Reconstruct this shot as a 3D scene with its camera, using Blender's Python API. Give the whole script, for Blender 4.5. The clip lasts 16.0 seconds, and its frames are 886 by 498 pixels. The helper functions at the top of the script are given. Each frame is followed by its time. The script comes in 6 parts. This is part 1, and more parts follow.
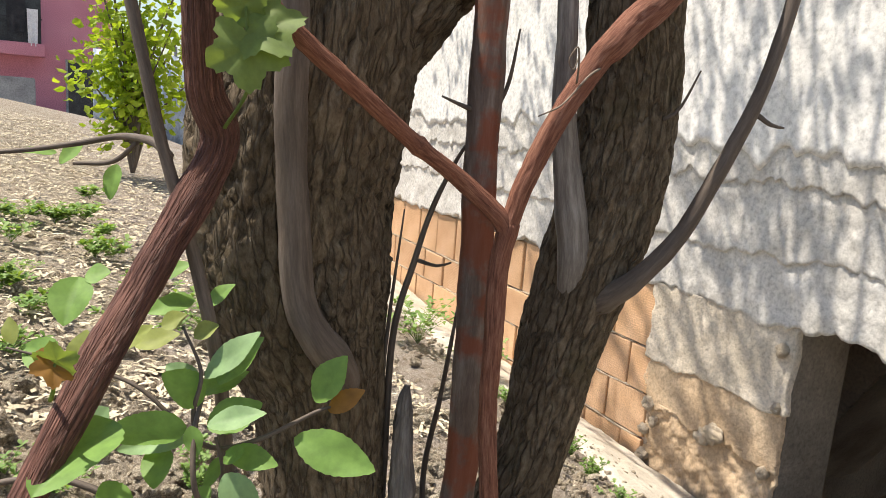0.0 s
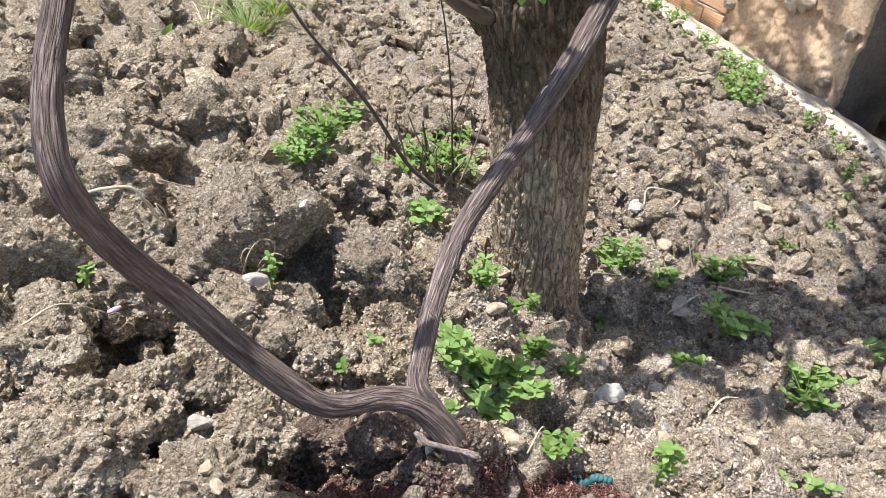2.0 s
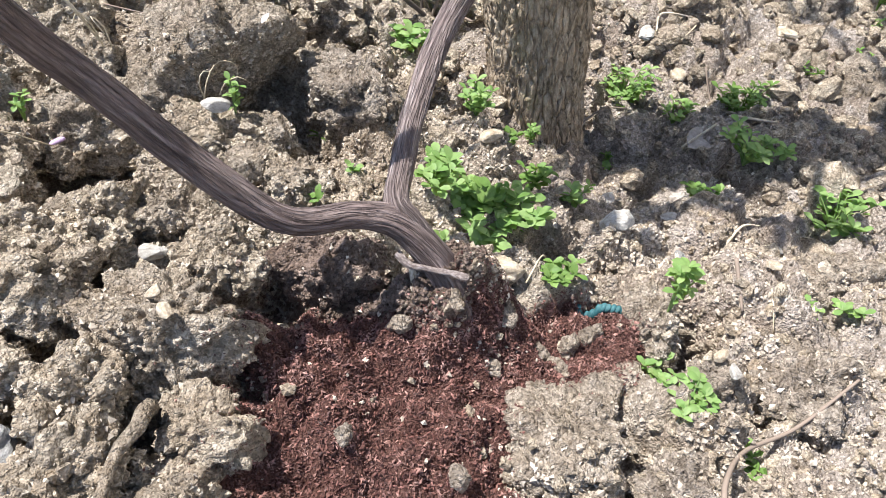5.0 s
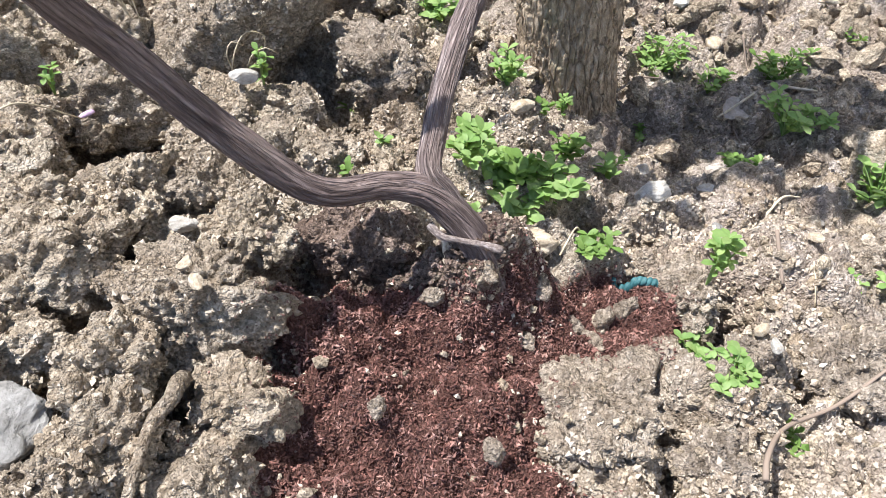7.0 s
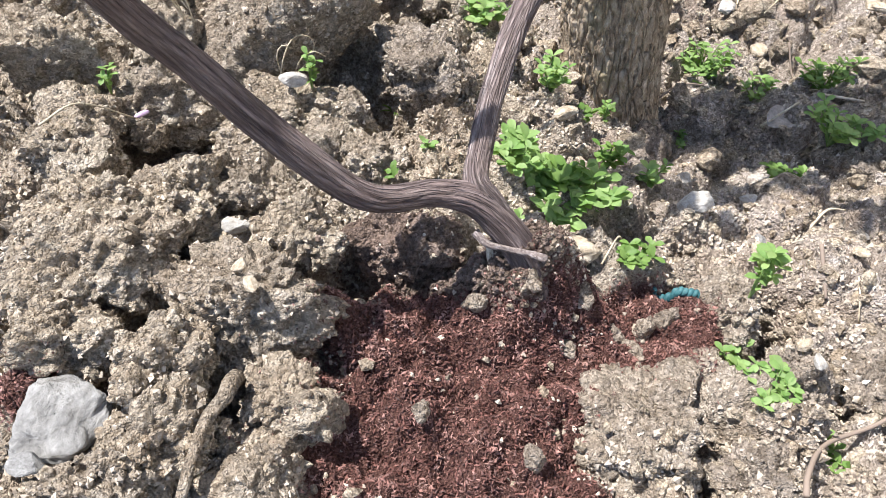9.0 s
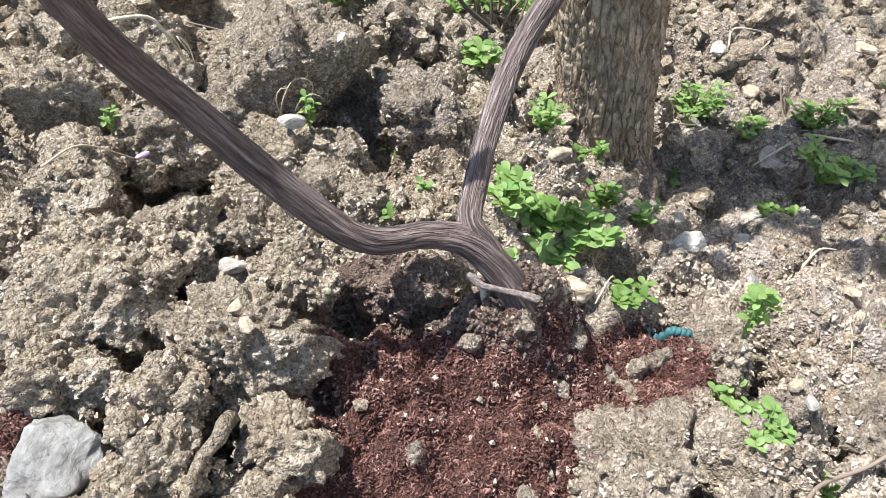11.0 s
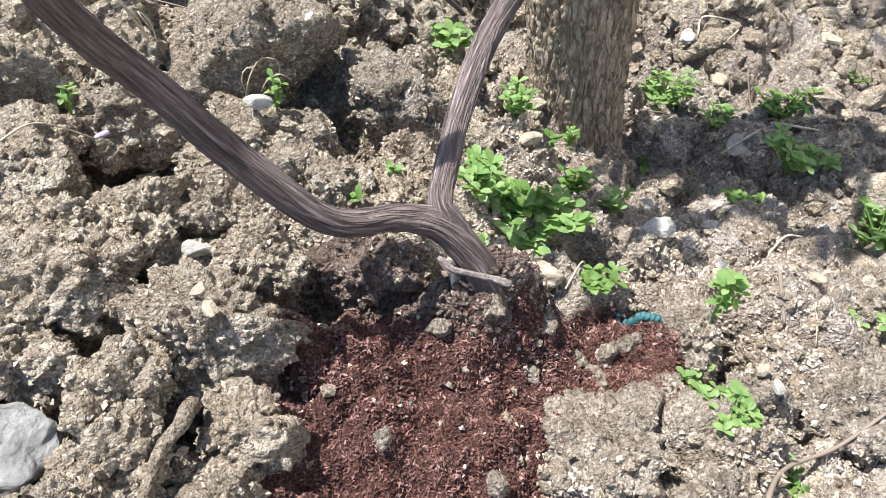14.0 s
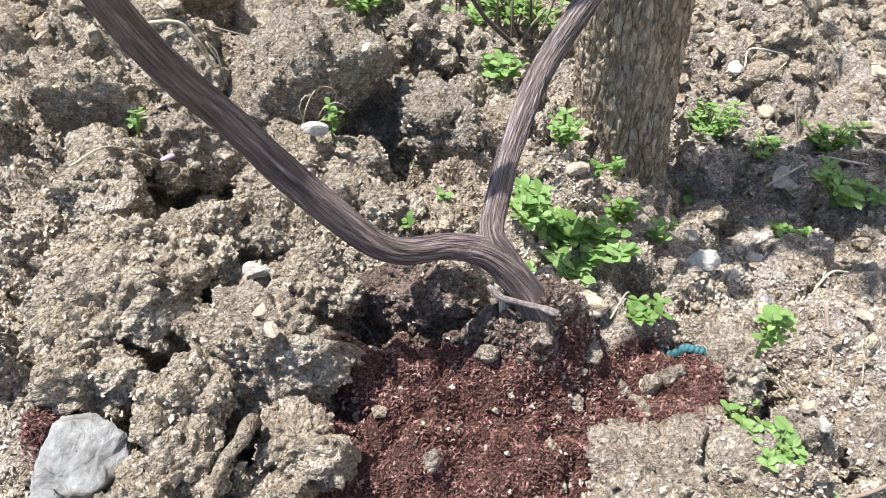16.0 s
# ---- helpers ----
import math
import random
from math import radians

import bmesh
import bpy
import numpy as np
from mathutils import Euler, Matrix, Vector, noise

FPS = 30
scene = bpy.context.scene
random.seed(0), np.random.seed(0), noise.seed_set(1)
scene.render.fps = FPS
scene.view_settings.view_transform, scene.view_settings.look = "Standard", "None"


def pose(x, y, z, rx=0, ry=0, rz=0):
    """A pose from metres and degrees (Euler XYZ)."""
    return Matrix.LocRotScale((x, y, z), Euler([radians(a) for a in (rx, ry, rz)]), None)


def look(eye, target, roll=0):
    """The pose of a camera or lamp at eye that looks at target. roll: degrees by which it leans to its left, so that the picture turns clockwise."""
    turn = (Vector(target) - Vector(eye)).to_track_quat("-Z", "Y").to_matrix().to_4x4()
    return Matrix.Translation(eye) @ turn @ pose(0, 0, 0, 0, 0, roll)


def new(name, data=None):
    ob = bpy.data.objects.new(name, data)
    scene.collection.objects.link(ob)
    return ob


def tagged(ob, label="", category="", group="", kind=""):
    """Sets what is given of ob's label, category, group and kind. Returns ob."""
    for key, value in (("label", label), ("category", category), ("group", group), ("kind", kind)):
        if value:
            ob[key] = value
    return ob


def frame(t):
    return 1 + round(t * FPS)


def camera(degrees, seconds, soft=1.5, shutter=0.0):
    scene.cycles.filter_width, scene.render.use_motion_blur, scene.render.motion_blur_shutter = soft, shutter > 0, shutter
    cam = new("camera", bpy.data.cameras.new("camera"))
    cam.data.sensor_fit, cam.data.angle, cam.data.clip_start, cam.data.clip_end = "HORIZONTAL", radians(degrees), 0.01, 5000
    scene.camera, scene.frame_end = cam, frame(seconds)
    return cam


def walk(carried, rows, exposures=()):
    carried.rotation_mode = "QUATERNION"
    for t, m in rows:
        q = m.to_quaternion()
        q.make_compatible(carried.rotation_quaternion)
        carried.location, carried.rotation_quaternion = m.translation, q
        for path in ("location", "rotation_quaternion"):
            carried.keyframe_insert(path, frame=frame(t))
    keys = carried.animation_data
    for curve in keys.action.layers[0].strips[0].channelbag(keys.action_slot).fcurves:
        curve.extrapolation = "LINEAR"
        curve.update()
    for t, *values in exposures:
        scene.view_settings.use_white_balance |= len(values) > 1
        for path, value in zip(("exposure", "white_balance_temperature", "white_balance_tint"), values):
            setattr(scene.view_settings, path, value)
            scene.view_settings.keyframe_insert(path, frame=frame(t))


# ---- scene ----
cam = camera(62.2, 16.0, 0.6)
PATH = [
    (0, (-0.067, -0.287, 0.865), (0.872, 1.441, 0.5), 4.6),
    (0.5, (-0.139, -0.389, 0.706), (0.844, 1.234, 0.073), 4.8),
    (1, (-0.17, -0.403, 0.637), (0.746, 1.173, -0.185), 6.4),
    (1.5, (-0.181, -0.411, 0.563), (0.619, 1.08, -0.502), 5.6),
    (2, (-0.193, -0.422, 0.509), (0.516, 1.014, -0.688), 5.3),
    (2.5, (-0.185, -0.418, 0.456), (0.369, 0.991, -0.851), 0.0),
    (3, (-0.173, -0.408, 0.43), (0.429, 0.956, -0.903), 1.2),
    (3.5, (-0.171, -0.409, 0.424), (0.395, 0.933, -0.946), 0.5),
    (4, (-0.164, -0.421, 0.411), (0.404, 0.911, -0.969), 0.8),
    (4.2, (-0.156, -0.415, 0.397), (0.469, 0.866, -1.006), 3.3),
    (6.3, (-0.157, -0.408, 0.397), (0.412, 0.853, -1.047), 1.2),
    (6.5, (-0.159, -0.409, 0.394), (0.396, 0.862, -1.047), 0.8),
    (7, (-0.16, -0.403, 0.385), (0.382, 0.838, -1.087), 1.2),
    (7.5, (-0.179, -0.391, 0.384), (0.306, 0.821, -1.131), 1.0),
    (8, (-0.181, -0.388, 0.391), (0.274, 0.823, -1.134), -0.5),
    (8.5, (-0.182, -0.391, 0.399), (0.27, 0.861, -1.094), -0.4),
    (9, (-0.173, -0.397, 0.398), (0.295, 0.863, -1.084), 0.3),
    (9.2, (-0.171, -0.396, 0.401), (0.303, 0.858, -1.083), 0.7),
    (11.3, (-0.169, -0.402, 0.408), (0.326, 0.923, -1.006), 0.5),
    (11.5, (-0.168, -0.404, 0.408), (0.331, 0.902, -1.022), 0.9),
    (12, (-0.159, -0.404, 0.411), (0.397, 0.927, -0.975), 0.8),
    (12.5, (-0.16, -0.402, 0.404), (0.393, 0.907, -1.004), 1.2),
    (13, (-0.158, -0.402, 0.401), (0.415, 0.887, -1.017), 2.6),
    (13.5, (-0.165, -0.404, 0.403), (0.395, 0.888, -1.017), 2.3),
    (14, (-0.169, -0.396, 0.398), (0.395, 0.875, -1.04), 3.2),
    (14.5, (-0.174, -0.391, 0.397), (0.377, 0.878, -1.048), 3.0),
    (15, (-0.178, -0.393, 0.405), (0.347, 0.884, -1.041), 2.4),
    (15.5, (-0.184, -0.398, 0.412), (0.301, 0.899, -1.031), 2.0),
    (16, (-0.185, -0.398, 0.417), (0.302, 0.938, -0.989), 2.0),
]
walk(cam, [(t, look(eye, target, roll)) for t, eye, target, roll in PATH],
     exposures=[(0.0, 0.60, 7000, 10), (0.5, 0.58, 7700, 13), (1.0, 0.71, 7200, 14), (1.5, 0.86, 6800, 13), (2.0, 0.86, 6400, 12), (2.6, 1.02, 6200, 12), (9.2, 1.06, 6200, 13), (11.3, 1.03, 6150, 10), (16.0, 1.06, 6100, 11)])

# ---- world and sun ----
SUN_FROM = Vector((-0.86, 0.51, 2.20)).normalized()
world = bpy.data.worlds.new("sky")
scene.world = world
world.use_nodes = True
wn = world.node_tree.nodes
sky = wn.new("ShaderNodeTexSky")
sky.sky_type = "NISHITA"
sky.sun_disc = False
sky.sun_elevation = math.asin(SUN_FROM.z)
sky.sun_rotation = math.atan2(SUN_FROM.x, SUN_FROM.y)
world.node_tree.links.new(sky.outputs[0], wn["Background"].inputs[0])
wn["Background"].inputs[1].default_value = 0.112
sun_data = bpy.data.lights.new("sun", "SUN")
sun_data.energy, sun_data.angle, sun_data.color = 4.8, radians(0.5), (1.0, 0.95, 0.87)
sun = new("sun", sun_data)
sun.matrix_world = look(SUN_FROM * 20, (0, 0, 0))


# ---- numeric noise ----
def hash01(i, j, k, seed):
    n = (i.astype(np.int64) * 374761393 + j.astype(np.int64) * 668265263 + k.astype(np.int64) * 2147483647 % 1274126177 + seed * 974634777) & 0xFFFFFFFF
    n = ((n ^ (n >> 13)) * 1274126177) & 0xFFFFFFFF
    n = ((n ^ (n >> 16)) * 2246822519) & 0xFFFFFFFF
    n = n ^ (n >> 15)
    return (n & 0xFFFFFF) / float(0x1000000)


def vnoise2(x, y, seed=0):
    i, j = np.floor(x), np.floor(y)
    u, v = x - i, y - j
    u, v = u * u * (3 - 2 * u), v * v * (3 - 2 * v)
    z = np.zeros_like(i)
    a, b = hash01(i, j, z, seed), hash01(i + 1, j, z, seed)
    c, d = hash01(i, j + 1, z, seed), hash01(i + 1, j + 1, z, seed)
    return (a + (b - a) * u) * (1 - v) + (c + (d - c) * u) * v - 0.5


def vnoise3(x, y, w, seed=0):
    i, j, k = np.floor(x), np.floor(y), np.floor(w)
    u, v, t = x - i, y - j, w - k
    u, v, t = u * u * (3 - 2 * u), v * v * (3 - 2 * v), t * t * (3 - 2 * t)
    out = []
    for dk in (0, 1):
        a, b = hash01(i, j, k + dk, seed), hash01(i + 1, j, k + dk, seed)
        c, d = hash01(i, j + 1, k + dk, seed), hash01(i + 1, j + 1, k + dk, seed)
        out.append((a + (b - a) * u) * (1 - v) + (c + (d - c) * u) * v)
    return out[0] + (out[1] - out[0]) * t - 0.5


def fbm2(x, y, octaves, seed=0, gain=0.5):
    total, amp = 0, 1.0
    for o in range(octaves):
        total = total + amp * vnoise2(x * 2.03 ** o, y * 2.03 ** o, seed + o * 17)
        amp *= gain
    return total


def fbm3(x, y, w, octaves, seed=0, gain=0.5):
    total, amp = 0, 1.0
    for o in range(octaves):
        s = 2.03 ** o
        total = total + amp * vnoise3(x * s, y * s, w * s, seed + o * 17)
        amp *= gain
    return total


def cells2(x, y, seed=0):
    """Distance to the nearest and second nearest of scattered seeds, a random value of the nearest, and the offset from it."""
    i, j = np.floor(x), np.floor(y)
    f1, f2 = np.full(x.shape, 9.0), np.full(x.shape, 9.0)
    rnd, ox, oy = np.zeros(x.shape), np.zeros(x.shape), np.zeros(x.shape)
    z = np.zeros_like(i)
    for di in (-1, 0, 1):
        for dj in (-1, 0, 1):
            ci, cj = i + di, j + dj
            dx = x - ci - hash01(ci, cj, z, seed + 1)
            dy = y - cj - hash01(ci, cj, z, seed + 2)
            d = np.sqrt(dx * dx + dy * dy)
            near = d < f1
            f2 = np.where(near, f1, np.minimum(f2, d))
            rnd = np.where(near, hash01(ci, cj, z, seed + 3), rnd)
            ox, oy = np.where(near, dx, ox), np.where(near, dy, oy)
            f1 = np.where(near, d, f1)
    return f1, f2, rnd, ox, oy


def cells3(x, y, w, seed=0):
    """Distance to the nearest of seeds scattered in space."""
    i, j, k = np.floor(x), np.floor(y), np.floor(w)
    f1 = np.full(x.shape, 9.0)
    for di in (-1, 0, 1):
        for dj in (-1, 0, 1):
            for dk in (-1, 0, 1):
                a, b, c = i + di, j + dj, k + dk
                d = (x - a - hash01(a, b, c, seed + 1)) ** 2 + (y - b - hash01(a, b, c, seed + 2)) ** 2 + (w - c - hash01(a, b, c, seed + 3)) ** 2
                f1 = np.minimum(f1, d)
    return np.sqrt(f1)


def smooth(a, b, x):
    t = np.clip((x - a) / (b - a), 0, 1)
    return t * t * (3 - 2 * t)


# ---- meshes ----
def from_arrays(name, verts, faces, material=None, shaded=True):
    me = bpy.data.meshes.new(name)
    verts = np.asarray(verts, dtype=np.float64)
    faces = np.asarray(faces, dtype=np.int64)
    k = faces.shape[1]
    me.vertices.add(len(verts))
    me.vertices.foreach_set("co", verts.ravel())
    me.loops.add(faces.size)
    me.loops.foreach_set("vertex_index", faces.ravel())
    me.polygons.add(len(faces))
    me.polygons.foreach_set("loop_start", np.arange(0, faces.size, k))
    me.polygons.foreach_set("loop_total", np.full(len(faces), k))
    me.polygons.foreach_set("use_smooth", np.full(len(faces), shaded))
    me.update(calc_edges=True)
    me.validate()
    if material:
        me.materials.append(material)
    return me


def grid_faces(n, m, wrap=False):
    """Quads of a grid of n rows and m columns; wrap joins the last column to the first."""
    r = np.arange(n - 1)[:, None]
    c = np.arange(m if wrap else m - 1)[None, :]
    d = (c + 1) % m
    return np.stack([r * m + c, r * m + d, (r + 1) * m + d, (r + 1) * m + c], -1).reshape(-1, 4)


def put(name, me, parent=None, label="", category="", group="", kind=""):
    ob = new(name, me)
    if parent is not None:
        ob.parent = parent
    return tagged(ob, label, category, group, kind)


def part(name, bm, material, parent, label=""):
    me = bpy.data.meshes.new(name)
    bm.to_mesh(me)
    bm.free()
    me.materials.append(material)
    return put(name, me, parent, label)


def thing(name, place, label, category, group="", kind=""):
    ob = new(name)
    ob.location = place
    ob.empty_display_size = 0.05
    bpy.context.view_layer.update()
    return tagged(ob, label, category, group, kind)


def local(ob, verts):
    return np.asarray(verts) - np.array(ob.location)


def spline(points, step):
    """A smooth line through points of x, y, z, radius, in even steps."""
    p = np.array(points, float)
    p = np.vstack([2 * p[0] - p[1], p, 2 * p[-1] - p[-2]])
    out = []
    for a, b, c, d in zip(p, p[1:], p[2:], p[3:]):
        n = max(2, int(np.linalg.norm((c - b)[:3]) / step))
        t = np.linspace(0, 1, n, endpoint=False)[:, None]
        out.append(0.5 * (2 * b + (c - a) * t + (2 * a - 5 * b + 4 * c - d) * t ** 2 + (3 * b - a - 3 * c + d) * t ** 3))
    out.append(p[-2][None])
    return np.vstack(out)


def tube(points, sides, step, relief=None, closed=True):
    """A tube along the line; relief(along, angle, place) gives the radius factor. Returns vertices and faces."""
    line = spline(points, step)
    c, r = line[:, :3], np.maximum(line[:, 3], 0.0004)
    tan = np.gradient(c, axis=0)
    tan /= np.linalg.norm(tan, axis=1)[:, None] + 1e-9
    side = np.cross(tan[0], (0.3, 0.5, 0.81))
    side /= np.linalg.norm(side)
    sides_, ups = [], []
    for t in tan:
        side = side - t * (side @ t)
        side /= np.linalg.norm(side)
        sides_.append(side)
        ups.append(np.cross(t, side))
    sides_, ups = np.array(sides_), np.array(ups)
    ang = np.linspace(0, 2 * math.pi, sides, endpoint=False)
    along = np.r_[0, np.cumsum(np.linalg.norm(np.diff(c, axis=0), axis=1))]
    ring = sides_[:, None] * np.cos(ang)[None, :, None] + ups[:, None] * np.sin(ang)[None, :, None]
    base = c[:, None] + ring * r[:, None, None]
    if relief is not None:
        k = relief(along[:, None] + 0 * ang[None], ang[None] + 0 * along[:, None], base, r[:, None])
        base = c[:, None] + ring * (r[:, None] * k)[..., None]
    n = len(c)
    grain = np.stack([np.cos(ang)[None] * r[:, None], np.sin(ang)[None] * r[:, None], along[:, None] + 0 * ang[None]], -1).reshape(-1, 3)
    tube.grain = np.vstack([grain, grain[:1], grain[-1:]]) if closed else grain
    verts = base.reshape(-1, 3)
    faces = grid_faces(n, sides, True)
    if closed:
        verts = np.vstack([verts, c[0] - tan[0] * r[0] * 0.2, c[-1] + tan[-1] * r[-1] * 0.25])
        a, b = n * sides, n * sides + 1
        k = np.arange(sides)
        caps = [np.stack([k * 0 + a, (k + 1) % sides, k, k * 0 + a], -1), np.stack([k * 0 + b, (n - 1) * sides + k, (n - 1) * sides + (k + 1) % sides, k * 0 + b], -1)]
        return verts, faces, np.vstack([caps[0][:, :3], caps[1][:, :3]])
    return verts, faces, np.zeros((0, 3), int)


def mesh_mixed(name, verts, quads, tris, material, shaded=True, grain=None):
    me = bpy.data.meshes.new(name)
    me.from_pydata([tuple(v) for v in verts], [], [tuple(f) for f in quads.tolist()] + [tuple(f) for f in tris.tolist()])
    me.polygons.foreach_set("use_smooth", np.full(len(me.polygons), shaded))
    if material:
        me.materials.append(material)
    if grain is not None:
        me.attributes.new("grain", "FLOAT_VECTOR", "POINT").data.foreach_set("vector", np.asarray(grain, float).ravel())
    me.update()
    return me


# ---- materials ----
def nodes_of(name):
    m = bpy.data.materials.new(name)
    m.use_nodes = True
    nt = m.node_tree
    return m, nt, nt.nodes["Principled BSDF"]


def add(nt, kind, **values):
    n = nt.nodes.new(kind)
    for key, v in values.items():
        n.inputs[key].default_value = v
    return n


def ramp(nt, source, stops):
    r = nt.nodes.new("ShaderNodeValToRGB")
    els = r.color_ramp.elements
    while len(els) < len(stops):
        els.new(0.5)
    for e, (p, col) in zip(els, stops):
        e.position, e.color = p, (*col, 1)
    nt.links.new(source, r.inputs[0])
    return r.outputs[0]


def coords(nt, stretch=(1, 1, 1)):
    tc = nt.nodes.new("ShaderNodeTexCoord")
    mp = nt.nodes.new("ShaderNodeMapping")
    mp.inputs["Scale"].default_value = stretch
    nt.links.new(tc.outputs["Object"], mp.inputs[0])
    return mp.outputs[0]


def mixed(nt, fac, a, b, mode="MIX"):
    mx = nt.nodes.new("ShaderNodeMix")
    mx.data_type, mx.blend_type = "RGBA", mode
    for socket, value in ((mx.inputs[0], fac), (mx.inputs[6], a), (mx.inputs[7], b)):
        if isinstance(value, (int, float)):
            socket.default_value = value
        elif isinstance(value, tuple):
            socket.default_value = (*value, 1)
        else:
            nt.links.new(value, socket)
    return mx.outputs[2]


def noise_of(nt, vec, scale, detail=5, rough=0.6):
    n = add(nt, "ShaderNodeTexNoise", Scale=scale, Detail=detail, Roughness=rough)
    nt.links.new(vec, n.inputs["Vector"])
    return n.outputs["Fac"]


def bumped(nt, bsdf, height, strength, distance):
    b = add(nt, "ShaderNodeBump", Strength=strength, Distance=distance)
    nt.links.new(height, b.inputs["Height"])
    nt.links.new(b.outputs[0], bsdf.inputs["Normal"])


def crumbly(nt, v):
    """Height of broken crumbs of earth: each crumb domed, and stepped against its neighbours."""
    warp = add(nt, "ShaderNodeTexNoise", Scale=260, Detail=2)
    nt.links.new(v, warp.inputs["Vector"])
    shift = nt.nodes.new("ShaderNodeVectorMath")
    shift.operation = "MULTIPLY_ADD"
    shift.inputs[1].default_value = (0.0022, 0.0022, 0.0022)
    nt.links.new(warp.outputs["Color"], shift.inputs[0])
    nt.links.new(v, shift.inputs[2])
    total = noise_of(nt, v, 120, 8, 0.72)
    for scale, dome, level in ((105, 0.9, 0.55), (260, 0.75, 0.45), (620, 0.42, 0.26)):
        vo = add(nt, "ShaderNodeTexVoronoi", Scale=scale)
        vo.feature = "F1"
        nt.links.new(shift.outputs[0], vo.inputs["Vector"])
        bw = nt.nodes.new("ShaderNodeSeparateColor")
        nt.links.new(vo.outputs["Color"], bw.inputs[0])
        for source, amount in ((vo.outputs["Distance"], -dome), (bw.outputs[0], level)):
            mul = nt.nodes.new("ShaderNodeMath")
            mul.operation = "MULTIPLY_ADD"
            mul.inputs[1].default_value = amount
            nt.links.new(source, mul.inputs[0])
            nt.links.new(total, mul.inputs[2])
            total = mul.outputs[0]
    return total


def crumb_tint(nt, v, col):
    """Each crumb a little lighter or darker than its neighbours."""
    for scale, lo, hi in ((62, 0.88, 1.10), (190, 0.74, 1.20), (520, 0.66, 1.28)):
        vo = add(nt, "ShaderNodeTexVoronoi", Scale=scale)
        nt.links.new(v, vo.inputs["Vector"])
        bw = nt.nodes.new("ShaderNodeSeparateColor")
        nt.links.new(vo.outputs["Color"], bw.inputs[0])
        col = mixed(nt, 1.0, col, ramp(nt, bw.outputs[0], [(0.0, (lo, lo * 0.97, lo * 0.93)), (1.0, (hi, hi, hi))]), "MULTIPLY")
    return col


def rough_surface(name, dark, mid, light, big, fine, rough=0.9, bump=0.6, distance=0.003, stretch=(1, 1, 1), random_shift=0.0, island=False, specular=0.3, crumbs=False):
    """Colour at two scales, with fine relief."""
    m, nt, b = nodes_of(name)
    v = coords(nt, stretch)
    large = noise_of(nt, v, big, 4, 0.55)
    small = noise_of(nt, v, fine, 8, 0.7)
    col = ramp(nt, large, [(0.3, dark), (0.5, mid), (0.7, light)])
    grain = ramp(nt, small, [(0.3, (0.55, 0.55, 0.55)), (0.5, (1.0, 1.0, 1.0)), (0.72, (1.35, 1.35, 1.35))])
    col = mixed(nt, 0.85, col, grain, "MULTIPLY")
    if random_shift:
        src = nt.nodes.new("ShaderNodeNewGeometry").outputs["Random Per Island"] if island else nt.nodes.new("ShaderNodeObjectInfo").outputs["Random"]
        lo, hi = 1 - random_shift, 1 + random_shift
        col = mixed(nt, 1.0, col, ramp(nt, src, [(0.0, (lo, lo, lo)), (1.0, (hi, hi, hi * 0.97))]), "MULTIPLY")
    if crumbs:
        col = crumb_tint(nt, v, col)
    nt.links.new(col, b.inputs["Base Color"])
    b.inputs["Roughness"].default_value = rough
    b.inputs["Specular IOR Level"].default_value = specular
    bumped(nt, b, crumbly(nt, v) if crumbs else small, bump, distance)
    return m


def leaf_material(name, dark, light, back=0.35, gloss=0.55):
    m, nt, b = nodes_of(name)
    v = coords(nt)
    src = nt.nodes.new("ShaderNodeNewGeometry").outputs["Random Per Island"]
    col = ramp(nt, src, [(0.0, dark), (1.0, light)])
    col = mixed(nt, 0.6, col, ramp(nt, noise_of(nt, v, 90, 4), [(0.3, (0.7, 0.7, 0.7)), (0.7, (1.25, 1.25, 1.2))]), "MULTIPLY")
    nt.links.new(col, b.inputs["Base Color"])
    b.inputs["Roughness"].default_value = gloss
    b.inputs["Specular IOR Level"].default_value = 0.35
    tr = nt.nodes.new("ShaderNodeBsdfTranslucent")
    nt.links.new(mixed(nt, 1.0, col, (1.3, 1.25, 0.5), "MULTIPLY"), tr.inputs[0])
    mx = nt.nodes.new("ShaderNodeMixShader")
    mx.inputs[0].default_value = back
    nt.links.new(b.outputs[0], mx.inputs[1])
    nt.links.new(tr.outputs[0], mx.inputs[2])
    nt.links.new(mx.outputs[0], nt.nodes["Material Output"].inputs[0])
    bumped(nt, b, noise_of(nt, v, 160, 3), 0.25, 0.001)
    return m


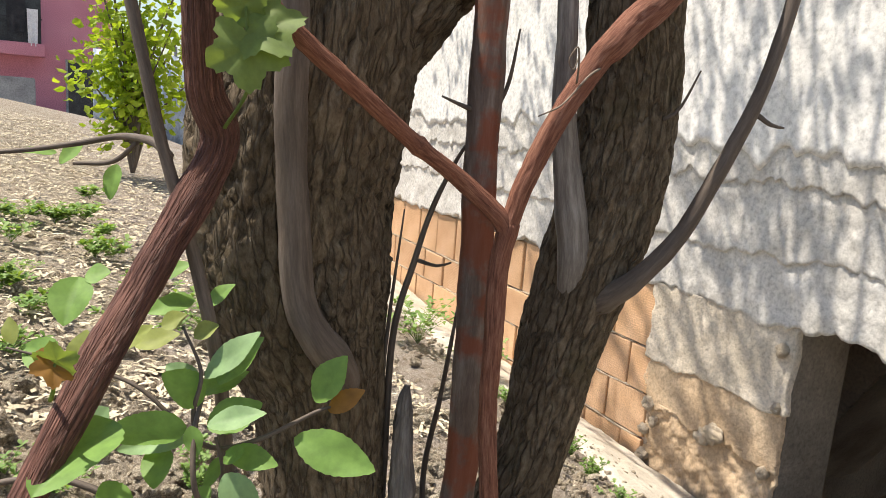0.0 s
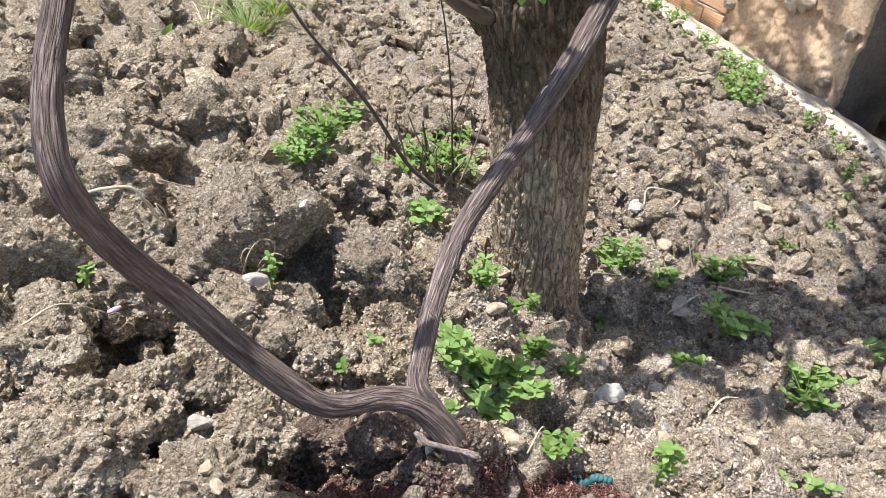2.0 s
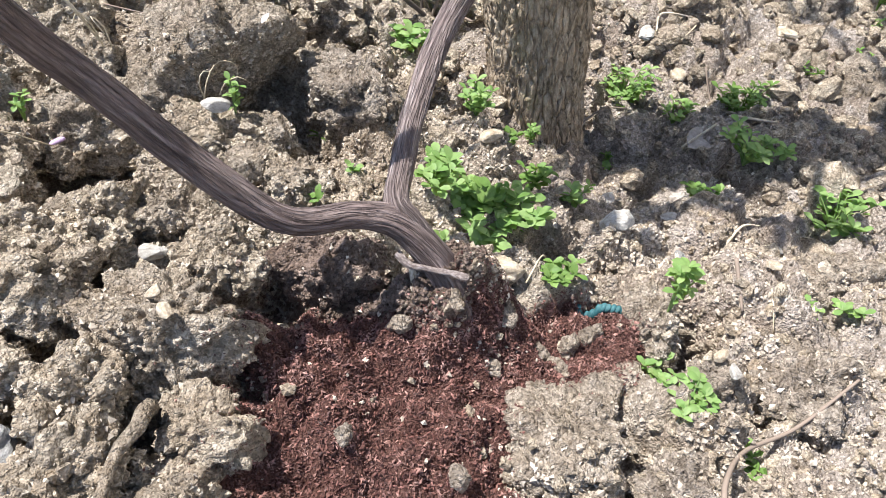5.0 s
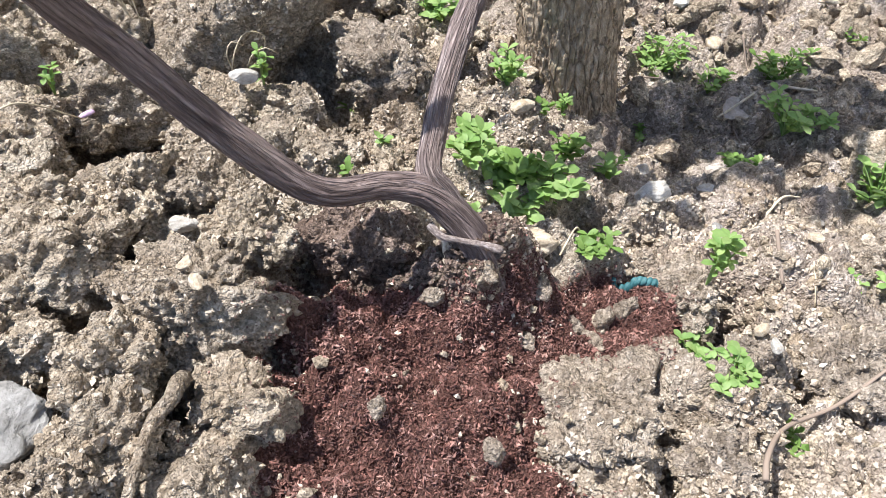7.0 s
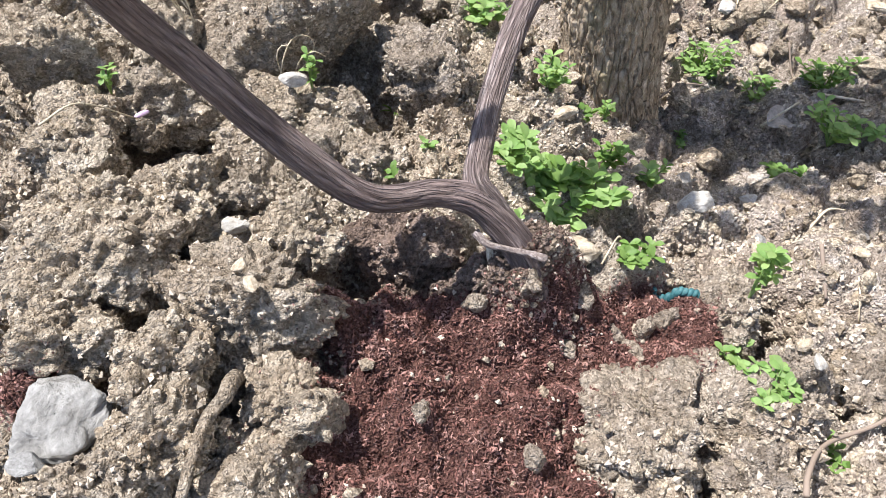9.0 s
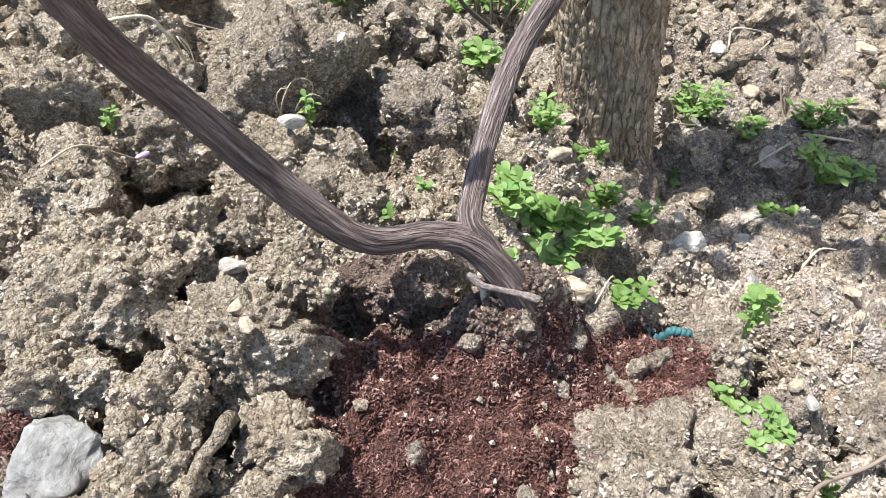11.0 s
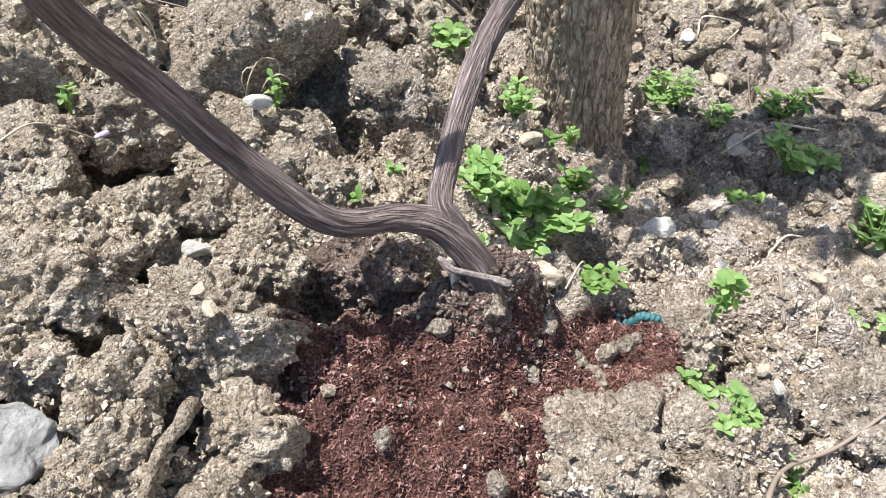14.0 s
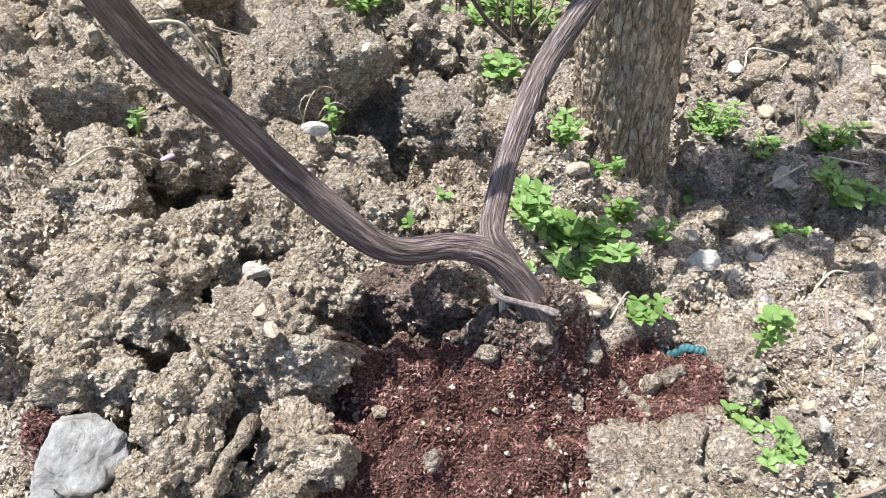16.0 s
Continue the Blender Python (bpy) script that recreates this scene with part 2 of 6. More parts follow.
def bark_material(name, dark, mid, light, scale, stretch, moss=None, rough=0.85, bump=0.8, upper=None, rise=(0.36, 0.52), fissure=None, spots=(0.56, 0.74)):
    m, nt, b = nodes_of(name)
    gr = nt.nodes.new("ShaderNodeAttribute")
    gr.attribute_name = "grain"
    mp = nt.nodes.new("ShaderNodeMapping")
    mp.inputs["Scale"].default_value = stretch
    nt.links.new(gr.outputs["Vector"], mp.inputs[0])
    v = mp.outputs[0]
    col = ramp(nt, noise_of(nt, v, scale, 8, 0.75), [(0.34, dark), (0.5, mid), (0.66, light)])
    if moss:
        col = mixed(nt, ramp(nt, noise_of(nt, coords(nt), 14, 5), [(spots[0], (0, 0, 0)), (spots[1], (0.8, 0.8, 0.8))]), col, moss)
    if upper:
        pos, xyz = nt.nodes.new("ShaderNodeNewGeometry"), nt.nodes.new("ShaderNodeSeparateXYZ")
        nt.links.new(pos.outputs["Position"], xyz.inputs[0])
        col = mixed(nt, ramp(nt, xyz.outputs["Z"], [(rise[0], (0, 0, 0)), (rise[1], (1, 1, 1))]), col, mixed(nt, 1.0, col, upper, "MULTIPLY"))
    nt.links.new(col, b.inputs["Base Color"])
    b.inputs["Roughness"].default_value = rough
    b.inputs["Specular IOR Level"].default_value = 0.3
    height = noise_of(nt, v, scale * 3, 8, 0.72)
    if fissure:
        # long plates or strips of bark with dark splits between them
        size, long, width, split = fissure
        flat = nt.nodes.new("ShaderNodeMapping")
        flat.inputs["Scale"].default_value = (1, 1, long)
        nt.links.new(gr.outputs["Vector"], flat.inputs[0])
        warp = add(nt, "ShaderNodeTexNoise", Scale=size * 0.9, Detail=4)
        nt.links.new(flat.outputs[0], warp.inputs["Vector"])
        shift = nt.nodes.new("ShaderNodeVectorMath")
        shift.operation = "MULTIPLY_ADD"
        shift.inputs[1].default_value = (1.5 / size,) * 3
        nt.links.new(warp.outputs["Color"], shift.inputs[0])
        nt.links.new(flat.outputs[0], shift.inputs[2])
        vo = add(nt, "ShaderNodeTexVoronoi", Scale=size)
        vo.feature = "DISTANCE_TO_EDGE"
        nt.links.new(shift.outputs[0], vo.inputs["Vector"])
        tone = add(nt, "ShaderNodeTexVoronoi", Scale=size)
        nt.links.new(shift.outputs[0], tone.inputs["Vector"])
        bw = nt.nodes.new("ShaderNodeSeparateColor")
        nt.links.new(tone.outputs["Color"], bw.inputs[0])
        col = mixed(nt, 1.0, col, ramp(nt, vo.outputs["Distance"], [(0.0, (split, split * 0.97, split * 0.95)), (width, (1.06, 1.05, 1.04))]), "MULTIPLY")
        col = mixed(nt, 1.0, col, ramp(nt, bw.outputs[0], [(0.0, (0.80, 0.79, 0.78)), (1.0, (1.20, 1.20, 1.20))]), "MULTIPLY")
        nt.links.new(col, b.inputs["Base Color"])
        lift = nt.nodes.new("ShaderNodeMath")
        lift.operation = "MULTIPLY_ADD"
        lift.inputs[1].default_value = 1.4
        nt.links.new(ramp(nt, vo.outputs["Distance"], [(0.0, (0, 0, 0)), (width * 1.6, (1, 1, 1))]), lift.inputs[0])
        nt.links.new(height, lift.inputs[2])
        height = lift.outputs[0]
    bumped(nt, b, height, bump, 0.003)
    return m


# soil: pale crumbs, darker damp earth and a dark red mulch where the attribute says so
SOIL, nt, b = nodes_of("soil")
v = coords(nt)
large, small, grit = noise_of(nt, v, 6, 4), noise_of(nt, v, 130, 10, 0.75), noise_of(nt, v, 420, 4, 0.7)
col = ramp(nt, large, [(0.32, (0.36, 0.299, 0.232)), (0.5, (0.444, 0.39, 0.319)), (0.68, (0.52, 0.47, 0.398))])
col = mixed(nt, 0.8, col, ramp(nt, small, [(0.3, (0.72, 0.68, 0.63)), (0.5, (1, 1, 1)), (0.7, (1.2, 1.2, 1.19))]), "MULTIPLY")
col = crumb_tint(nt, v, col)
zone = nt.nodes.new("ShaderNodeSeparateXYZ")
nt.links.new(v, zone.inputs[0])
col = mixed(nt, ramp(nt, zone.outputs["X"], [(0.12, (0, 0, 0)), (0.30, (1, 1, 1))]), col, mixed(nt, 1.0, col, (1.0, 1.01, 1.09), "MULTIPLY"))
at = nt.nodes.new("ShaderNodeAttribute")
at.attribute_name = "mulch"
edge = nt.nodes.new("ShaderNodeMath")
edge.operation = "MULTIPLY_ADD"
edge.inputs[1].default_value = 0.7
nt.links.new(small, edge.inputs[0])
nt.links.new(at.outputs["Fac"], edge.inputs[2])
mask = ramp(nt, edge.outputs[0], [(0.72, (0, 0, 0)), (0.92, (1, 1, 1))])
dp = nt.nodes.new("ShaderNodeAttribute")
dp.attribute_name = "damp"
col = mixed(nt, dp.outputs["Fac"], col, mixed(nt, 1.0, col, (0.38, 0.34, 0.33), "MULTIPLY"))
red = ramp(nt, grit, [(0.3, (0.040, 0.018, 0.015)), (0.5, (0.11, 0.054, 0.043)), (0.7, (0.23, 0.13, 0.105))])
col = mixed(nt, mask, col, red)
nt.links.new(col, b.inputs["Base Color"])
b.inputs["Roughness"].default_value = 0.95
b.inputs["Specular IOR Level"].default_value = 0.2
bumped(nt, b, crumbly(nt, v), 1.0, 0.0062)

CLOD = rough_surface("clod_earth", (0.36, 0.299, 0.232), (0.444, 0.39, 0.319), (0.52, 0.47, 0.398), 9, 60, 0.95, 1.0, 0.0062, random_shift=0.12, specular=0.2, crumbs=True)
GREY_CLOD = rough_surface("grey_clod_earth", (0.30, 0.255, 0.212), (0.385, 0.338, 0.287), (0.475, 0.425, 0.37), 9, 60, 0.95, 1.0, 0.0062, random_shift=0.12, specular=0.2, crumbs=True)
DAMP_CLOD = rough_surface("damp_earth", (0.175, 0.128, 0.104), (0.25, 0.192, 0.160), (0.34, 0.272, 0.232), 20, 60, 0.9, 1.0, 0.006, specular=0.3, crumbs=True)
CRUMB = rough_surface("crumb_earth", (0.345, 0.285, 0.222), (0.43, 0.376, 0.305), (0.51, 0.458, 0.382), 14, 90, 0.95, 1.0, 0.004, random_shift=0.16, island=True, specular=0.15, crumbs=True)
GRANULE = rough_surface("fine_earth", (0.36, 0.303, 0.24), (0.445, 0.39, 0.322), (0.54, 0.484, 0.41), 12, 300, 0.95, 0.6, 0.001, random_shift=0.34, island=True, specular=0.15)
MULCH = rough_surface("red_brown_wood_chips", (0.070, 0.030, 0.025), (0.165, 0.080, 0.067), (0.34, 0.205, 0.178), 60, 500, 0.55, 0.3, 0.001, random_shift=0.6, island=True, specular=0.3)
WHITE_STONE = rough_surface("pale_stone", (0.34, 0.31, 0.26), (0.46, 0.44, 0.40), (0.57, 0.55, 0.51), 1.3, 7, 0.7, 0.5, 0.008)
TAN_STONE = rough_surface("tan_stone", (0.32, 0.25, 0.17), (0.46, 0.39, 0.29), (0.58, 0.52, 0.42), 1.3, 7, 0.7, 0.5, 0.008)
GREY_STONE = rough_surface("grey_stone", (0.211, 0.207, 0.195), (0.289, 0.285, 0.269), (0.359, 0.355, 0.339), 1.4, 6, 0.8, 0.6, 0.010)
# bark above the trunk's foot darkened in colour for the shade up there
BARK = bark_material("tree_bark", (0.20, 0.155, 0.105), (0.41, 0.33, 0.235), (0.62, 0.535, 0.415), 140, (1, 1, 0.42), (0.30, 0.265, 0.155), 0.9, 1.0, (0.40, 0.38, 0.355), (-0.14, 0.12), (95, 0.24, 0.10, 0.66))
SHOOT_BARK = bark_material("shoot_bark", (0.075, 0.058, 0.046), (0.13, 0.102, 0.083), (0.21, 0.17, 0.14), 90, (1, 1, 0.12), None, 0.6, 0.4)
GREY_BARK = bark_material("grey_weathered_bark", (0.10, 0.085, 0.075), (0.21, 0.185, 0.165), (0.36, 0.33, 0.30), 110, (1, 1, 0.1), None, 0.7, 0.6)
RED_PATCH_BARK = bark_material("red_stained_bark", (0.09, 0.06, 0.05), (0.16, 0.12, 0.10), (0.27, 0.22, 0.19), 70, (1, 1, 0.15), (0.24, 0.065, 0.03), 0.65, 0.5, spots=(0.47, 0.56))
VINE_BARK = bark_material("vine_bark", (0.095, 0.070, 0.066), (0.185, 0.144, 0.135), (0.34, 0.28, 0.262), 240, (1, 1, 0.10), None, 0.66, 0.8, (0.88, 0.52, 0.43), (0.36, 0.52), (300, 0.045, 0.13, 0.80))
ARM_BARK = bark_material("grey_vine_bark", (0.11, 0.083, 0.078), (0.235, 0.187, 0.175), (0.44, 0.38, 0.36), 260, (1, 1, 0.10), None, 0.66, 0.9, None, (0, 1), (330, 0.045, 0.13, 0.74))
CANE_BARK = bark_material("red_cane_bark", (0.11, 0.04, 0.026), (0.25, 0.10, 0.064), (0.40, 0.20, 0.135), 400, (1, 1, 0.09), None, 0.65, 0.7)
TWIG = bark_material("dry_twig", (0.13, 0.10, 0.08), (0.24, 0.19, 0.15), (0.38, 0.32, 0.26), 150, (1, 1, 0.2), None, 0.8, 0.4)
PALE_TWIG = bark_material("pale_twig", (0.11, 0.085, 0.075), (0.26, 0.215, 0.195), (0.50, 0.44, 0.41), 500, (1, 1, 0.5), None, 0.8, 0.8)
STRAW_WOOD = bark_material("cut_wood", (0.35, 0.27, 0.17), (0.58, 0.49, 0.35), (0.72, 0.65, 0.52), 500, (1, 1, 0.5), None, 0.7, 0.5)
DEAD_WOOD = bark_material("dark_dead_wood", (0.05, 0.04, 0.034), (0.11, 0.088, 0.074), (0.22, 0.185, 0.16), 150, (1, 1, 0.15), None, 0.85, 0.6)
PETAL = rough_surface("white_petal", (0.62, 0.60, 0.56), (0.70, 0.68, 0.64), (0.78, 0.76, 0.72), 60, 300, 0.7, 0.1, 0.001)
STRAW = rough_surface("dry_straw", (0.42, 0.35, 0.24), (0.54, 0.47, 0.34), (0.66, 0.59, 0.46), 30, 200, 0.8, 0.2, 0.001)
DRY_LEAF = rough_surface("grey_dead_leaf", (0.22, 0.20, 0.18), (0.33, 0.30, 0.275), (0.45, 0.42, 0.39), 40, 200, 0.8, 0.4, 0.001)
RUST = rough_surface("rust_straw", (0.26, 0.14, 0.07), (0.36, 0.21, 0.11), (0.46, 0.30, 0.17), 30, 200, 0.8, 0.2, 0.001)
LEAF = leaf_material("tree_leaf", (0.14, 0.28, 0.06), (0.24, 0.40, 0.11))
GLAUCOUS = leaf_material("glaucous_leaf", (0.20, 0.35, 0.15), (0.31, 0.46, 0.24), 0.3)
YOUNG_LEAF = leaf_material("young_leaf", (0.26, 0.33, 0.08), (0.40, 0.44, 0.16), 0.45)
RED_LEAF = leaf_material("bronze_leaf", (0.25, 0.12, 0.045), (0.36, 0.20, 0.06), 0.45)
GRAPE_LEAF = leaf_material("vine_leaf", (0.16, 0.25, 0.06), (0.24, 0.32, 0.11), 0.45, 0.6)
WEED_LEAF = leaf_material("weed_leaf", (0.17, 0.30, 0.085), (0.31, 0.43, 0.17), 0.4)
DARK_WEED = leaf_material("deep_weed_leaf", (0.11, 0.21, 0.045), (0.21, 0.32, 0.09), 0.35)
GRASS = leaf_material("grass_blade", (0.10, 0.20, 0.04), (0.24, 0.33, 0.09), 0.4)
BUSH_LEAF = leaf_material("bush_leaf", (0.22, 0.33, 0.035), (0.40, 0.50, 0.07), 0.5)
PLASTER = rough_surface("white_plaster", (0.70, 0.68, 0.655), (0.74, 0.725, 0.70), (0.78, 0.765, 0.745), 3, 40, 0.85, 0.10, 0.002)
RENDER = rough_surface("grey_render", (0.50, 0.475, 0.44), (0.60, 0.575, 0.54), (0.69, 0.665, 0.63), 5, 60, 0.92, 0.5, 0.005)
CREAM = rough_surface("cream_render", (0.50, 0.43, 0.34), (0.58, 0.51, 0.42), (0.66, 0.59, 0.50), 5, 70, 0.92, 0.7, 0.006)
BEIGE = rough_surface("beige_render", (0.40, 0.285, 0.18), (0.49, 0.36, 0.24), (0.58, 0.445, 0.31), 4, 70, 0.92, 0.7, 0.006)
CLAY = rough_surface("fired_clay", (0.53, 0.33, 0.19), (0.60, 0.385, 0.235), (0.66, 0.44, 0.285), 6, 130, 0.85, 0.3, 0.002, random_shift=0.10)
MORTAR = rough_surface("mortar", (0.36, 0.29, 0.21), (0.46, 0.38, 0.29), (0.55, 0.47, 0.37), 14, 110, 0.95, 0.8, 0.004)
CONCRETE = rough_surface("concrete", (0.40, 0.355, 0.295), (0.51, 0.46, 0.39), (0.60, 0.55, 0.48), 7, 140, 0.93, 0.5, 0.003)
DARK_CONCRETE = rough_surface("basement_concrete", (0.26, 0.20, 0.145), (0.42, 0.335, 0.25), (0.55, 0.455, 0.35), 2.5, 60, 0.9, 0.4, 0.004)
# concrete with the jamb's shade put into its colour
SHADED_CONCRETE = rough_surface("shaded_concrete", (0.10, 0.086, 0.07), (0.17, 0.148, 0.122), (0.25, 0.22, 0.185), 4, 60, 0.9, 0.6, 0.004)
PINK = rough_surface("pink_render", (0.50, 0.20, 0.26), (0.56, 0.235, 0.30), (0.60, 0.27, 0.335), 0.8, 30, 0.9, 0.2, 0.004)
DOOR_AND_SHADE = rough_surface("dark_door_and_shade", (0.03, 0.032, 0.035), (0.045, 0.048, 0.05), (0.07, 0.075, 0.08), 2, 20, 0.25, 0.05, 0.001)
SHEET = rough_surface("blue_grey_sheeting", (0.36, 0.42, 0.52), (0.46, 0.53, 0.63), (0.58, 0.64, 0.72), 1.5, 20, 0.55, 0.15, 0.01)
GREY_WALL = rough_surface("far_grey_wall", (0.22, 0.22, 0.23), (0.30, 0.31, 0.32), (0.40, 0.41, 0.42), 2, 20, 0.9, 0.2, 0.01)
CLOTH_WHITE = rough_surface("white_cloth", (0.62, 0.62, 0.66), (0.70, 0.70, 0.73), (0.76, 0.76, 0.78), 4, 60, 0.9, 0.2, 0.004)
CLOTH_DARK = rough_surface("dark_cloth", (0.02, 0.021, 0.026), (0.03, 0.031, 0.036), (0.05, 0.05, 0.055), 4, 60, 0.9, 0.2, 0.004)
TEAL = rough_surface("teal_plastic", (0.018, 0.065, 0.075), (0.03, 0.105, 0.118), (0.06, 0.16, 0.17), 60, 300, 0.6, 0.3, 0.001)
PURPLE = rough_surface("lilac_petal", (0.40, 0.27, 0.42), (0.50, 0.36, 0.52), (0.62, 0.48, 0.62), 80, 300, 0.7, 0.2, 0.001)

# ---- ground: one sheet, finest where the camera comes nearest ----
WALL_X = 2.275


# dips and rises of the dug bed: x, y, radius, height
LIE = [(0.46, 0.26, 0.17, -0.118), (-0.25, 0.02, 0.16, 0.049), (-0.25, 0.25, 0.07, -0.052), (-0.28, 0.50, 0.14, 0.031), (0.34, -0.10, 0.12, 0.023),
       (0.78, 0.68, 0.20, 0.048), (0.05, 0.60, 0.16, 0.041), (-0.13, 0.38, 0.12, -0.037), (0.62, 0.03, 0.14, 0.008)]


def slope(x, y):
    """The lie of the land without its clods."""
    rise = 0.052 * np.minimum(y, 10) - 0.06 * smooth(10, 30, y) * np.maximum(y - 10, 0) * 0.9
    rise = np.maximum(rise, -1.2)
    z = -0.11 - 0.175 * np.clip(x, -6, 1.45) + rise
    foot = np.clip((x - 1.45) / (WALL_X - 1.45), 0, 1)
    z = z + foot * (-0.62 - 0.05 * np.clip(1.9 - y, -3, 1.2) + 0.11 + 0.175 * 1.45 - np.minimum(rise, 0.2))
    for cx, cy, r, rise in LIE:
        z = z + rise * np.exp(-((x - cx) ** 2 + (y - cy) ** 2) / r ** 2)
    under = smooth(WALL_X - 0.01, WALL_X + 0.12, x) * (1 - smooth(6.2, 6.6, y))
    return z * (1 - under) + under * (-1.35)


def mulch_mask(x, y):
    wx, wy = x + 0.02 * fbm2(x * 30, y * 30, 3, 71), y + 0.02 * fbm2(x * 30, y * 30, 3, 72)

    def blob(cx, cy, rx, ry, turn=0.0):
        c, s = math.cos(turn), math.sin(turn)
        dx, dy = (wx - cx) * c + (wy - cy) * s, -(wx - cx) * s + (wy - cy) * c
        return 1.25 - np.sqrt((dx / rx) ** 2 + (dy / ry) ** 2)
    m = np.maximum.reduce([blob(-0.035, -0.075, 0.105, 0.085), blob(-0.075, -0.15, 0.13, 0.08, -0.35), blob(0.10, -0.055, 0.12, 0.045, -0.25),
                           blob(-0.02, -0.19, 0.10, 0.06), blob(-0.340, -0.050, 0.034, 0.024), blob(0.16, -0.080, 0.075, 0.045, -0.3), blob(0.09, -0.12, 0.08, 0.05), blob(-0.118, -0.045, 0.034, 0.036)])
    keep_out = np.sqrt(((x - 0.095) / 0.070) ** 2 + ((y + 0.200) / 0.050) ** 2)
    bare = np.where(x > -0.25, (-0.060 + 0.60 * np.clip(0.02 - x, 0, 0.11) + 0.12 * np.maximum(x - 0.03, 0) - wy) / 0.03 + 0.5, 1.0)
    return np.clip(np.minimum(np.minimum(m, bare), (keep_out - 0.85) * 2) * 1.6, 0, 1)


# sunk gaps between clods: x, y, radius, depth
GAPS = [(-0.272, -0.031, 0.017, 0.11), (-0.123, 0.022, 0.018, 0.09), (-0.124, -0.008, 0.016, 0.09), (-0.028, 0.299, 0.028, 0.09), (0.009, 0.262, 0.026, 0.09),
        (0.280, -0.094, 0.020, 0.14), (0.266, -0.116, 0.020, 0.16), (0.252, -0.137, 0.017, 0.13), (0.284, -0.182, 0.020, 0.12), (-0.229, -0.075, 0.016, 0.07), (0.189, 0.037, 0.018, 0.07),
        (0.806, 0.411, 0.032, 0.08), (-0.168, 0.400, 0.024, 0.08), (-0.335, 0.154, 0.028, 0.07), (0.015, -0.167, 0.015, 0.045), (-0.044, -0.190, 0.014, 0.04),
        (0.132, -0.227, 0.020, 0.07), (-0.143, -0.080, 0.014, 0.06), (-0.337, 0.347, 0.026, 0.06)]



def relief(x, y, coarse=None):
    """Clods and crumbs over the lie of the land."""
    m = mulch_mask(x, y)
    wx, wy = x + 0.022 * fbm2(x * 16, y * 16, 3, 5), y + 0.022 * fbm2(x * 16, y * 16, 3, 6)
    loose = 0.82 + 0.18 * smooth(0.25, -0.05, x - 0.25 * (y - 0.2)) - 0.30 * np.exp(-((x - 0.42) / 0.16) ** 2 - ((y + 0.12) / 0.14) ** 2)
    loose = np.clip(loose, 0.3, 1.0) * (1 - 0.85 * smooth(1.45, 1.8, x) * smooth(3.2, 2.4, y))
    h = np.zeros(x.shape)
    for size, high, seed, flat in ((0.115, 0.046, 11, 0.40), (0.052, 0.018, 21, 0.36), (0.024, 0.011, 31, 0.28), (0.012, 0.0080, 41, 0.3)):
        f1, f2, rnd, ox, oy = cells2(wx / size, wy / size, seed)
        lump = smooth(0.0, flat, f2 - f1) * np.sqrt(np.clip(1.05 - 0.75 * f1 ** 2, 0, 1)) if size > 0.02 else np.sqrt(np.clip(1.1 - 1.25 * f1 ** 2, 0, 1))
        tilt = (rnd - 0.5) * ox * 0.8 + (hash01(np.floor(rnd * 9973), np.floor(rnd * 577), 0 * rnd, 3) - 0.5) * oy * 0.9
        amount = 1.12 * loose * (1 - 0.25 * smooth(0.7, 1.1, y)) if size > 0.04 else 0.45 + 0.55 * loose
        fade = 1.0 if coarse is None else np.clip(size / (3.0 * coarse) - 0.2, 0, 1)
        h = h + fade * high * amount * lump * (0.30 + 0.75 * rnd + tilt)
        wx, wy = wx + 0.006 * rnd, wy - 0.006 * rnd
    h = h - 0.032 * loose - 0.008 - 0.032 * smooth(0.08, -0.08, x - 0.3 * (y - 0.2)) * smooth(0.75, 0.5, y)
    fine_ = 1.0 if coarse is None else np.clip(0.02 / coarse, 0, 1)
    h = h + fine_ * (0.014 * fbm2(x * 45, y * 45, 3, 81) + 0.004 * fbm2(x * 180, y * 180, 2, 91))
    for gx, gy, r, d in GAPS:
        q = ((x - gx) ** 2 + (y - gy) ** 2) / r ** 2
        h = h - d * np.exp(-q * (0.7 + 0.6 * fbm2(x * 40, y * 40, 2, 55)))
    f1, f2, rnd, ox, oy = cells2(wx / 0.017, wy / 0.017, 63)
    chips = -0.008 + 0.034 * fbm2(x * 22, y * 22, 3, 61) + 0.007 * fbm2(x * 180, y * 180, 3, 62) + 0.007 * rnd * smooth(0.9, 0.2, f1) + 0.018 * fbm2(x * 70, y * 70, 2, 64)
    k = smooth(0.15, 0.75, m)
    mound = 0.026 * np.exp(-(((x - 0.030) / 0.085) ** 2 + ((y + 0.040) / 0.055) ** 2) ** 1.5) + 0.028 * np.exp(-((x - 0.047) / 0.040) ** 2 - ((y + 0.052) / 0.034) ** 2) + 0.024 * k * np.exp(-((x + 0.095) / 0.055) ** 2 - ((y + 0.070) / 0.055) ** 2)
    return h * (1 - k) + (chips - 0.012) * k + mound, m


def ground(x, y):
    x, y = np.atleast_1d(np.asarray(x, float)), np.atleast_1d(np.asarray(y, float))
    return slope(x, y) + relief(x, y)[0]


def ground_at(x, y):
    return float(ground(x, y)[0])


def stations(lo, hi, fine, near_lo, near_hi, slow, knee_lo, knee_hi):
    """Grid lines: even in the near stretch, slowly wider up to the knee, quickly wider beyond."""
    def run(p, end, way, knee):
        out, step = [], fine
        while (end - p) * way > 0:
            step *= slow if step < knee else 1.09
            p += way * step
            out.append(p)
        return out
    return np.r_[np.array(run(near_lo, lo, -1, knee_lo)[::-1]), np.arange(near_lo, near_hi, fine), np.array(run(near_hi, hi, 1, knee_hi))]


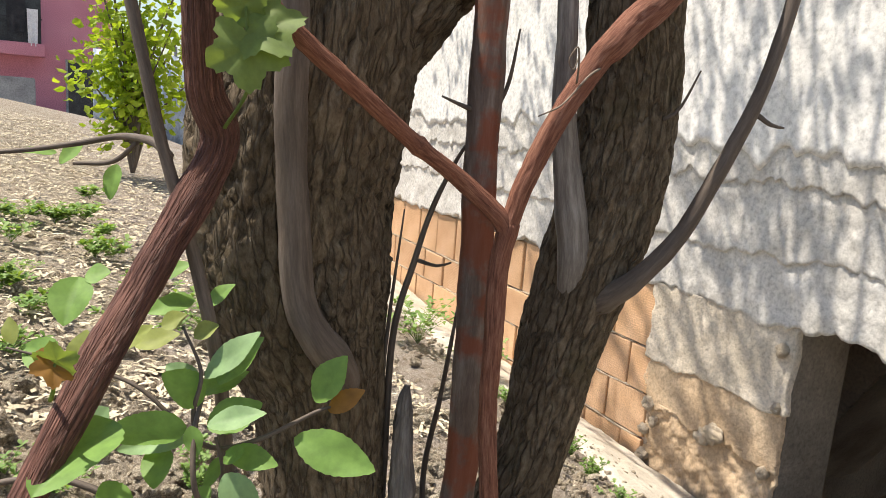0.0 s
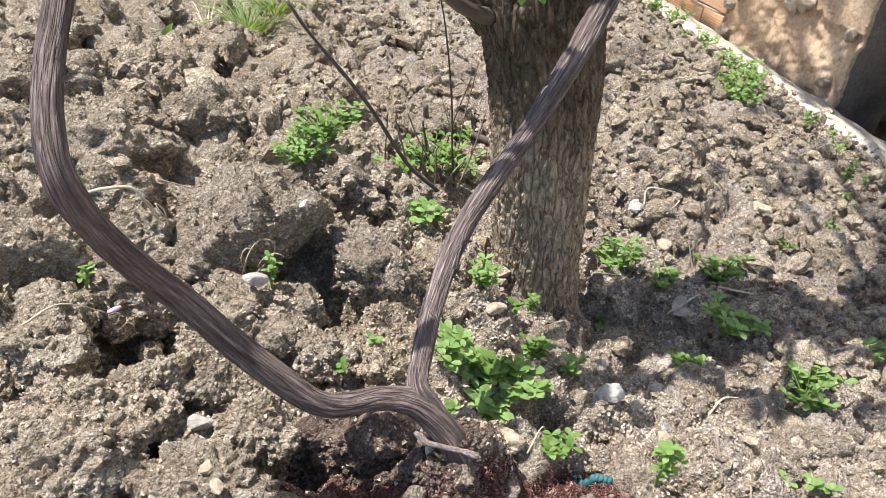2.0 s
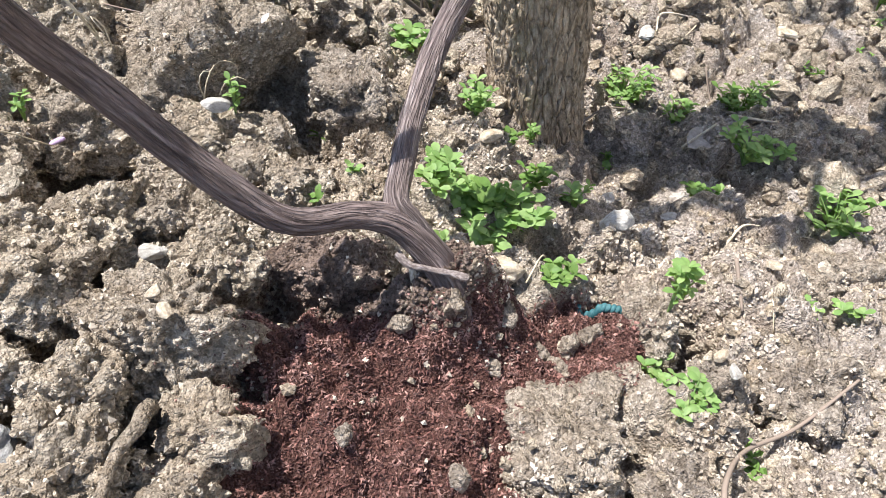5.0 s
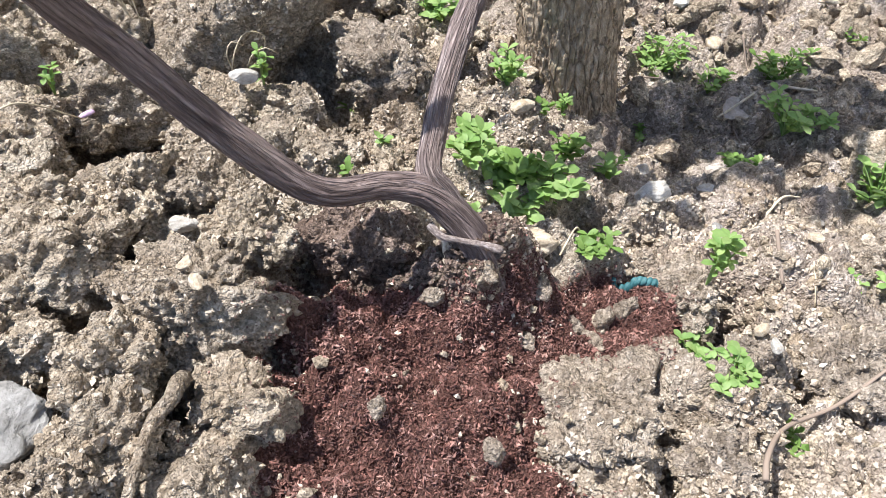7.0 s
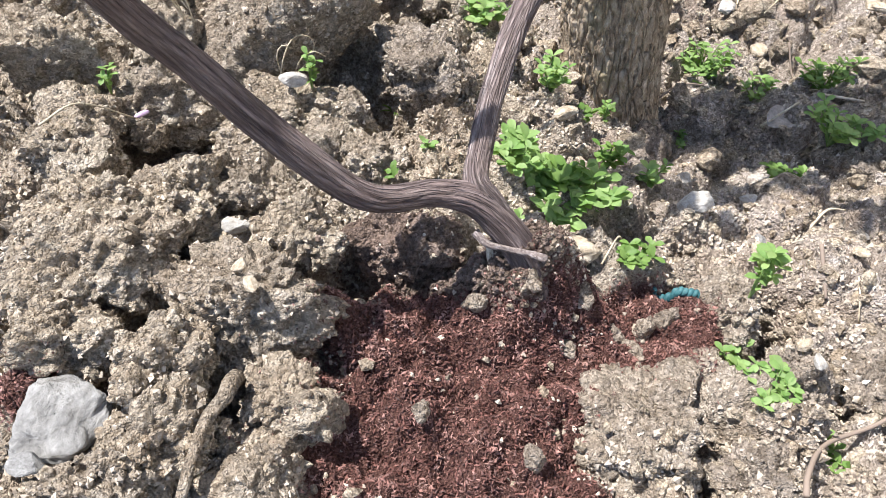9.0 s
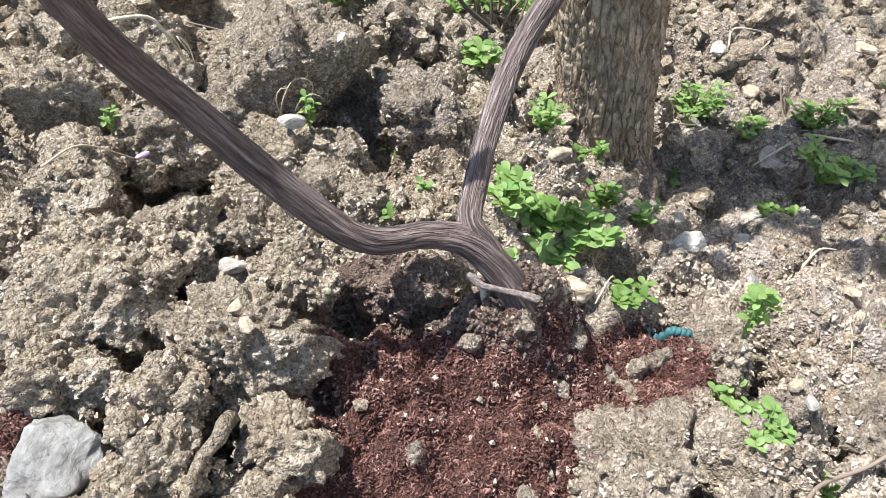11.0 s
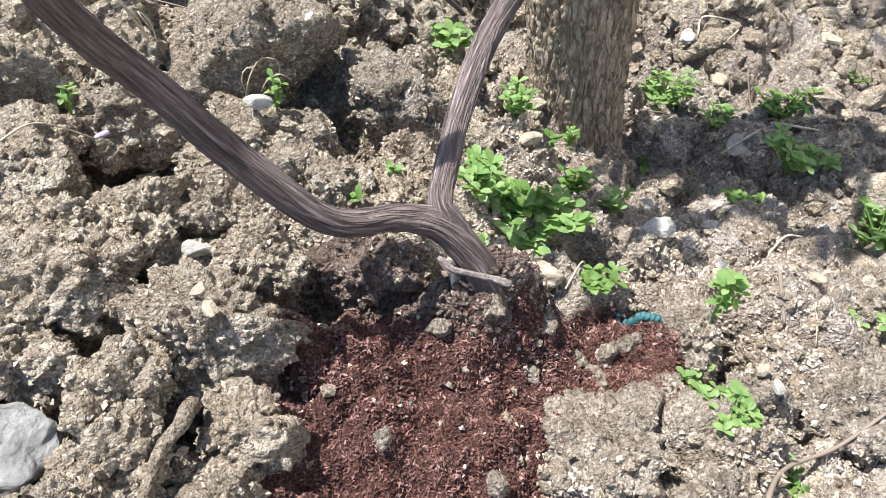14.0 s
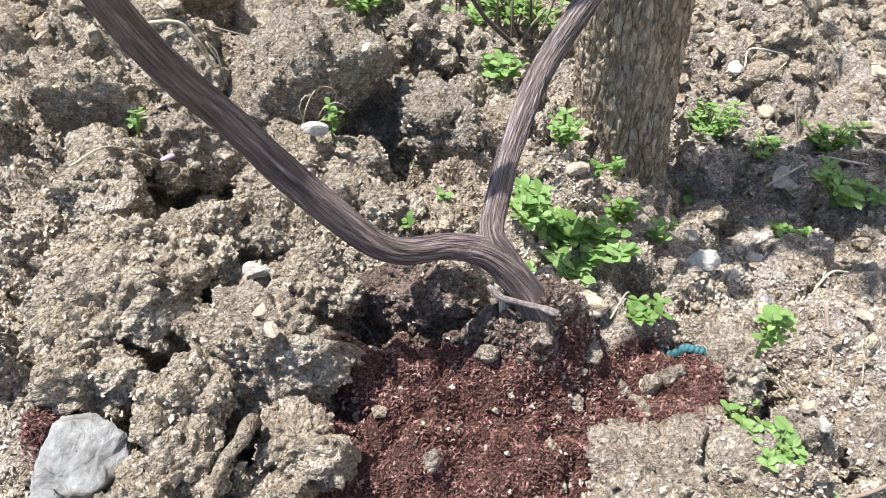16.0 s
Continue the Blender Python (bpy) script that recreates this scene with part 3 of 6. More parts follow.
gx = stations(-260, 260, 0.0050, -0.42, 0.72, 1.030, 0.03, 0.03)
gy = stations(-160, 420, 0.0050, -0.33, 0.66, 1.026, 0.01, 0.06)
mx_, my_ = np.meshgrid(gx, gy)
hh, mm = relief(mx_, my_, np.maximum(np.gradient(gx)[None, :] + 0 * my_, np.gradient(gy)[:, None]))
far = np.maximum(np.abs(mx_), np.abs(my_ - 0.5))
gz = slope(mx_, my_) + hh * (1 - 0.6 * smooth(6, 14, far))
verts = np.stack([mx_, my_, gz], -1).reshape(-1, 3)
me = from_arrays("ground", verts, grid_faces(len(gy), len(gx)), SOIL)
me.attributes.new("mulch", "FLOAT", "POINT").data.foreach_set("value", mm.ravel())
damp = np.exp(-(((mx_ + 0.055) / 0.055) ** 2 + ((my_ - 0.030) / 0.045) ** 2) ** 2) * 0.6 + np.exp(-(((mx_ + 0.005) / 0.080) ** 2 + ((my_ + 0.030) / 0.042) ** 2) ** 2) * (1.0 + 0.5 * fbm2(mx_ * 40, my_ * 40, 3, 19))
me.attributes.new("damp", "FLOAT", "POINT").data.foreach_set("value", np.clip(damp, 0, 1).ravel())
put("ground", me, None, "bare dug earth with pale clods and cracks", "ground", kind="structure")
del verts


# ---- lumps of earth and stones ----
def lump_mesh(name, seed, material, rows=36, cols=56, rough=0.30, angular=0.0, fine=0.06, square=2.0, detail=3):
    """A lump of about unit radius with its own shape; square above 2 makes it blocky."""
    th = np.linspace(0.02, math.pi - 0.02, rows)[:, None]
    ph = np.linspace(0, 2 * math.pi, cols, endpoint=False)[None]
    d = np.stack([np.sin(th) * np.cos(ph), np.sin(th) * np.sin(ph), np.cos(th) + 0 * ph], -1)
    x, y, w = d[..., 0], d[..., 1], d[..., 2]
    r = (np.abs(x) ** square + np.abs(y) ** square + np.abs(w) ** square) ** (-1 / square)
    r = r * (1 + rough * 1.6 * fbm3(x * 1.6 + seed, y * 1.6, w * 1.6, 3, seed))
    if angular:
        rng = np.random.RandomState(seed)
        for _ in range(10):
            n = rng.normal(size=3)
            n /= np.linalg.norm(n)
            cut = 0.70 + 0.30 * rng.rand()
            r = np.minimum(r, cut / np.maximum(d @ n, 1e-3) * angular + r * (1 - angular))
    r = r + fine * 2 * fbm3(x * 6, y * 6 + seed, w * 6, detail, seed + 5, 0.72)
    v = (d * r[..., None]).reshape(-1, 3)
    return from_arrays(name, v, grid_faces(rows, cols, True), material)


def clod_mesh(name, seed, material, size, turn, rows=36, cols=56):
    """A broken clod: a block with its corners knocked off along rough planes, crumbling all over."""
    th = np.linspace(0.02, math.pi - 0.02, rows)[:, None]
    ph = np.linspace(0, 2 * math.pi, cols, endpoint=False)[None]
    d = np.stack([np.sin(th) * np.cos(ph), np.sin(th) * np.sin(ph), np.cos(th) + 0 * ph], -1)
    r = np.sum(np.abs(d) ** 3.2, -1) ** (-1 / 3.2)
    r = r * (1 + 0.42 * fbm3(d[..., 0] * 1.5 + seed, d[..., 1] * 1.5, d[..., 2] * 1.5, 3, seed))
    rng = np.random.RandomState(seed)
    for _ in range(15):
        n = rng.normal(size=3)
        n /= np.linalg.norm(n)
        r = np.minimum(r, (0.62 + 0.38 * rng.rand()) / np.maximum(d @ n, 1e-3) * 0.9 + r * 0.1)
    p = (d * r[..., None] * np.array(size)) @ turn.T
    q = p + 3.0 + seed * 0.37
    out = (d * np.array(size)) @ turn.T
    out /= np.linalg.norm(out, axis=-1)[..., None]
    k = min(1.0, size[0] / 0.045)
    lift = 0.022 * k * fbm3(q[..., 0] * 34, q[..., 1] * 34, q[..., 2] * 34, 4, seed + 5, 0.62)
    for per, high in ((0.021, 0.0050), (0.0105, 0.0046), (0.0056, 0.0042)):
        wob = 0.5 * fbm3(q[..., 0] / per * 0.6, q[..., 1] / per * 0.6, q[..., 2] / per * 0.6, 2, seed + 9)
        f1 = cells3(q[..., 0] / per + wob, q[..., 1] / per - wob, q[..., 2] / per + wob, seed)
        lift = lift + k * high * (smooth(0.80, 0.25, f1) - 0.5)
    p = p + out * lift[..., None]
    return p.reshape(-1, 3), grid_faces(rows, cols, True)


# large clods: x, y, half-length, half-width, height, turn
CLODS = [(-0.108, 0.395, 0.092, 0.070, 0.105, 10), (-0.261, 0.601, 0.100, 0.080, 0.060, 40), (-0.229, 0.485, 0.036, 0.030, 0.034, 0), (-0.239, 0.320, 0.066, 0.048, 0.044, 15),
         (-0.204, 0.417, 0.044, 0.036, 0.050, 60), (-0.094, 0.265, 0.070, 0.042, 0.036, -10), (0.076, 0.318, 0.072, 0.056, 0.060, 70), (0.105, 0.480, 0.043, 0.036, 0.048, 20),
         (-0.317, 0.376, 0.046, 0.040, 0.048, 0), (-0.325, 0.250, 0.056, 0.044, 0.050, 80), (-0.223, 0.112, 0.040, 0.030, 0.030, 35), (-0.172, 0.116, 0.028, 0.024, 0.028, 0)]
CLODS_NEAR = [(-0.132, 0.052, 0.034, 0.028, 0.036, 50), (-0.192, -0.018, 0.060, 0.046, 0.040, -15), (-0.296, 0.030, 0.052, 0.040, 0.042, 30), (-0.318, -0.022, 0.036, 0.030, 0.034, 0),
              (-0.050, 0.042, 0.040, 0.024, 0.032, -10), (-0.182, -0.102, 0.032, 0.026, 0.028, 40), (-0.310, -0.125, 0.046, 0.036, 0.032, 10), (0.088, -0.172, 0.060, 0.048, 0.042, 75),
              (0.229, -0.178, 0.040, 0.034, 0.040, 20), (0.229, -0.097, 0.036, 0.024, 0.036, 54), (0.148, -0.245, 0.034, 0.030, 0.026, 0), (-0.297, 0.095, 0.050, 0.036, 0.036, -5), (-0.208, -0.146, 0.030, 0.026, 0.024, 60), (-0.278, -0.118, 0.040, 0.034, 0.034, 80), (-0.256, -0.064, 0.036, 0.028, 0.034, 20)]
CLODS_FAR = [(0.595, 0.088, 0.072, 0.060, 0.078, 35), (0.335, -0.202, 0.050, 0.042, 0.030, 60), (0.000, 0.444, 0.036, 0.030, 0.038, 0), (-0.045, 0.170, 0.036, 0.030, 0.030, 25),
             (-0.206, 0.641, 0.044, 0.036, 0.042, 0), (-0.170, 0.855, 0.075, 0.060, 0.060, 20), (0.753, 0.518, 0.070, 0.055, 0.048, 50), (0.478, -0.091, 0.054, 0.044, 0.028, 10),
             (1.122, 1.141, 0.085, 0.070, 0.070, 0), (0.979, 0.645, 0.078, 0.062, 0.055, 35), (0.941, 0.256, 0.060, 0.050, 0.046, 70), (1.087, 0.533, 0.080, 0.064, 0.054, 15), (0.020, 0.132, 0.036, 0.030, 0.026, 0)]
TOPS, CRUST = [], []


def place_clod(x, y, size, seed, turn, rows, cols, sunk, material=None, label="pale dry clod of crumbly clay earth"):
    base = (x, y, float(slope(np.array([x]), np.array([y]))[0]) + size[2] * sunk)
    v, f = clod_mesh("soil_clod", seed, CLOD, size, np.array(pose(0, 0, 0, (seed * 37) % 23 - 11, (seed * 53) % 19 - 9, turn).to_3x3()), rows, cols)
    ob = put("soil_clod", from_arrays("soil_clod", v, f, material or CLOD), None, label, "clod", "clods of earth")
    ob.location = base
    v = v + base
    TOPS.append(v)
    CRUST.append((v, f))


for n, (x, y, a, b_, c, turn) in enumerate(CLODS + CLODS_NEAR + CLODS_FAR):
    damp_one = n == 16
    place_clod(x, y, (a * 1.12, b_ * 1.12, c * 1.05), 100 + n, turn, *((84, 126) if y < 0.2 and x < 0.3 else (56, 84)), -0.05 if n == 0 else -0.30, DAMP_CLOD if damp_one else GREY_CLOD if x > 0.05 else None, "dark damp clod of earth under the vine" if damp_one else "pale dry clod of crumbly clay earth")

rng = np.random.RandomState(17)
for n in range(105):
    x, y = rng.uniform(-0.85, 1.35), 0.66 + 1.9 * rng.rand() ** 1.3
    a = rng.uniform(0.022, 0.075) * (0.75 if x > 0.45 else 1.0)
    place_clod(x, y, (a, a * rng.uniform(0.6, 0.95), a * rng.uniform(0.5, 0.8)), 900 + n, rng.uniform(0, 360), 28, 40, -0.10)
rng = np.random.RandomState(29)
for n in range(110):
    x, y = rng.uniform(-0.45, 0.95), rng.uniform(-0.05, 0.80)
    a = rng.uniform(0.012, 0.030)
    if mulch_mask(np.array([x]), np.array([y]))[0] > 0.02 or math.hypot(x - 0.34, y - 0.32) < 0.11 or (x > 0.05 and y < 0.16) or (x < 0.1 and n % 3):
        continue
    place_clod(x, y, (a, a * rng.uniform(0.65, 0.95), a * rng.uniform(0.6, 0.9)), 1300 + n, rng.uniform(0, 360), 28, 42, 0.0, None, "small broken clod of dry earth")
for n, (x, y, a) in enumerate([(-0.014, -0.046, 0.010), (0.028, -0.064, 0.011), (-0.018, -0.182, 0.010), (0.140, -0.084, 0.015), (0.114, -0.078, 0.012), (0.172, -0.078, 0.013), (0.082, -0.062, 0.011), (0.055, -0.092, 0.009), (-0.092, -0.134, 0.009), (0.120, -0.104, 0.012)]):
    z = ground_at(x, y) - float(slope(np.array([x]), np.array([y]))[0])
    place_clod(x, y, (a, a * 0.8, a * 0.75), 1500 + n, n * 71, 28, 42, z / (a * 0.75) + 0.35, GREY_CLOD, "small lump of grey earth among the wood chips")
TOPS = np.vstack(TOPS)


def surface(x, y):
    """The ground with the large clods on it."""
    x, y = np.atleast_1d(np.asarray(x, float)), np.atleast_1d(np.asarray(y, float))
    z = ground(x, y)
    cell = {}
    for i, p in enumerate(np.floor(TOPS[:, :2] / 0.004).astype(int).tolist()):
        k = (p[0], p[1])
        if k not in cell or TOPS[i, 2] > cell[k]:
            cell[k] = TOPS[i, 2]
    surface.cells = cell
    top = np.array([cell.get((math.floor(a / 0.004), math.floor(b / 0.004)), -9.0) for a, b in zip(x, y)])
    return np.maximum(z, top)


surface(0, 0)


def surface_at(x, y):
    best = ground_at(x, y)
    i, j = math.floor(x / 0.004), math.floor(y / 0.004)
    for di in (-1, 0, 1):
        for dj in (-1, 0, 1):
            best = max(best, surface.cells.get((i + di, j + dj), -9.0))
    return best



def scatter_lumps(name, count, box, sizes, material, label, density=None, seed=1, detail=1, lift=0.1, height=None, rounded=False):
    """Broken angular crumbs, half sunk in the surface, turned every way."""
    rng = np.random.RandomState(seed)
    bases = []
    for s in range(14):
        bm = bmesh.new()
        bmesh.ops.create_icosphere(bm, subdivisions=detail, radius=1.0)
        v = np.array([p.co[:] for p in bm.verts])
        f = np.array([[p.index for p in q.verts] for q in bm.faces])
        bm.free()
        d = v / np.linalg.norm(v, axis=1)[:, None]
        r = 1 + 1.0 * fbm3(d[:, 0] * 1.7 + s * 9, d[:, 1] * 1.7, d[:, 2] * 1.7, 2, 300 + s)
        for _ in range(6):
            n = rng.normal(size=3)
            n /= np.linalg.norm(n)
            r = np.minimum(r, (0.55 + 0.35 * rng.rand()) / np.maximum(d @ n, 1e-3))
        bases.append((d * r[:, None] * (1.15, 0.95, 0.8), f))
    x = rng.uniform(box[0], box[1], count)
    y = rng.uniform(box[2], box[3], count)
    if density is not None:
        keep = rng.rand(count) < density(x, y)
        x, y = x[keep], y[keep]
    z = surface(x, y) if height is None else height(x, y)
    r = sizes[0] * (sizes[1] / sizes[0]) ** (rng.rand(len(x)) ** 1.7)
    vs, fs, n = [], [], 0
    for i in range(len(x)):
        v, f = bases[i % 14]
        m, _ = np.linalg.qr(rng.normal(size=(3, 3)))
        if np.linalg.det(m) < 0:
            m[:, 0] *= -1
        vs.append((v * r[i]) @ m.T * (1, 1, 0.85) + (x[i], y[i], z[i] + r[i] * (lift + 0.35 * (rng.rand() - 0.5))))
        fs.append(f + n)
        n += len(v)
    return put(name, from_arrays(name, np.vstack(vs), np.vstack(fs), material, rounded), None, label, "earth", kind="stuff")


def dampness(x, y):
    """Watered earth round the foot of the vine."""
    d = np.exp(-(((x + 0.005) / 0.080) ** 2 + ((y + 0.030) / 0.042) ** 2) ** 2) * (1.0 + 0.5 * fbm2(x * 40, y * 40, 3, 19))
    return np.clip(d + 0.6 * np.exp(-(((x + 0.055) / 0.055) ** 2 + ((y - 0.030) / 0.045) ** 2) ** 2), 0, 1)


# fine crumbs and flakes over the near clods and the earth between them
ix, iy = np.where((gx > -1.3) & (gx < 1.75))[0], np.where((gy > -0.36) & (gy < 2.6))[0]
near_sheet = np.stack([mx_, my_, gz], -1)[iy[0]:iy[-1] + 1, ix[0]:ix[-1] + 1]
CRUST.append((near_sheet.reshape(-1, 3), grid_faces(near_sheet.shape[0], near_sheet.shape[1])))


def strewn(name, count, sizes, shape, material, label, category, density, seed, sink=0.2, steep=-0.25, round_=False, box=(-0.46, 1.0, -0.36, 0.85)):
    """Small broken grains lying all over the clods and the ground, on slopes and sides as well as on top."""
    rng = np.random.RandomState(seed)
    corners = np.vstack([v[np.vstack([f[:, (0, 1, 2)], f[:, (0, 2, 3)]])] for v, f in CRUST])
    e1, e2 = corners[:, 1] - corners[:, 0], corners[:, 2] - corners[:, 0]
    nrm = np.cross(e1, e2)
    area = np.linalg.norm(nrm, axis=1) + 1e-12
    nrm /= area[:, None]
    mid = corners.mean(1)
    inside = (mid[:, 0] > box[0]) & (mid[:, 0] < box[1]) & (mid[:, 1] > box[2]) & (mid[:, 1] < box[3])
    extra = np.concatenate([np.full(2 * len(f), 1.0 if k == len(CRUST) - 1 else 1.7) for k, (_, f) in enumerate(CRUST)])
    weight = area * extra * inside * (nrm[:, 2] > steep) * density(mid[:, 0], mid[:, 1])
    pick = rng.choice(len(weight), count, p=weight / weight.sum())
    u, w = rng.rand(count), rng.rand(count)
    flip = u + w > 1
    u, w = np.where(flip, 1 - u, u), np.where(flip, 1 - w, w)
    at_ = corners[pick, 0] + e1[pick] * u[:, None] + e2[pick] * w[:, None]
    up = nrm[pick]
    r = sizes[0] * (sizes[1] / sizes[0]) ** (rng.rand(count) ** 1.35)
    base = np.array([[1, 0, 0], [-1, 0, 0], [0, 1, 0], [0, -1, 0], [0, 0, 1], [0, 0, -1]], float)
    faces_ = np.array([[0, 2, 4], [2, 1, 4], [1, 3, 4], [3, 0, 4], [2, 0, 5], [1, 2, 5], [3, 1, 5], [0, 3, 5]])
    if round_:
        bm = bmesh.new()
        bmesh.ops.create_icosphere(bm, subdivisions=1, radius=1.0)
        base, faces_ = np.array([q.co[:] for q in bm.verts]), np.array([[q.index for q in t.verts] for t in bm.faces])
        bm.free()
    k = len(base)
    p = base[None] * (1 + rng.uniform(-0.35, 0.35, (count, k, 1))) + rng.uniform(-0.22, 0.22, (count, k, 3))
    p = p * np.array(shape) * r[:, None, None]
    m, _ = np.linalg.qr(rng.normal(size=(count, 3, 3)))
    m[:, :, 0] *= np.sign(np.linalg.det(m))[:, None]
    p = np.einsum("nij,nkj->nki", m, p) + (at_ + up * (r * sink)[:, None])[:, None]
    f = (np.arange(count)[:, None, None] * k + faces_[None]).reshape(-1, 3)
    return put(name, from_arrays(name, p.reshape(-1, 3), f, material, False), None, label, category, kind="stuff")


def grit_cover(x, y):
    return (1 - 0.97 * mulch_mask(x, y)) * (1 - 0.9 * dampness(x, y)) * np.clip(0.55 + 1.5 * fbm2(x * 17, y * 17, 3, 223), 0.06, 1) * (0.12 + 0.88 * smooth(0.62, 0.12, np.maximum(y, x - 0.12)))


strewn("earth_crumbs", 11000, (0.0026, 0.0080), (1.0, 0.85, 0.7), CRUMB, "loose pale crumbs of dry earth", "earth", grit_cover, 11, 0.15, -0.25, True)
strewn("earth_grit", 80000, (0.0012, 0.0040), (1.0, 0.85, 0.6), GRANULE, "fine gritty crumbs of dry earth", "earth", grit_cover, 13)
scatter_lumps("earth_lumps", 1300, (0.30, 1.65, -0.25, 1.5), (0.006, 0.030), CRUMB, "broken lumps of dry earth round the tree", lambda x, y: (np.hypot(x - 0.34, y - 0.32) > 0.12) * smooth(0.02, 0.10, np.maximum(x - 0.3, y)) * np.clip(0.7 + 1.2 * fbm2(x * 7, y * 7, 2, 133), 0.15, 1), 16, 2)
scatter_lumps("earth_lumps", 1100, (-1.5, 2.1, 0.2, 4.0), (0.008, 0.035), CRUMB, "loose lumps of dry earth", None, 12, 1)


def stone(x, y, size, seed, material, label, turn=0.0, sink=0.3, name="stone", group=""):
    if size[0] < 0.016:
        bm = bmesh.new()
        bmesh.ops.create_icosphere(bm, subdivisions=3, radius=1.0)
        rng = np.random.RandomState(seed)
        d = np.array([q.co[:] for q in bm.verts])
        r = 1 + 0.5 * fbm3(d[:, 0] + seed, d[:, 1], d[:, 2], 2, seed)
        for _ in range(9):
            n = rng.normal(size=3)
            n /= np.linalg.norm(n)
            r = np.minimum(r, (0.5 + 0.4 * rng.rand()) / np.maximum(d @ n, 1e-3))
        for q, p in zip(bm.verts, d * r[:, None] * 1.3):
            q.co = p
        me = bpy.data.meshes.new(name)
        bm.to_mesh(me)
        bm.free()
        me.materials.append(material)
    else:
        me = lump_mesh(name, seed, material, 40, 60, 0.30, 0.97, 0.03, 2.6)
    ob = put(name, me, None, label, "stone", group)
    ob.matrix_world = pose(x, y, surface_at(x, y) + size[2] * (1 - sink) * 0.8, (seed * 7) % 17 - 8, (seed * 5) % 15 - 7, turn) @ Matrix.Diagonal((*size, 1))
    return ob


stone(-0.323, -0.090, (0.034, 0.027, 0.012), 7, GREY_STONE, "large pale grey stone half buried among clods", 60, 0.9).location.z = -0.030
stone(0.104, -0.002, (0.024, 0.016, 0.015), 2, TAN_STONE, "cream stone with an ochre end beside the vine", -30, -0.9)
stone(0.267, 0.030, (0.019, 0.014, 0.011), 3, WHITE_STONE, "white angular stone lying on dry earth", -20, -0.6)
stone(0.464, 0.120, (0.022, 0.008, 0.006), 4, WHITE_STONE, "narrow pale stone chip on the earth", -50, -0.8)
stone(0.198, 0.194, (0.012, 0.009, 0.007), 5, TAN_STONE, "smooth brown pebble near the trunk", 10, -0.8)
CHIPS = [(-0.188, 0.064, 0.014), (-0.190, -0.020, 0.008), (-0.185, -0.046, 0.008), (0.363, 0.047, 0.014), (0.305, -0.036, 0.013), (0.318, -0.022, 0.010), (0.348, 0.139, 0.014), (0.250, 0.108, 0.014),
         (0.244, -0.165, 0.010), (0.239, -0.187, 0.009), (0.234, -0.217, 0.008), (-0.337, -0.122, 0.014), (0.602, 0.430, 0.022), (0.628, 0.366, 0.020), (0.885, 0.398, 0.026), (-0.095, 0.262, 0.016),
         (0.37, 1.004, 0.016), (0.38, 0.96, 0.012), (1.344, 0.380, 0.030), (1.40, 0.34, 0.022), (1.30, 0.42, 0.018), (0.46, -0.03, 0.012), (0.40, -0.075, 0.010), (0.29, 0.06, 0.008)]
for n, (x, y, r) in enumerate(CHIPS):
    stone(x, y, (r * 0.75, r * 0.5, r * 0.35), 20 + n, (WHITE_STONE, TAN_STONE, TAN_STONE, WHITE_STONE, TAN_STONE, GREY_STONE)[n % 6], "small pale stone chip on the earth", n * 47, -0.6, "stone_chip", "stone chips")

strewn("earth_crumbs", 17000, (0.0045, 0.0170), (1.0, 0.85, 0.7), CRUMB, "loose crumbs of dry earth behind the tree", "earth", lambda x, y: smooth(0.30, 0.60, np.maximum(y, x - 0.2)) * smooth(2.6, 0.9, y) * np.clip(0.5 + 1.4 * fbm2(x * 6, y * 6, 3, 323), 0.05, 1), 19, 0.15, -0.25, True, (-1.2, 1.6, -0.2, 2.5))
strewn("damp_crumbs", 4200, (0.0012, 0.0042), (1.0, 0.85, 0.7), DAMP_CLOD, "dark damp crumbs of earth under the vine", "earth", lambda x, y: dampness(x, y) * (1 - mulch_mask(x, y)), 17, 0.2, -0.25, True)
# wood chips of the mulch, with some spilt over the clods round it
SPILT = [(-0.100, -0.005, 0.030, 0.55), (-0.050, -0.018, 0.040, 0.45), (0.000, -0.038, 0.040, 0.35), (0.065, -0.040, 0.040, 0.30), (0.045, -0.140, 0.030, 0.22), (-0.165, -0.060, 0.028, 0.40), (-0.175, -0.115, 0.035, 0.30), (0.150, -0.120, 0.040, 0.15), (-0.120, -0.210, 0.040, 0.25)]


def chip_cover(x, y):
    spilt = sum(k * np.exp(-((x - cx) ** 2 + (y - cy) ** 2) / r ** 2) for cx, cy, r, k in SPILT)
    return np.clip(mulch_mask(x, y) * 1.6 - 0.12, 0, 1) ** 1.3 + spilt * np.clip(0.4 + 2.0 * fbm2(x * 50, y * 50, 2, 423), 0, 1)


strewn("wood_chips", 56000, (0.0008, 0.0031), (1.0, 0.40, 0.28), MULCH, "damp red-brown wood chips heaped round the vine", "mulch", chip_cover, 8, 0.5)


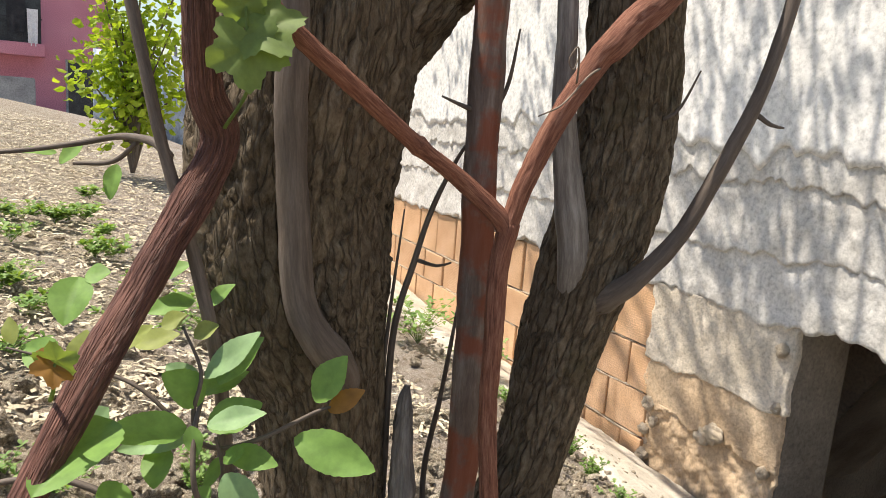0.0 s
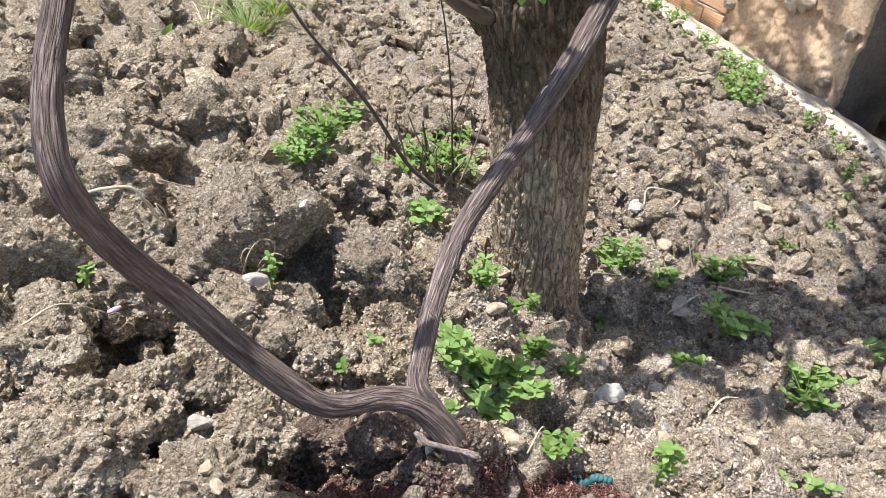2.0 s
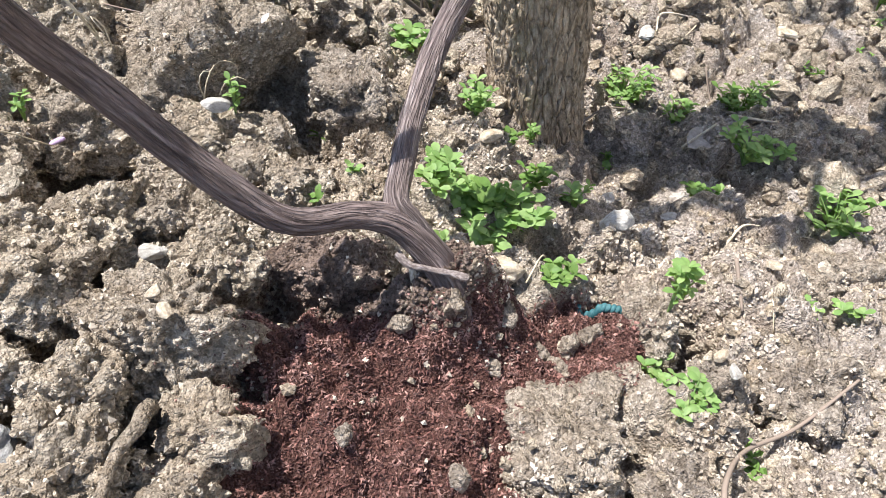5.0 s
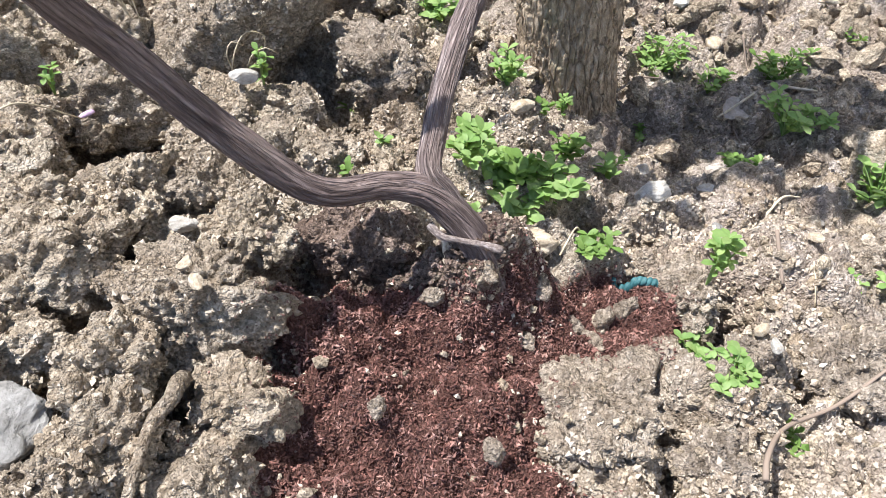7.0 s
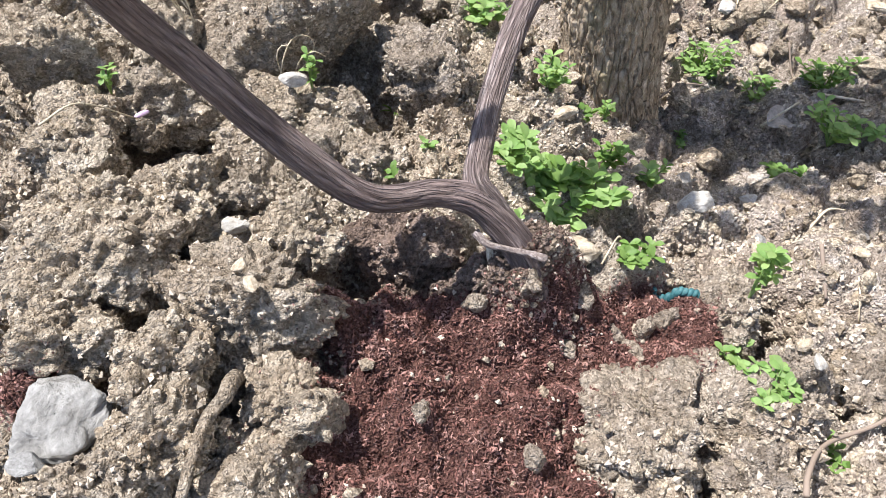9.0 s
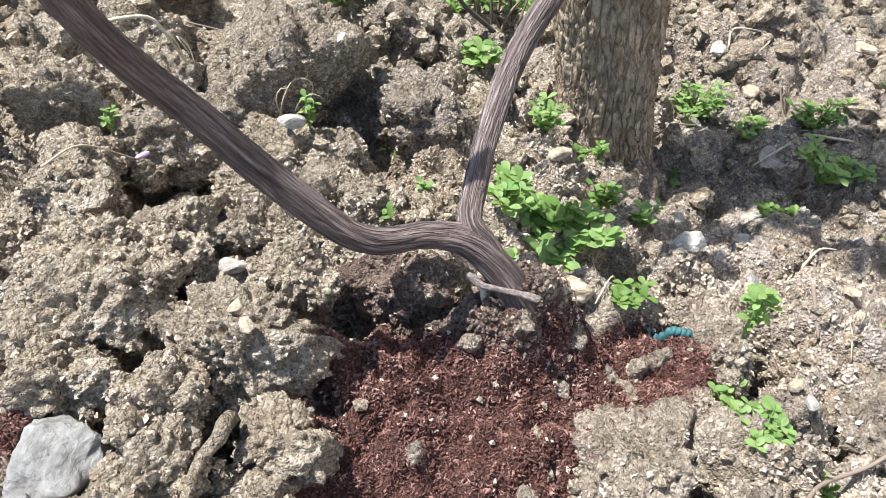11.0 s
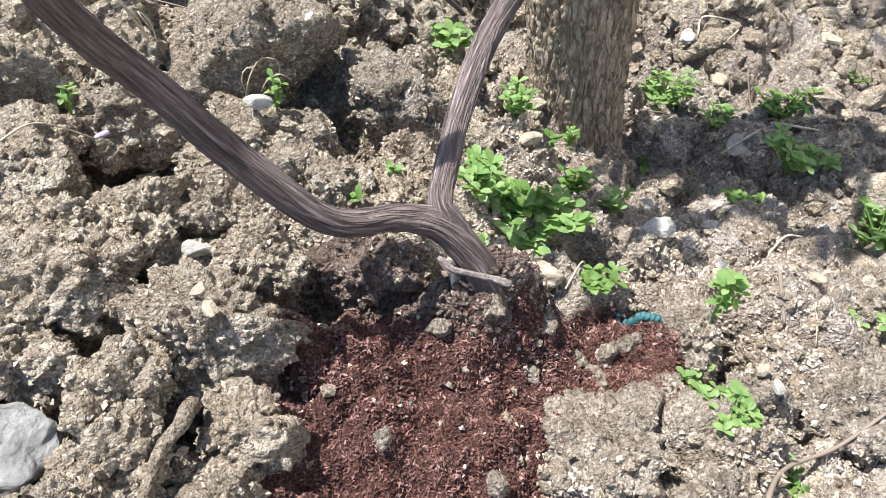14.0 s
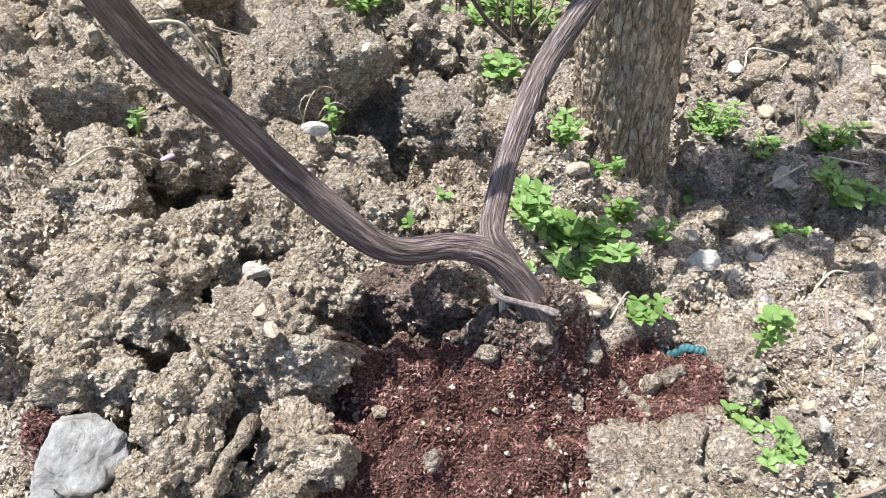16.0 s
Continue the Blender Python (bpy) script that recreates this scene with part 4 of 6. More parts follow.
# ---- bark ----
def plated(depth, plates, seed):
    """Bark of upright flaky plates, each with its own height and tilt, split by narrow fissures."""
    def f(s, ang, place, r):
        wob = 0.20 * fbm2(s * 28, ang * 3, 3, seed + 8)
        u = (ang + wob) / 6.2832 * plates
        w = s * 19 + 0.9 * fbm2(ang * 4, s * 12, 3, seed + 2)
        f1, f2, rnd, ox, oy = cells2(u, w, seed)
        g1, g2, rnd2, px, py = cells2(u * 2.1 + 7, w * 2.3, seed + 4)
        plate = smooth(0.01, 0.13, f2 - f1 + 0.10 * fbm2(u * 5, w * 5, 2, seed + 1))
        flake = smooth(0.0, 0.22, g2 - g1) * (0.5 + rnd2)
        fibre = fbm3(np.cos(ang) * plates * 0.9, np.sin(ang) * plates * 0.9, s * 45, 4, seed + 9, 0.7)
        big = fbm3(place[..., 0] * 8, place[..., 1] * 8, place[..., 2] * 5, 2, seed + 3)
        return 1 + depth * 0.95 * plate * (0.70 + 0.55 * rnd + 0.5 * (rnd - 0.5) * ox + 0.5 * oy * (rnd2 - 0.3)) + depth * 0.38 * flake + depth * 0.45 * fibre - depth * 0.9 + 0.10 * big
    return f


def stringy(depth, strands, seed, lumps=0.10):
    """Bark of long strands that wind a little."""
    def f(s, ang, place, r):
        a = ang + 2.2 * s + 0.5 * fbm2(s * 25, 0 * s, 2, seed)
        c, d = np.cos(a), np.sin(a)
        strand = 0.30 - np.abs(fbm3(c * strands / 7, d * strands / 7, s * 13, 4, seed, 0.75)) * 1.6
        return 1 + depth * 2 * strand + lumps * fbm3(c * 0.8, d * 0.8, s * 22, 2, seed + 4)
    return f


def plain(depth, seed):
    def f(s, ang, place, r):
        return 1 + depth * 2 * fbm3(place[..., 0] * 60, place[..., 1] * 60, place[..., 2] * 25, 3, seed) + 0.08 * fbm2(s * 30, 0 * s, 2, seed + 2)
    return f


def limb(name, points, parent, material, sides=14, step=0.01, bark=None, label=""):
    v, q, t = tube(points, sides, step, bark)
    me = mesh_mixed(name, local(parent, v), q, t, material, grain=tube.grain)
    return put(name, me, parent, label)


# ---- the tree ----
tree = thing("fruit_tree", (0.345, 0.317, -0.28), "old fruit tree forking low, with dark furrowed bark and young leaves", "tree")
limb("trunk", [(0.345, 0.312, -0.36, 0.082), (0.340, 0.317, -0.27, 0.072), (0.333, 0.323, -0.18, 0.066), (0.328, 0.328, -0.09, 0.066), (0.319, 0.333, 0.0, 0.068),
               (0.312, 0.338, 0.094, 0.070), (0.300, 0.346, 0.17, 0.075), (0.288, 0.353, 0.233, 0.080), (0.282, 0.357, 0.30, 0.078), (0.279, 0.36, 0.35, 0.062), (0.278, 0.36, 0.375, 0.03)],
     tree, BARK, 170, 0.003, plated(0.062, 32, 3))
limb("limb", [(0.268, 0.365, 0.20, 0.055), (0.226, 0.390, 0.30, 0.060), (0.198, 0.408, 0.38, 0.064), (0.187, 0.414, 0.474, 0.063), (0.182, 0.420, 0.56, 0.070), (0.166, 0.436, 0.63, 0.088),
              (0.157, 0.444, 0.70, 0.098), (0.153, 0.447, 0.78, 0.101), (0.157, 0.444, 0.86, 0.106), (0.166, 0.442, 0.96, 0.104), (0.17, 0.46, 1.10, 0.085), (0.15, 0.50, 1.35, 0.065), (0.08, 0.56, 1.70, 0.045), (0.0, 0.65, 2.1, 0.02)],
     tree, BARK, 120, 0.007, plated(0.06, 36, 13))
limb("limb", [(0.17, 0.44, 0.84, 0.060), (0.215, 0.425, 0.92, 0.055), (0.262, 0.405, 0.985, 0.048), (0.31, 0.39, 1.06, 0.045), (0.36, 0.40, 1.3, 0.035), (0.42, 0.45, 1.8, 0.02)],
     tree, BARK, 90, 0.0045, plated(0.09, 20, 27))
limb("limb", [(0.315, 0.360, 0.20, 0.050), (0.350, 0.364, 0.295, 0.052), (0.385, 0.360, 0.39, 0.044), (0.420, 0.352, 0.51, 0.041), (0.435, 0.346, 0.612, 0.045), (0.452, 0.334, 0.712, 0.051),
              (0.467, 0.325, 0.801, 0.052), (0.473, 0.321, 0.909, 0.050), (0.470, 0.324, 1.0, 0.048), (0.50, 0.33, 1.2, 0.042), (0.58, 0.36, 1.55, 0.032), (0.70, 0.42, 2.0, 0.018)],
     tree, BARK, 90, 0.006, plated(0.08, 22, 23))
limb("shoot", [(0.303, 0.343, 0.31, 0.020), (0.308, 0.340, 0.347, 0.0185), (0.312, 0.337, 0.437, 0.0184), (0.315, 0.336, 0.522, 0.018), (0.312, 0.337, 0.698, 0.0175), (0.308, 0.340, 0.813, 0.0168),
               (0.307, 0.341, 0.921, 0.017), (0.303, 0.343, 1.05, 0.016), (0.29, 0.38, 1.5, 0.012), (0.28, 0.42, 1.9, 0.006)], tree, RED_PATCH_BARK, 40, 0.006, plain(0.06, 5), "smooth grey shoot with rust-red patches")
limb("shoot", [(0.178, 0.350, 0.60, 0.020), (0.164, 0.334, 0.630, 0.019), (0.144, 0.329, 0.655, 0.0165), (0.128, 0.333, 0.690, 0.0150), (0.121, 0.337, 0.757, 0.0142), (0.115, 0.340, 0.854, 0.0141),
               (0.112, 0.343, 0.97, 0.0138), (0.08, 0.36, 1.3, 0.011), (0.02, 0.40, 1.7, 0.006)], tree, SHOOT_BARK, 36, 0.006, plain(0.05, 7))
limb("shoot", [(0.215, 0.335, 0.215, 0.011), (0.192, 0.329, 0.222, 0.0095), (0.149, 0.320, 0.251, 0.0083), (0.113, 0.318, 0.320, 0.0077), (0.087, 0.311, 0.409, 0.0073), (0.064, 0.301, 0.521, 0.0069),
               (0.052, 0.297, 0.640, 0.0057), (0.031, 0.310, 0.743, 0.0051), (0.009, 0.324, 0.826, 0.0048), (-0.012, 0.337, 0.929, 0.0046), (-0.06, 0.36, 1.15, 0.003)], tree, SHOOT_BARK, 20, 0.006, plain(0.05, 8))
limb("shoot", [(0.450, 0.310, 0.68, 0.020), (0.447, 0.290, 0.688, 0.0145), (0.458, 0.262, 0.714, 0.0105), (0.487, 0.242, 0.761, 0.0089), (0.512, 0.227, 0.826, 0.0080), (0.535, 0.213, 0.899, 0.0072),
               (0.547, 0.205, 0.963, 0.0067), (0.56, 0.20, 1.05, 0.006), (0.60, 0.18, 1.3, 0.003)], tree, SHOOT_BARK, 20, 0.006, plain(0.05, 9), "slender bare grey shoot")
limb("shoot", [(0.418, 0.318, 0.68, 0.012), (0.410, 0.309, 0.735, 0.0165), (0.399, 0.314, 0.800, 0.0150), (0.388, 0.320, 0.874, 0.0123), (0.385, 0.325, 0.951, 0.0106), (0.380, 0.331, 1.05, 0.0095), (0.36, 0.34, 1.3, 0.006)],
     tree, GREY_BARK, 28, 0.006, plain(0.10, 10))
limb("dead_stump", [(0.257, 0.345, 0.335, 0.017), (0.258, 0.352, 0.38, 0.0150), (0.259, 0.358, 0.435, 0.0142), (0.258, 0.366, 0.516, 0.0115), (0.259, 0.370, 0.56, 0.008), (0.2605, 0.370, 0.580, 0.003)],
     tree, GREY_BARK, 40, 0.004, stringy(0.24, 16, 31, 0.3), "grey splintered dead stump in the fork")
limb("cut_stub", [(0.268, 0.318, 0.33, 0.018), (0.262, 0.321, 0.365, 0.0150), (0.257, 0.324, 0.391, 0.0130), (0.259, 0.331, 0.420, 0.008), (0.260, 0.333, 0.430, 0.003)], tree, BARK, 30, 0.005, stringy(0.14, 12, 33), "black rotten stub")
for pts in ([(0.249, 0.388, 0.40, 0.0034), (0.249, 0.388, 0.478, 0.0033), (0.248, 0.388, 0.627, 0.0036), (0.263, 0.379, 0.714, 0.0032), (0.275, 0.372, 0.768, 0.0029), (0.291, 0.362, 0.815, 0.0023), (0.299, 0.345, 0.845, 0.0012)],
            [(0.238, 0.394, 0.44, 0.0026), (0.238, 0.394, 0.523, 0.0025), (0.244, 0.391, 0.651, 0.0021), (0.251, 0.387, 0.765, 0.0008)],
            [(0.297, 0.382, 0.34, 0.0037), (0.303, 0.395, 0.41, 0.0035), (0.310, 0.409, 0.466, 0.0033), (0.320, 0.403, 0.549, 0.0029), (0.332, 0.40, 0.66, 0.0018)],
            [(0.263, 0.379, 0.714, 0.0024), (0.285, 0.372, 0.708, 0.0018), (0.300, 0.368, 0.712, 0.001)],
            [(0.310, 0.338, 0.865, 0.0030), (0.285, 0.340, 0.872, 0.0022), (0.262, 0.345, 0.880, 0.0010)],
            [(0.318, 0.338, 0.868, 0.0024), (0.330, 0.336, 0.90, 0.0020), (0.336, 0.334, 0.95, 0.0010)],
            [(0.535, 0.213, 0.888, 0.0030), (0.550, 0.205, 0.878, 0.0020), (0.562, 0.199, 0.876, 0.0010)],
            [(0.474, 0.270, 0.875, 0.0022), (0.486, 0.262, 0.888, 0.0016), (0.50, 0.255, 0.925, 0.0008)],
            [(0.062, 0.268, 0.492, 0.0042), (0.021, 0.300, 0.504, 0.0036), (-0.019, 0.333, 0.521, 0.0033), (-0.069, 0.364, 0.535, 0.0030), (-0.136, 0.388, 0.526, 0.0025), (-0.24, 0.41, 0.51, 0.001)],
            [(0.014, 0.320, 0.815, 0.0042), (0.006, 0.36, 0.823, 0.0036), (-0.013, 0.42, 0.822, 0.0030), (-0.049, 0.441, 0.812, 0.0025), (-0.106, 0.459, 0.801, 0.0020), (-0.16, 0.47, 0.80, 0.001)],
            [(0.000, 0.40, 0.820, 0.0024), (-0.019, 0.418, 0.800, 0.0022), (-0.050, 0.429, 0.796, 0.0014)],
            [(0.064, 0.300, 0.515, 0.0032), (0.040, 0.250, 0.545, 0.0026), (0.022, 0.225, 0.580, 0.0022), (0.024, 0.245, 0.615, 0.0020), (0.036, 0.276, 0.634, 0.0016)],
            [(0.026, 0.252, 0.606, 0.0022), (0.045, 0.252, 0.597, 0.0020), (0.076, 0.246, 0.604, 0.0019), (0.117, 0.242, 0.622, 0.0016), (0.128, 0.239, 0.626, 0.001)],
            [(0.215, 0.255, 0.255, 0.0030), (0.180, 0.211, 0.283, 0.0022), (0.151, 0.224, 0.326, 0.0018), (0.143, 0.238, 0.352, 0.0013)],
            [(0.220, 0.255, 0.258, 0.0030), (0.183, 0.209, 0.284, 0.0022), (0.203, 0.212, 0.335, 0.0018), (0.222, 0.225, 0.397, 0.0013)],
            [(0.030, 0.262, 0.60, 0.0022), (0.026, 0.262, 0.625, 0.0019), (0.032, 0.266, 0.655, 0.0016), (0.022, 0.29, 0.685, 0.0010)],
            [(0.020, 0.268, 0.61, 0.0019), (-0.012, 0.29, 0.640, 0.0016), (-0.050, 0.316, 0.650, 0.0014), (-0.10, 0.345, 0.660, 0.0009)],
            [(0.045, 0.262, 0.54, 0.0020), (0.046, 0.246, 0.580, 0.0018), (0.040, 0.245, 0.610, 0.0014)],
            [(-0.010, 0.325, 0.53, 0.0018), (-0.03, 0.318, 0.55, 0.0012)],
            [(-0.215, 0.30, 0.475, 0.0018), (-0.165, 0.303, 0.472, 0.0016), (-0.13, 0.298, 0.480, 0.0010)],
            [(0.040, 0.287, 0.40, 0.0026), (0.050, 0.29, 0.392, 0.0024), (0.018, 0.287, 0.379, 0.0014)]):
    limb("twig", pts, tree, SHOOT_BARK, 8, 0.006, plain(0.04, int(pts[0][0] * 900)))


def leaf_mesh(name, base, tip, width, material, cup=0.18, droop=0.06, face=(-0.45, -0.65, 0.62), toothed=True, n=9, m=5, blunt=0.85):
    """One leaf from its base to its tip, turned towards the light."""
    base, tip = np.array(base), np.array(tip)
    axis = tip - base
    length = np.linalg.norm(axis)
    axis /= length
    nrm = np.array(face) - axis * (np.array(face) @ axis)
    nrm /= np.linalg.norm(nrm)
    side = np.cross(axis, nrm)
    t = np.linspace(0, 1, n)[:, None]
    s = np.linspace(-1, 1, 2 * m - 1)[None]
    prof = np.sin(math.pi * np.clip(t, 0, 1) ** blunt) ** 0.75
    prof = prof + (0.03 * np.sin(t * 55) * (prof > 0.2) if toothed else 0)
    half = width * 0.5 * prof
    p = base + axis * (t * length)[..., None] + side * (s * half)[..., None]
    p = p + nrm * (cup * half * np.abs(s) - droop * length * t ** 2 + 0.02 * length * np.sin(t * 9) * s)[..., None]
    return from_arrays(name, p.reshape(-1, 3), grid_faces(n, 2 * m - 1), material)


# leaves of three young shoots: base, tip, width
SHOOT_A = [(0.099, 0.239, 0.604, 0.152, 0.197, 0.587, 0.033), (0.117, 0.245, 0.629, 0.139, 0.241, 0.668, 0.029), (0.047, 0.279, 0.639, 0.079, 0.275, 0.679, 0.027),
           (0.034, 0.267, 0.631, 0.004, 0.261, 0.659, 0.029), (0.034, 0.249, 0.616, 0.075, 0.248, 0.634, 0.030), (0.032, 0.279, 0.631, 0.073, 0.287, 0.648, 0.025),
           (0.020, 0.253, 0.618, -0.039, 0.231, 0.630, 0.029), (-0.031, 0.244, 0.634, -0.082, 0.192, 0.617, 0.054), (0.004, 0.268, 0.598, -0.006, 0.238, 0.582, 0.024),
           (0.048, 0.248, 0.596, 0.083, 0.225, 0.590, 0.021), (0.029, 0.188, 0.553, 0.030, 0.155, 0.517, 0.027)]
SHOOT_D = [(0.034, 0.264, 0.651, 0.073, 0.255, 0.689, 0.022), (0.032, 0.275, 0.638, 0.01, 0.295, 0.654, 0.022), (0.032, 0.239, 0.623, 0.07, 0.221, 0.638, 0.02),
           (0.021, 0.254, 0.607, -0.028, 0.279, 0.595, 0.017), (-0.032, 0.273, 0.632, -0.085, 0.28, 0.568, 0.034), (0.044, 0.232, 0.586, 0.064, 0.208, 0.556, 0.027)]
SHOOT_E = [(0.048, 0.254, 0.589, 0.033, 0.254, 0.564, 0.013), (0.058, 0.231, 0.605, 0.043, 0.236, 0.593, 0.013), (0.035, 0.234, 0.576, 0.02, 0.235, 0.556, 0.017),
           (0.021, 0.245, 0.622, 0.025, 0.235, 0.602, 0.014), (-0.035, 0.307, 0.555, -0.017, 0.285, 0.528, 0.026), (-0.064, 0.324, 0.653, -0.09, 0.343, 0.662, 0.028)]
SHOOT_F = [(-0.052, 0.314, 0.648, -0.045, 0.322, 0.678, 0.024), (-0.143, 0.364, 0.632, -0.121, 0.356, 0.648, 0.015), (-0.095, 0.346, 0.662, -0.099, 0.356, 0.682, 0.013),
           (-0.026, 0.319, 0.66, 0.002, 0.31, 0.682, 0.017), (-0.01, 0.325, 0.661, 0.022, 0.311, 0.674, 0.02), (0.028, 0.278, 0.68, 0.045, 0.273, 0.691, 0.019),
           (0.008, 0.306, 0.681, 0.026, 0.3, 0.692, 0.017), (-0.155, 0.308, 0.472, -0.141, 0.32, 0.523, 0.024), (-0.133, 0.298, 0.479, -0.15, 0.315, 0.497, 0.019)]
SHOOT_B = [(0.003, 0.351, 0.711, 0.036, 0.339, 0.725, 0.018), (0.039, 0.341, 0.693, 0.000, 0.334, 0.687, 0.023), (0.048, 0.338, 0.686, 0.068, 0.329, 0.709, 0.018),
           (-0.047, 0.394, 0.703, -0.061, 0.364, 0.670, 0.036), (-0.043, 0.394, 0.703, -0.024, 0.384, 0.709, 0.022), (-0.062, 0.460, 0.802, -0.093, 0.460, 0.805, 0.013),
           (-0.060, 0.459, 0.792, -0.039, 0.461, 0.816, 0.017), (-0.013, 0.458, 0.794, -0.021, 0.445, 0.763, 0.018), (0.018, 0.287, 0.379, -0.029, 0.251, 0.371, 0.020),
           (0.023, 0.287, 0.383, 0.043, 0.276, 0.400, 0.015), (0.007, 0.341, 0.485, 0.010, 0.343, 0.498, 0.022), (0.068, 0.269, 0.536, 0.063, 0.243, 0.501, 0.029)]
SHOOT_C = [(0.141, 0.235, 0.338, 0.098, 0.227, 0.330, 0.021), (0.151, 0.224, 0.326, 0.168, 0.203, 0.353, 0.024), (0.205, 0.224, 0.364, 0.162, 0.229, 0.375, 0.023),
           (0.214, 0.219, 0.365, 0.219, 0.169, 0.347, 0.036), (0.175, 0.210, 0.301, 0.171, 0.202, 0.329, 0.023), (0.160, 0.215, 0.294, 0.134, 0.199, 0.286, 0.022),
           (0.177, 0.204, 0.292, 0.163, 0.182, 0.283, 0.014), (0.187, 0.201, 0.297, 0.182, 0.172, 0.287, 0.017), (0.188, 0.202, 0.299, 0.192, 0.181, 0.312, 0.013),
           (0.154, 0.227, 0.311, 0.139, 0.208, 0.307, 0.014), (0.190, 0.211, 0.318, 0.188, 0.210, 0.340, 0.016)]
BRONZE = [(0.126, 0.239, 0.623, 0.151, 0.226, 0.643, 0.018), (0.143, 0.239, 0.350, 0.130, 0.242, 0.371, 0.018), (0.146, 0.242, 0.360, 0.152, 0.237, 0.384, 0.018),
          (0.225, 0.226, 0.398, 0.244, 0.193, 0.411, 0.018), (0.222, 0.226, 0.396, 0.208, 0.218, 0.415, 0.017), (0.038, 0.293, 0.498, 0.033, 0.280, 0.477, 0.017)]
for rows_, material, label in ((SHOOT_A, LEAF, ""), (SHOOT_D, GLAUCOUS, "pale blue-green young leaf"), (SHOOT_E, LEAF, ""), (SHOOT_F, YOUNG_LEAF, "soft yellow-green young leaf"), (SHOOT_B, LEAF, ""), (SHOOT_C, LEAF, ""), (BRONZE, RED_LEAF, "young orange-bronze leaf")):
    for k, (ax, ay, az, bx, by, bz, w) in enumerate(rows_):
        o = tree.location
        me = leaf_mesh("leaf", (ax - o.x, ay - o.y, az - o.z), (bx - o.x, by - o.y, bz - o.z), w * 1.0, material, 0.15 + 0.05 * (k % 4), 0.05 + 0.03 * (k % 3),
                       (-0.35 + 0.1 * (k % 5) - 0.2, -0.6 + 0.12 * (k % 3), 0.65), n=21, m=5)
        put("leaf", me, tree, label)


# ---- the old vine ----
vine = thing("grape_vine", (0.03, -0.04, -0.08), "old grape vine with dark stringy bark, forking at the ground", "vine")
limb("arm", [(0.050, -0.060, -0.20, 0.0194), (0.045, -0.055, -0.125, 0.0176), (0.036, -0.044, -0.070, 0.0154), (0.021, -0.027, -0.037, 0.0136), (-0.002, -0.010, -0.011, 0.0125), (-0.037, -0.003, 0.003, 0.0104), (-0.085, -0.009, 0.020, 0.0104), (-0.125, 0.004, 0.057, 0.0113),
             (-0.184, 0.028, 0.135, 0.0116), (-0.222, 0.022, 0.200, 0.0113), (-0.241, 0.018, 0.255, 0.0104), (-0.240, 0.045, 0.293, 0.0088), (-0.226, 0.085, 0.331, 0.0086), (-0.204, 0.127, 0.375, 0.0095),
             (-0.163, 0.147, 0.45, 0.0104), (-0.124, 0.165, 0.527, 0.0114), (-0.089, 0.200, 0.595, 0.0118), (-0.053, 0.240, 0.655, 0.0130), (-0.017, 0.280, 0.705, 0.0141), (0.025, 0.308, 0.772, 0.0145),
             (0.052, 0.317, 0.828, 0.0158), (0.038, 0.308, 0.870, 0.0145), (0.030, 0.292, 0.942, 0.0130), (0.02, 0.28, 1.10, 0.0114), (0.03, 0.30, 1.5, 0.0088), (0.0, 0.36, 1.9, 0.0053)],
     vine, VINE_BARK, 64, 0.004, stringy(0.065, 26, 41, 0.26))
limb("arm", [(0.030, -0.035, -0.060, 0.0120), (0.010, -0.012, -0.016, 0.0115), (0.003, 0.003, -0.002, 0.0106), (0.022, 0.039, 0.004, 0.0100), (0.049, 0.079, 0.025, 0.0103), (0.094, 0.128, 0.061, 0.0106), (0.142, 0.156, 0.103, 0.0112),
             (0.192, 0.178, 0.147, 0.0116), (0.248, 0.204, 0.207, 0.0124), (0.315, 0.243, 0.278, 0.0138), (0.372, 0.262, 0.345, 0.0166), (0.388, 0.267, 0.375, 0.0152), (0.392, 0.268, 0.384, 0.0064)],
     vine, ARM_BARK, 64, 0.003, stringy(0.075, 28, 47, 0.24))
limb("cane", [(0.372, 0.258, 0.352, 0.009), (0.366, 0.258, 0.372, 0.0100), (0.352, 0.264, 0.384, 0.0100), (0.336, 0.270, 0.407, 0.0093), (0.322, 0.279, 0.455, 0.0098), (0.310, 0.286, 0.565, 0.0090), (0.308, 0.287, 0.654, 0.0094),
              (0.307, 0.288, 0.721, 0.0097), (0.312, 0.285, 0.768, 0.0104)], vine, CANE_BARK, 30, 0.004, stringy(0.09, 18, 51, 0.10), "peeling red-brown cane")
limb("cane", [(0.312, 0.287, 0.755, 0.0095), (0.303, 0.287, 0.772, 0.0092), (0.265, 0.296, 0.804, 0.0083), (0.222, 0.287, 0.829, 0.0074), (0.212, 0.285, 0.835, 0.0090), (0.200, 0.282, 0.842, 0.0074), (0.129, 0.262, 0.888, 0.0076),
              (0.082, 0.256, 0.921, 0.0078), (0.055, 0.248, 0.945, 0.0073), (-0.02, 0.24, 1.0, 0.006)], vine, CANE_BARK, 26, 0.004, stringy(0.06, 14, 53, 0.06), "red-brown cane")
limb("cane", [(0.310, 0.286, 0.755, 0.0095), (0.315, 0.283, 0.780, 0.0092), (0.322, 0.279, 0.809, 0.0095), (0.344, 0.271, 0.865, 0.0101), (0.376, 0.263, 0.921, 0.0114), (0.387, 0.256, 0.937, 0.0135), (0.407, 0.256, 0.957, 0.0145),
              (0.441, 0.247, 0.993, 0.0150), (0.52, 0.24, 1.1, 0.014)], vine, CANE_BARK, 30, 0.004, stringy(0.09, 18, 55, 0.10), "peeling red-brown cane")
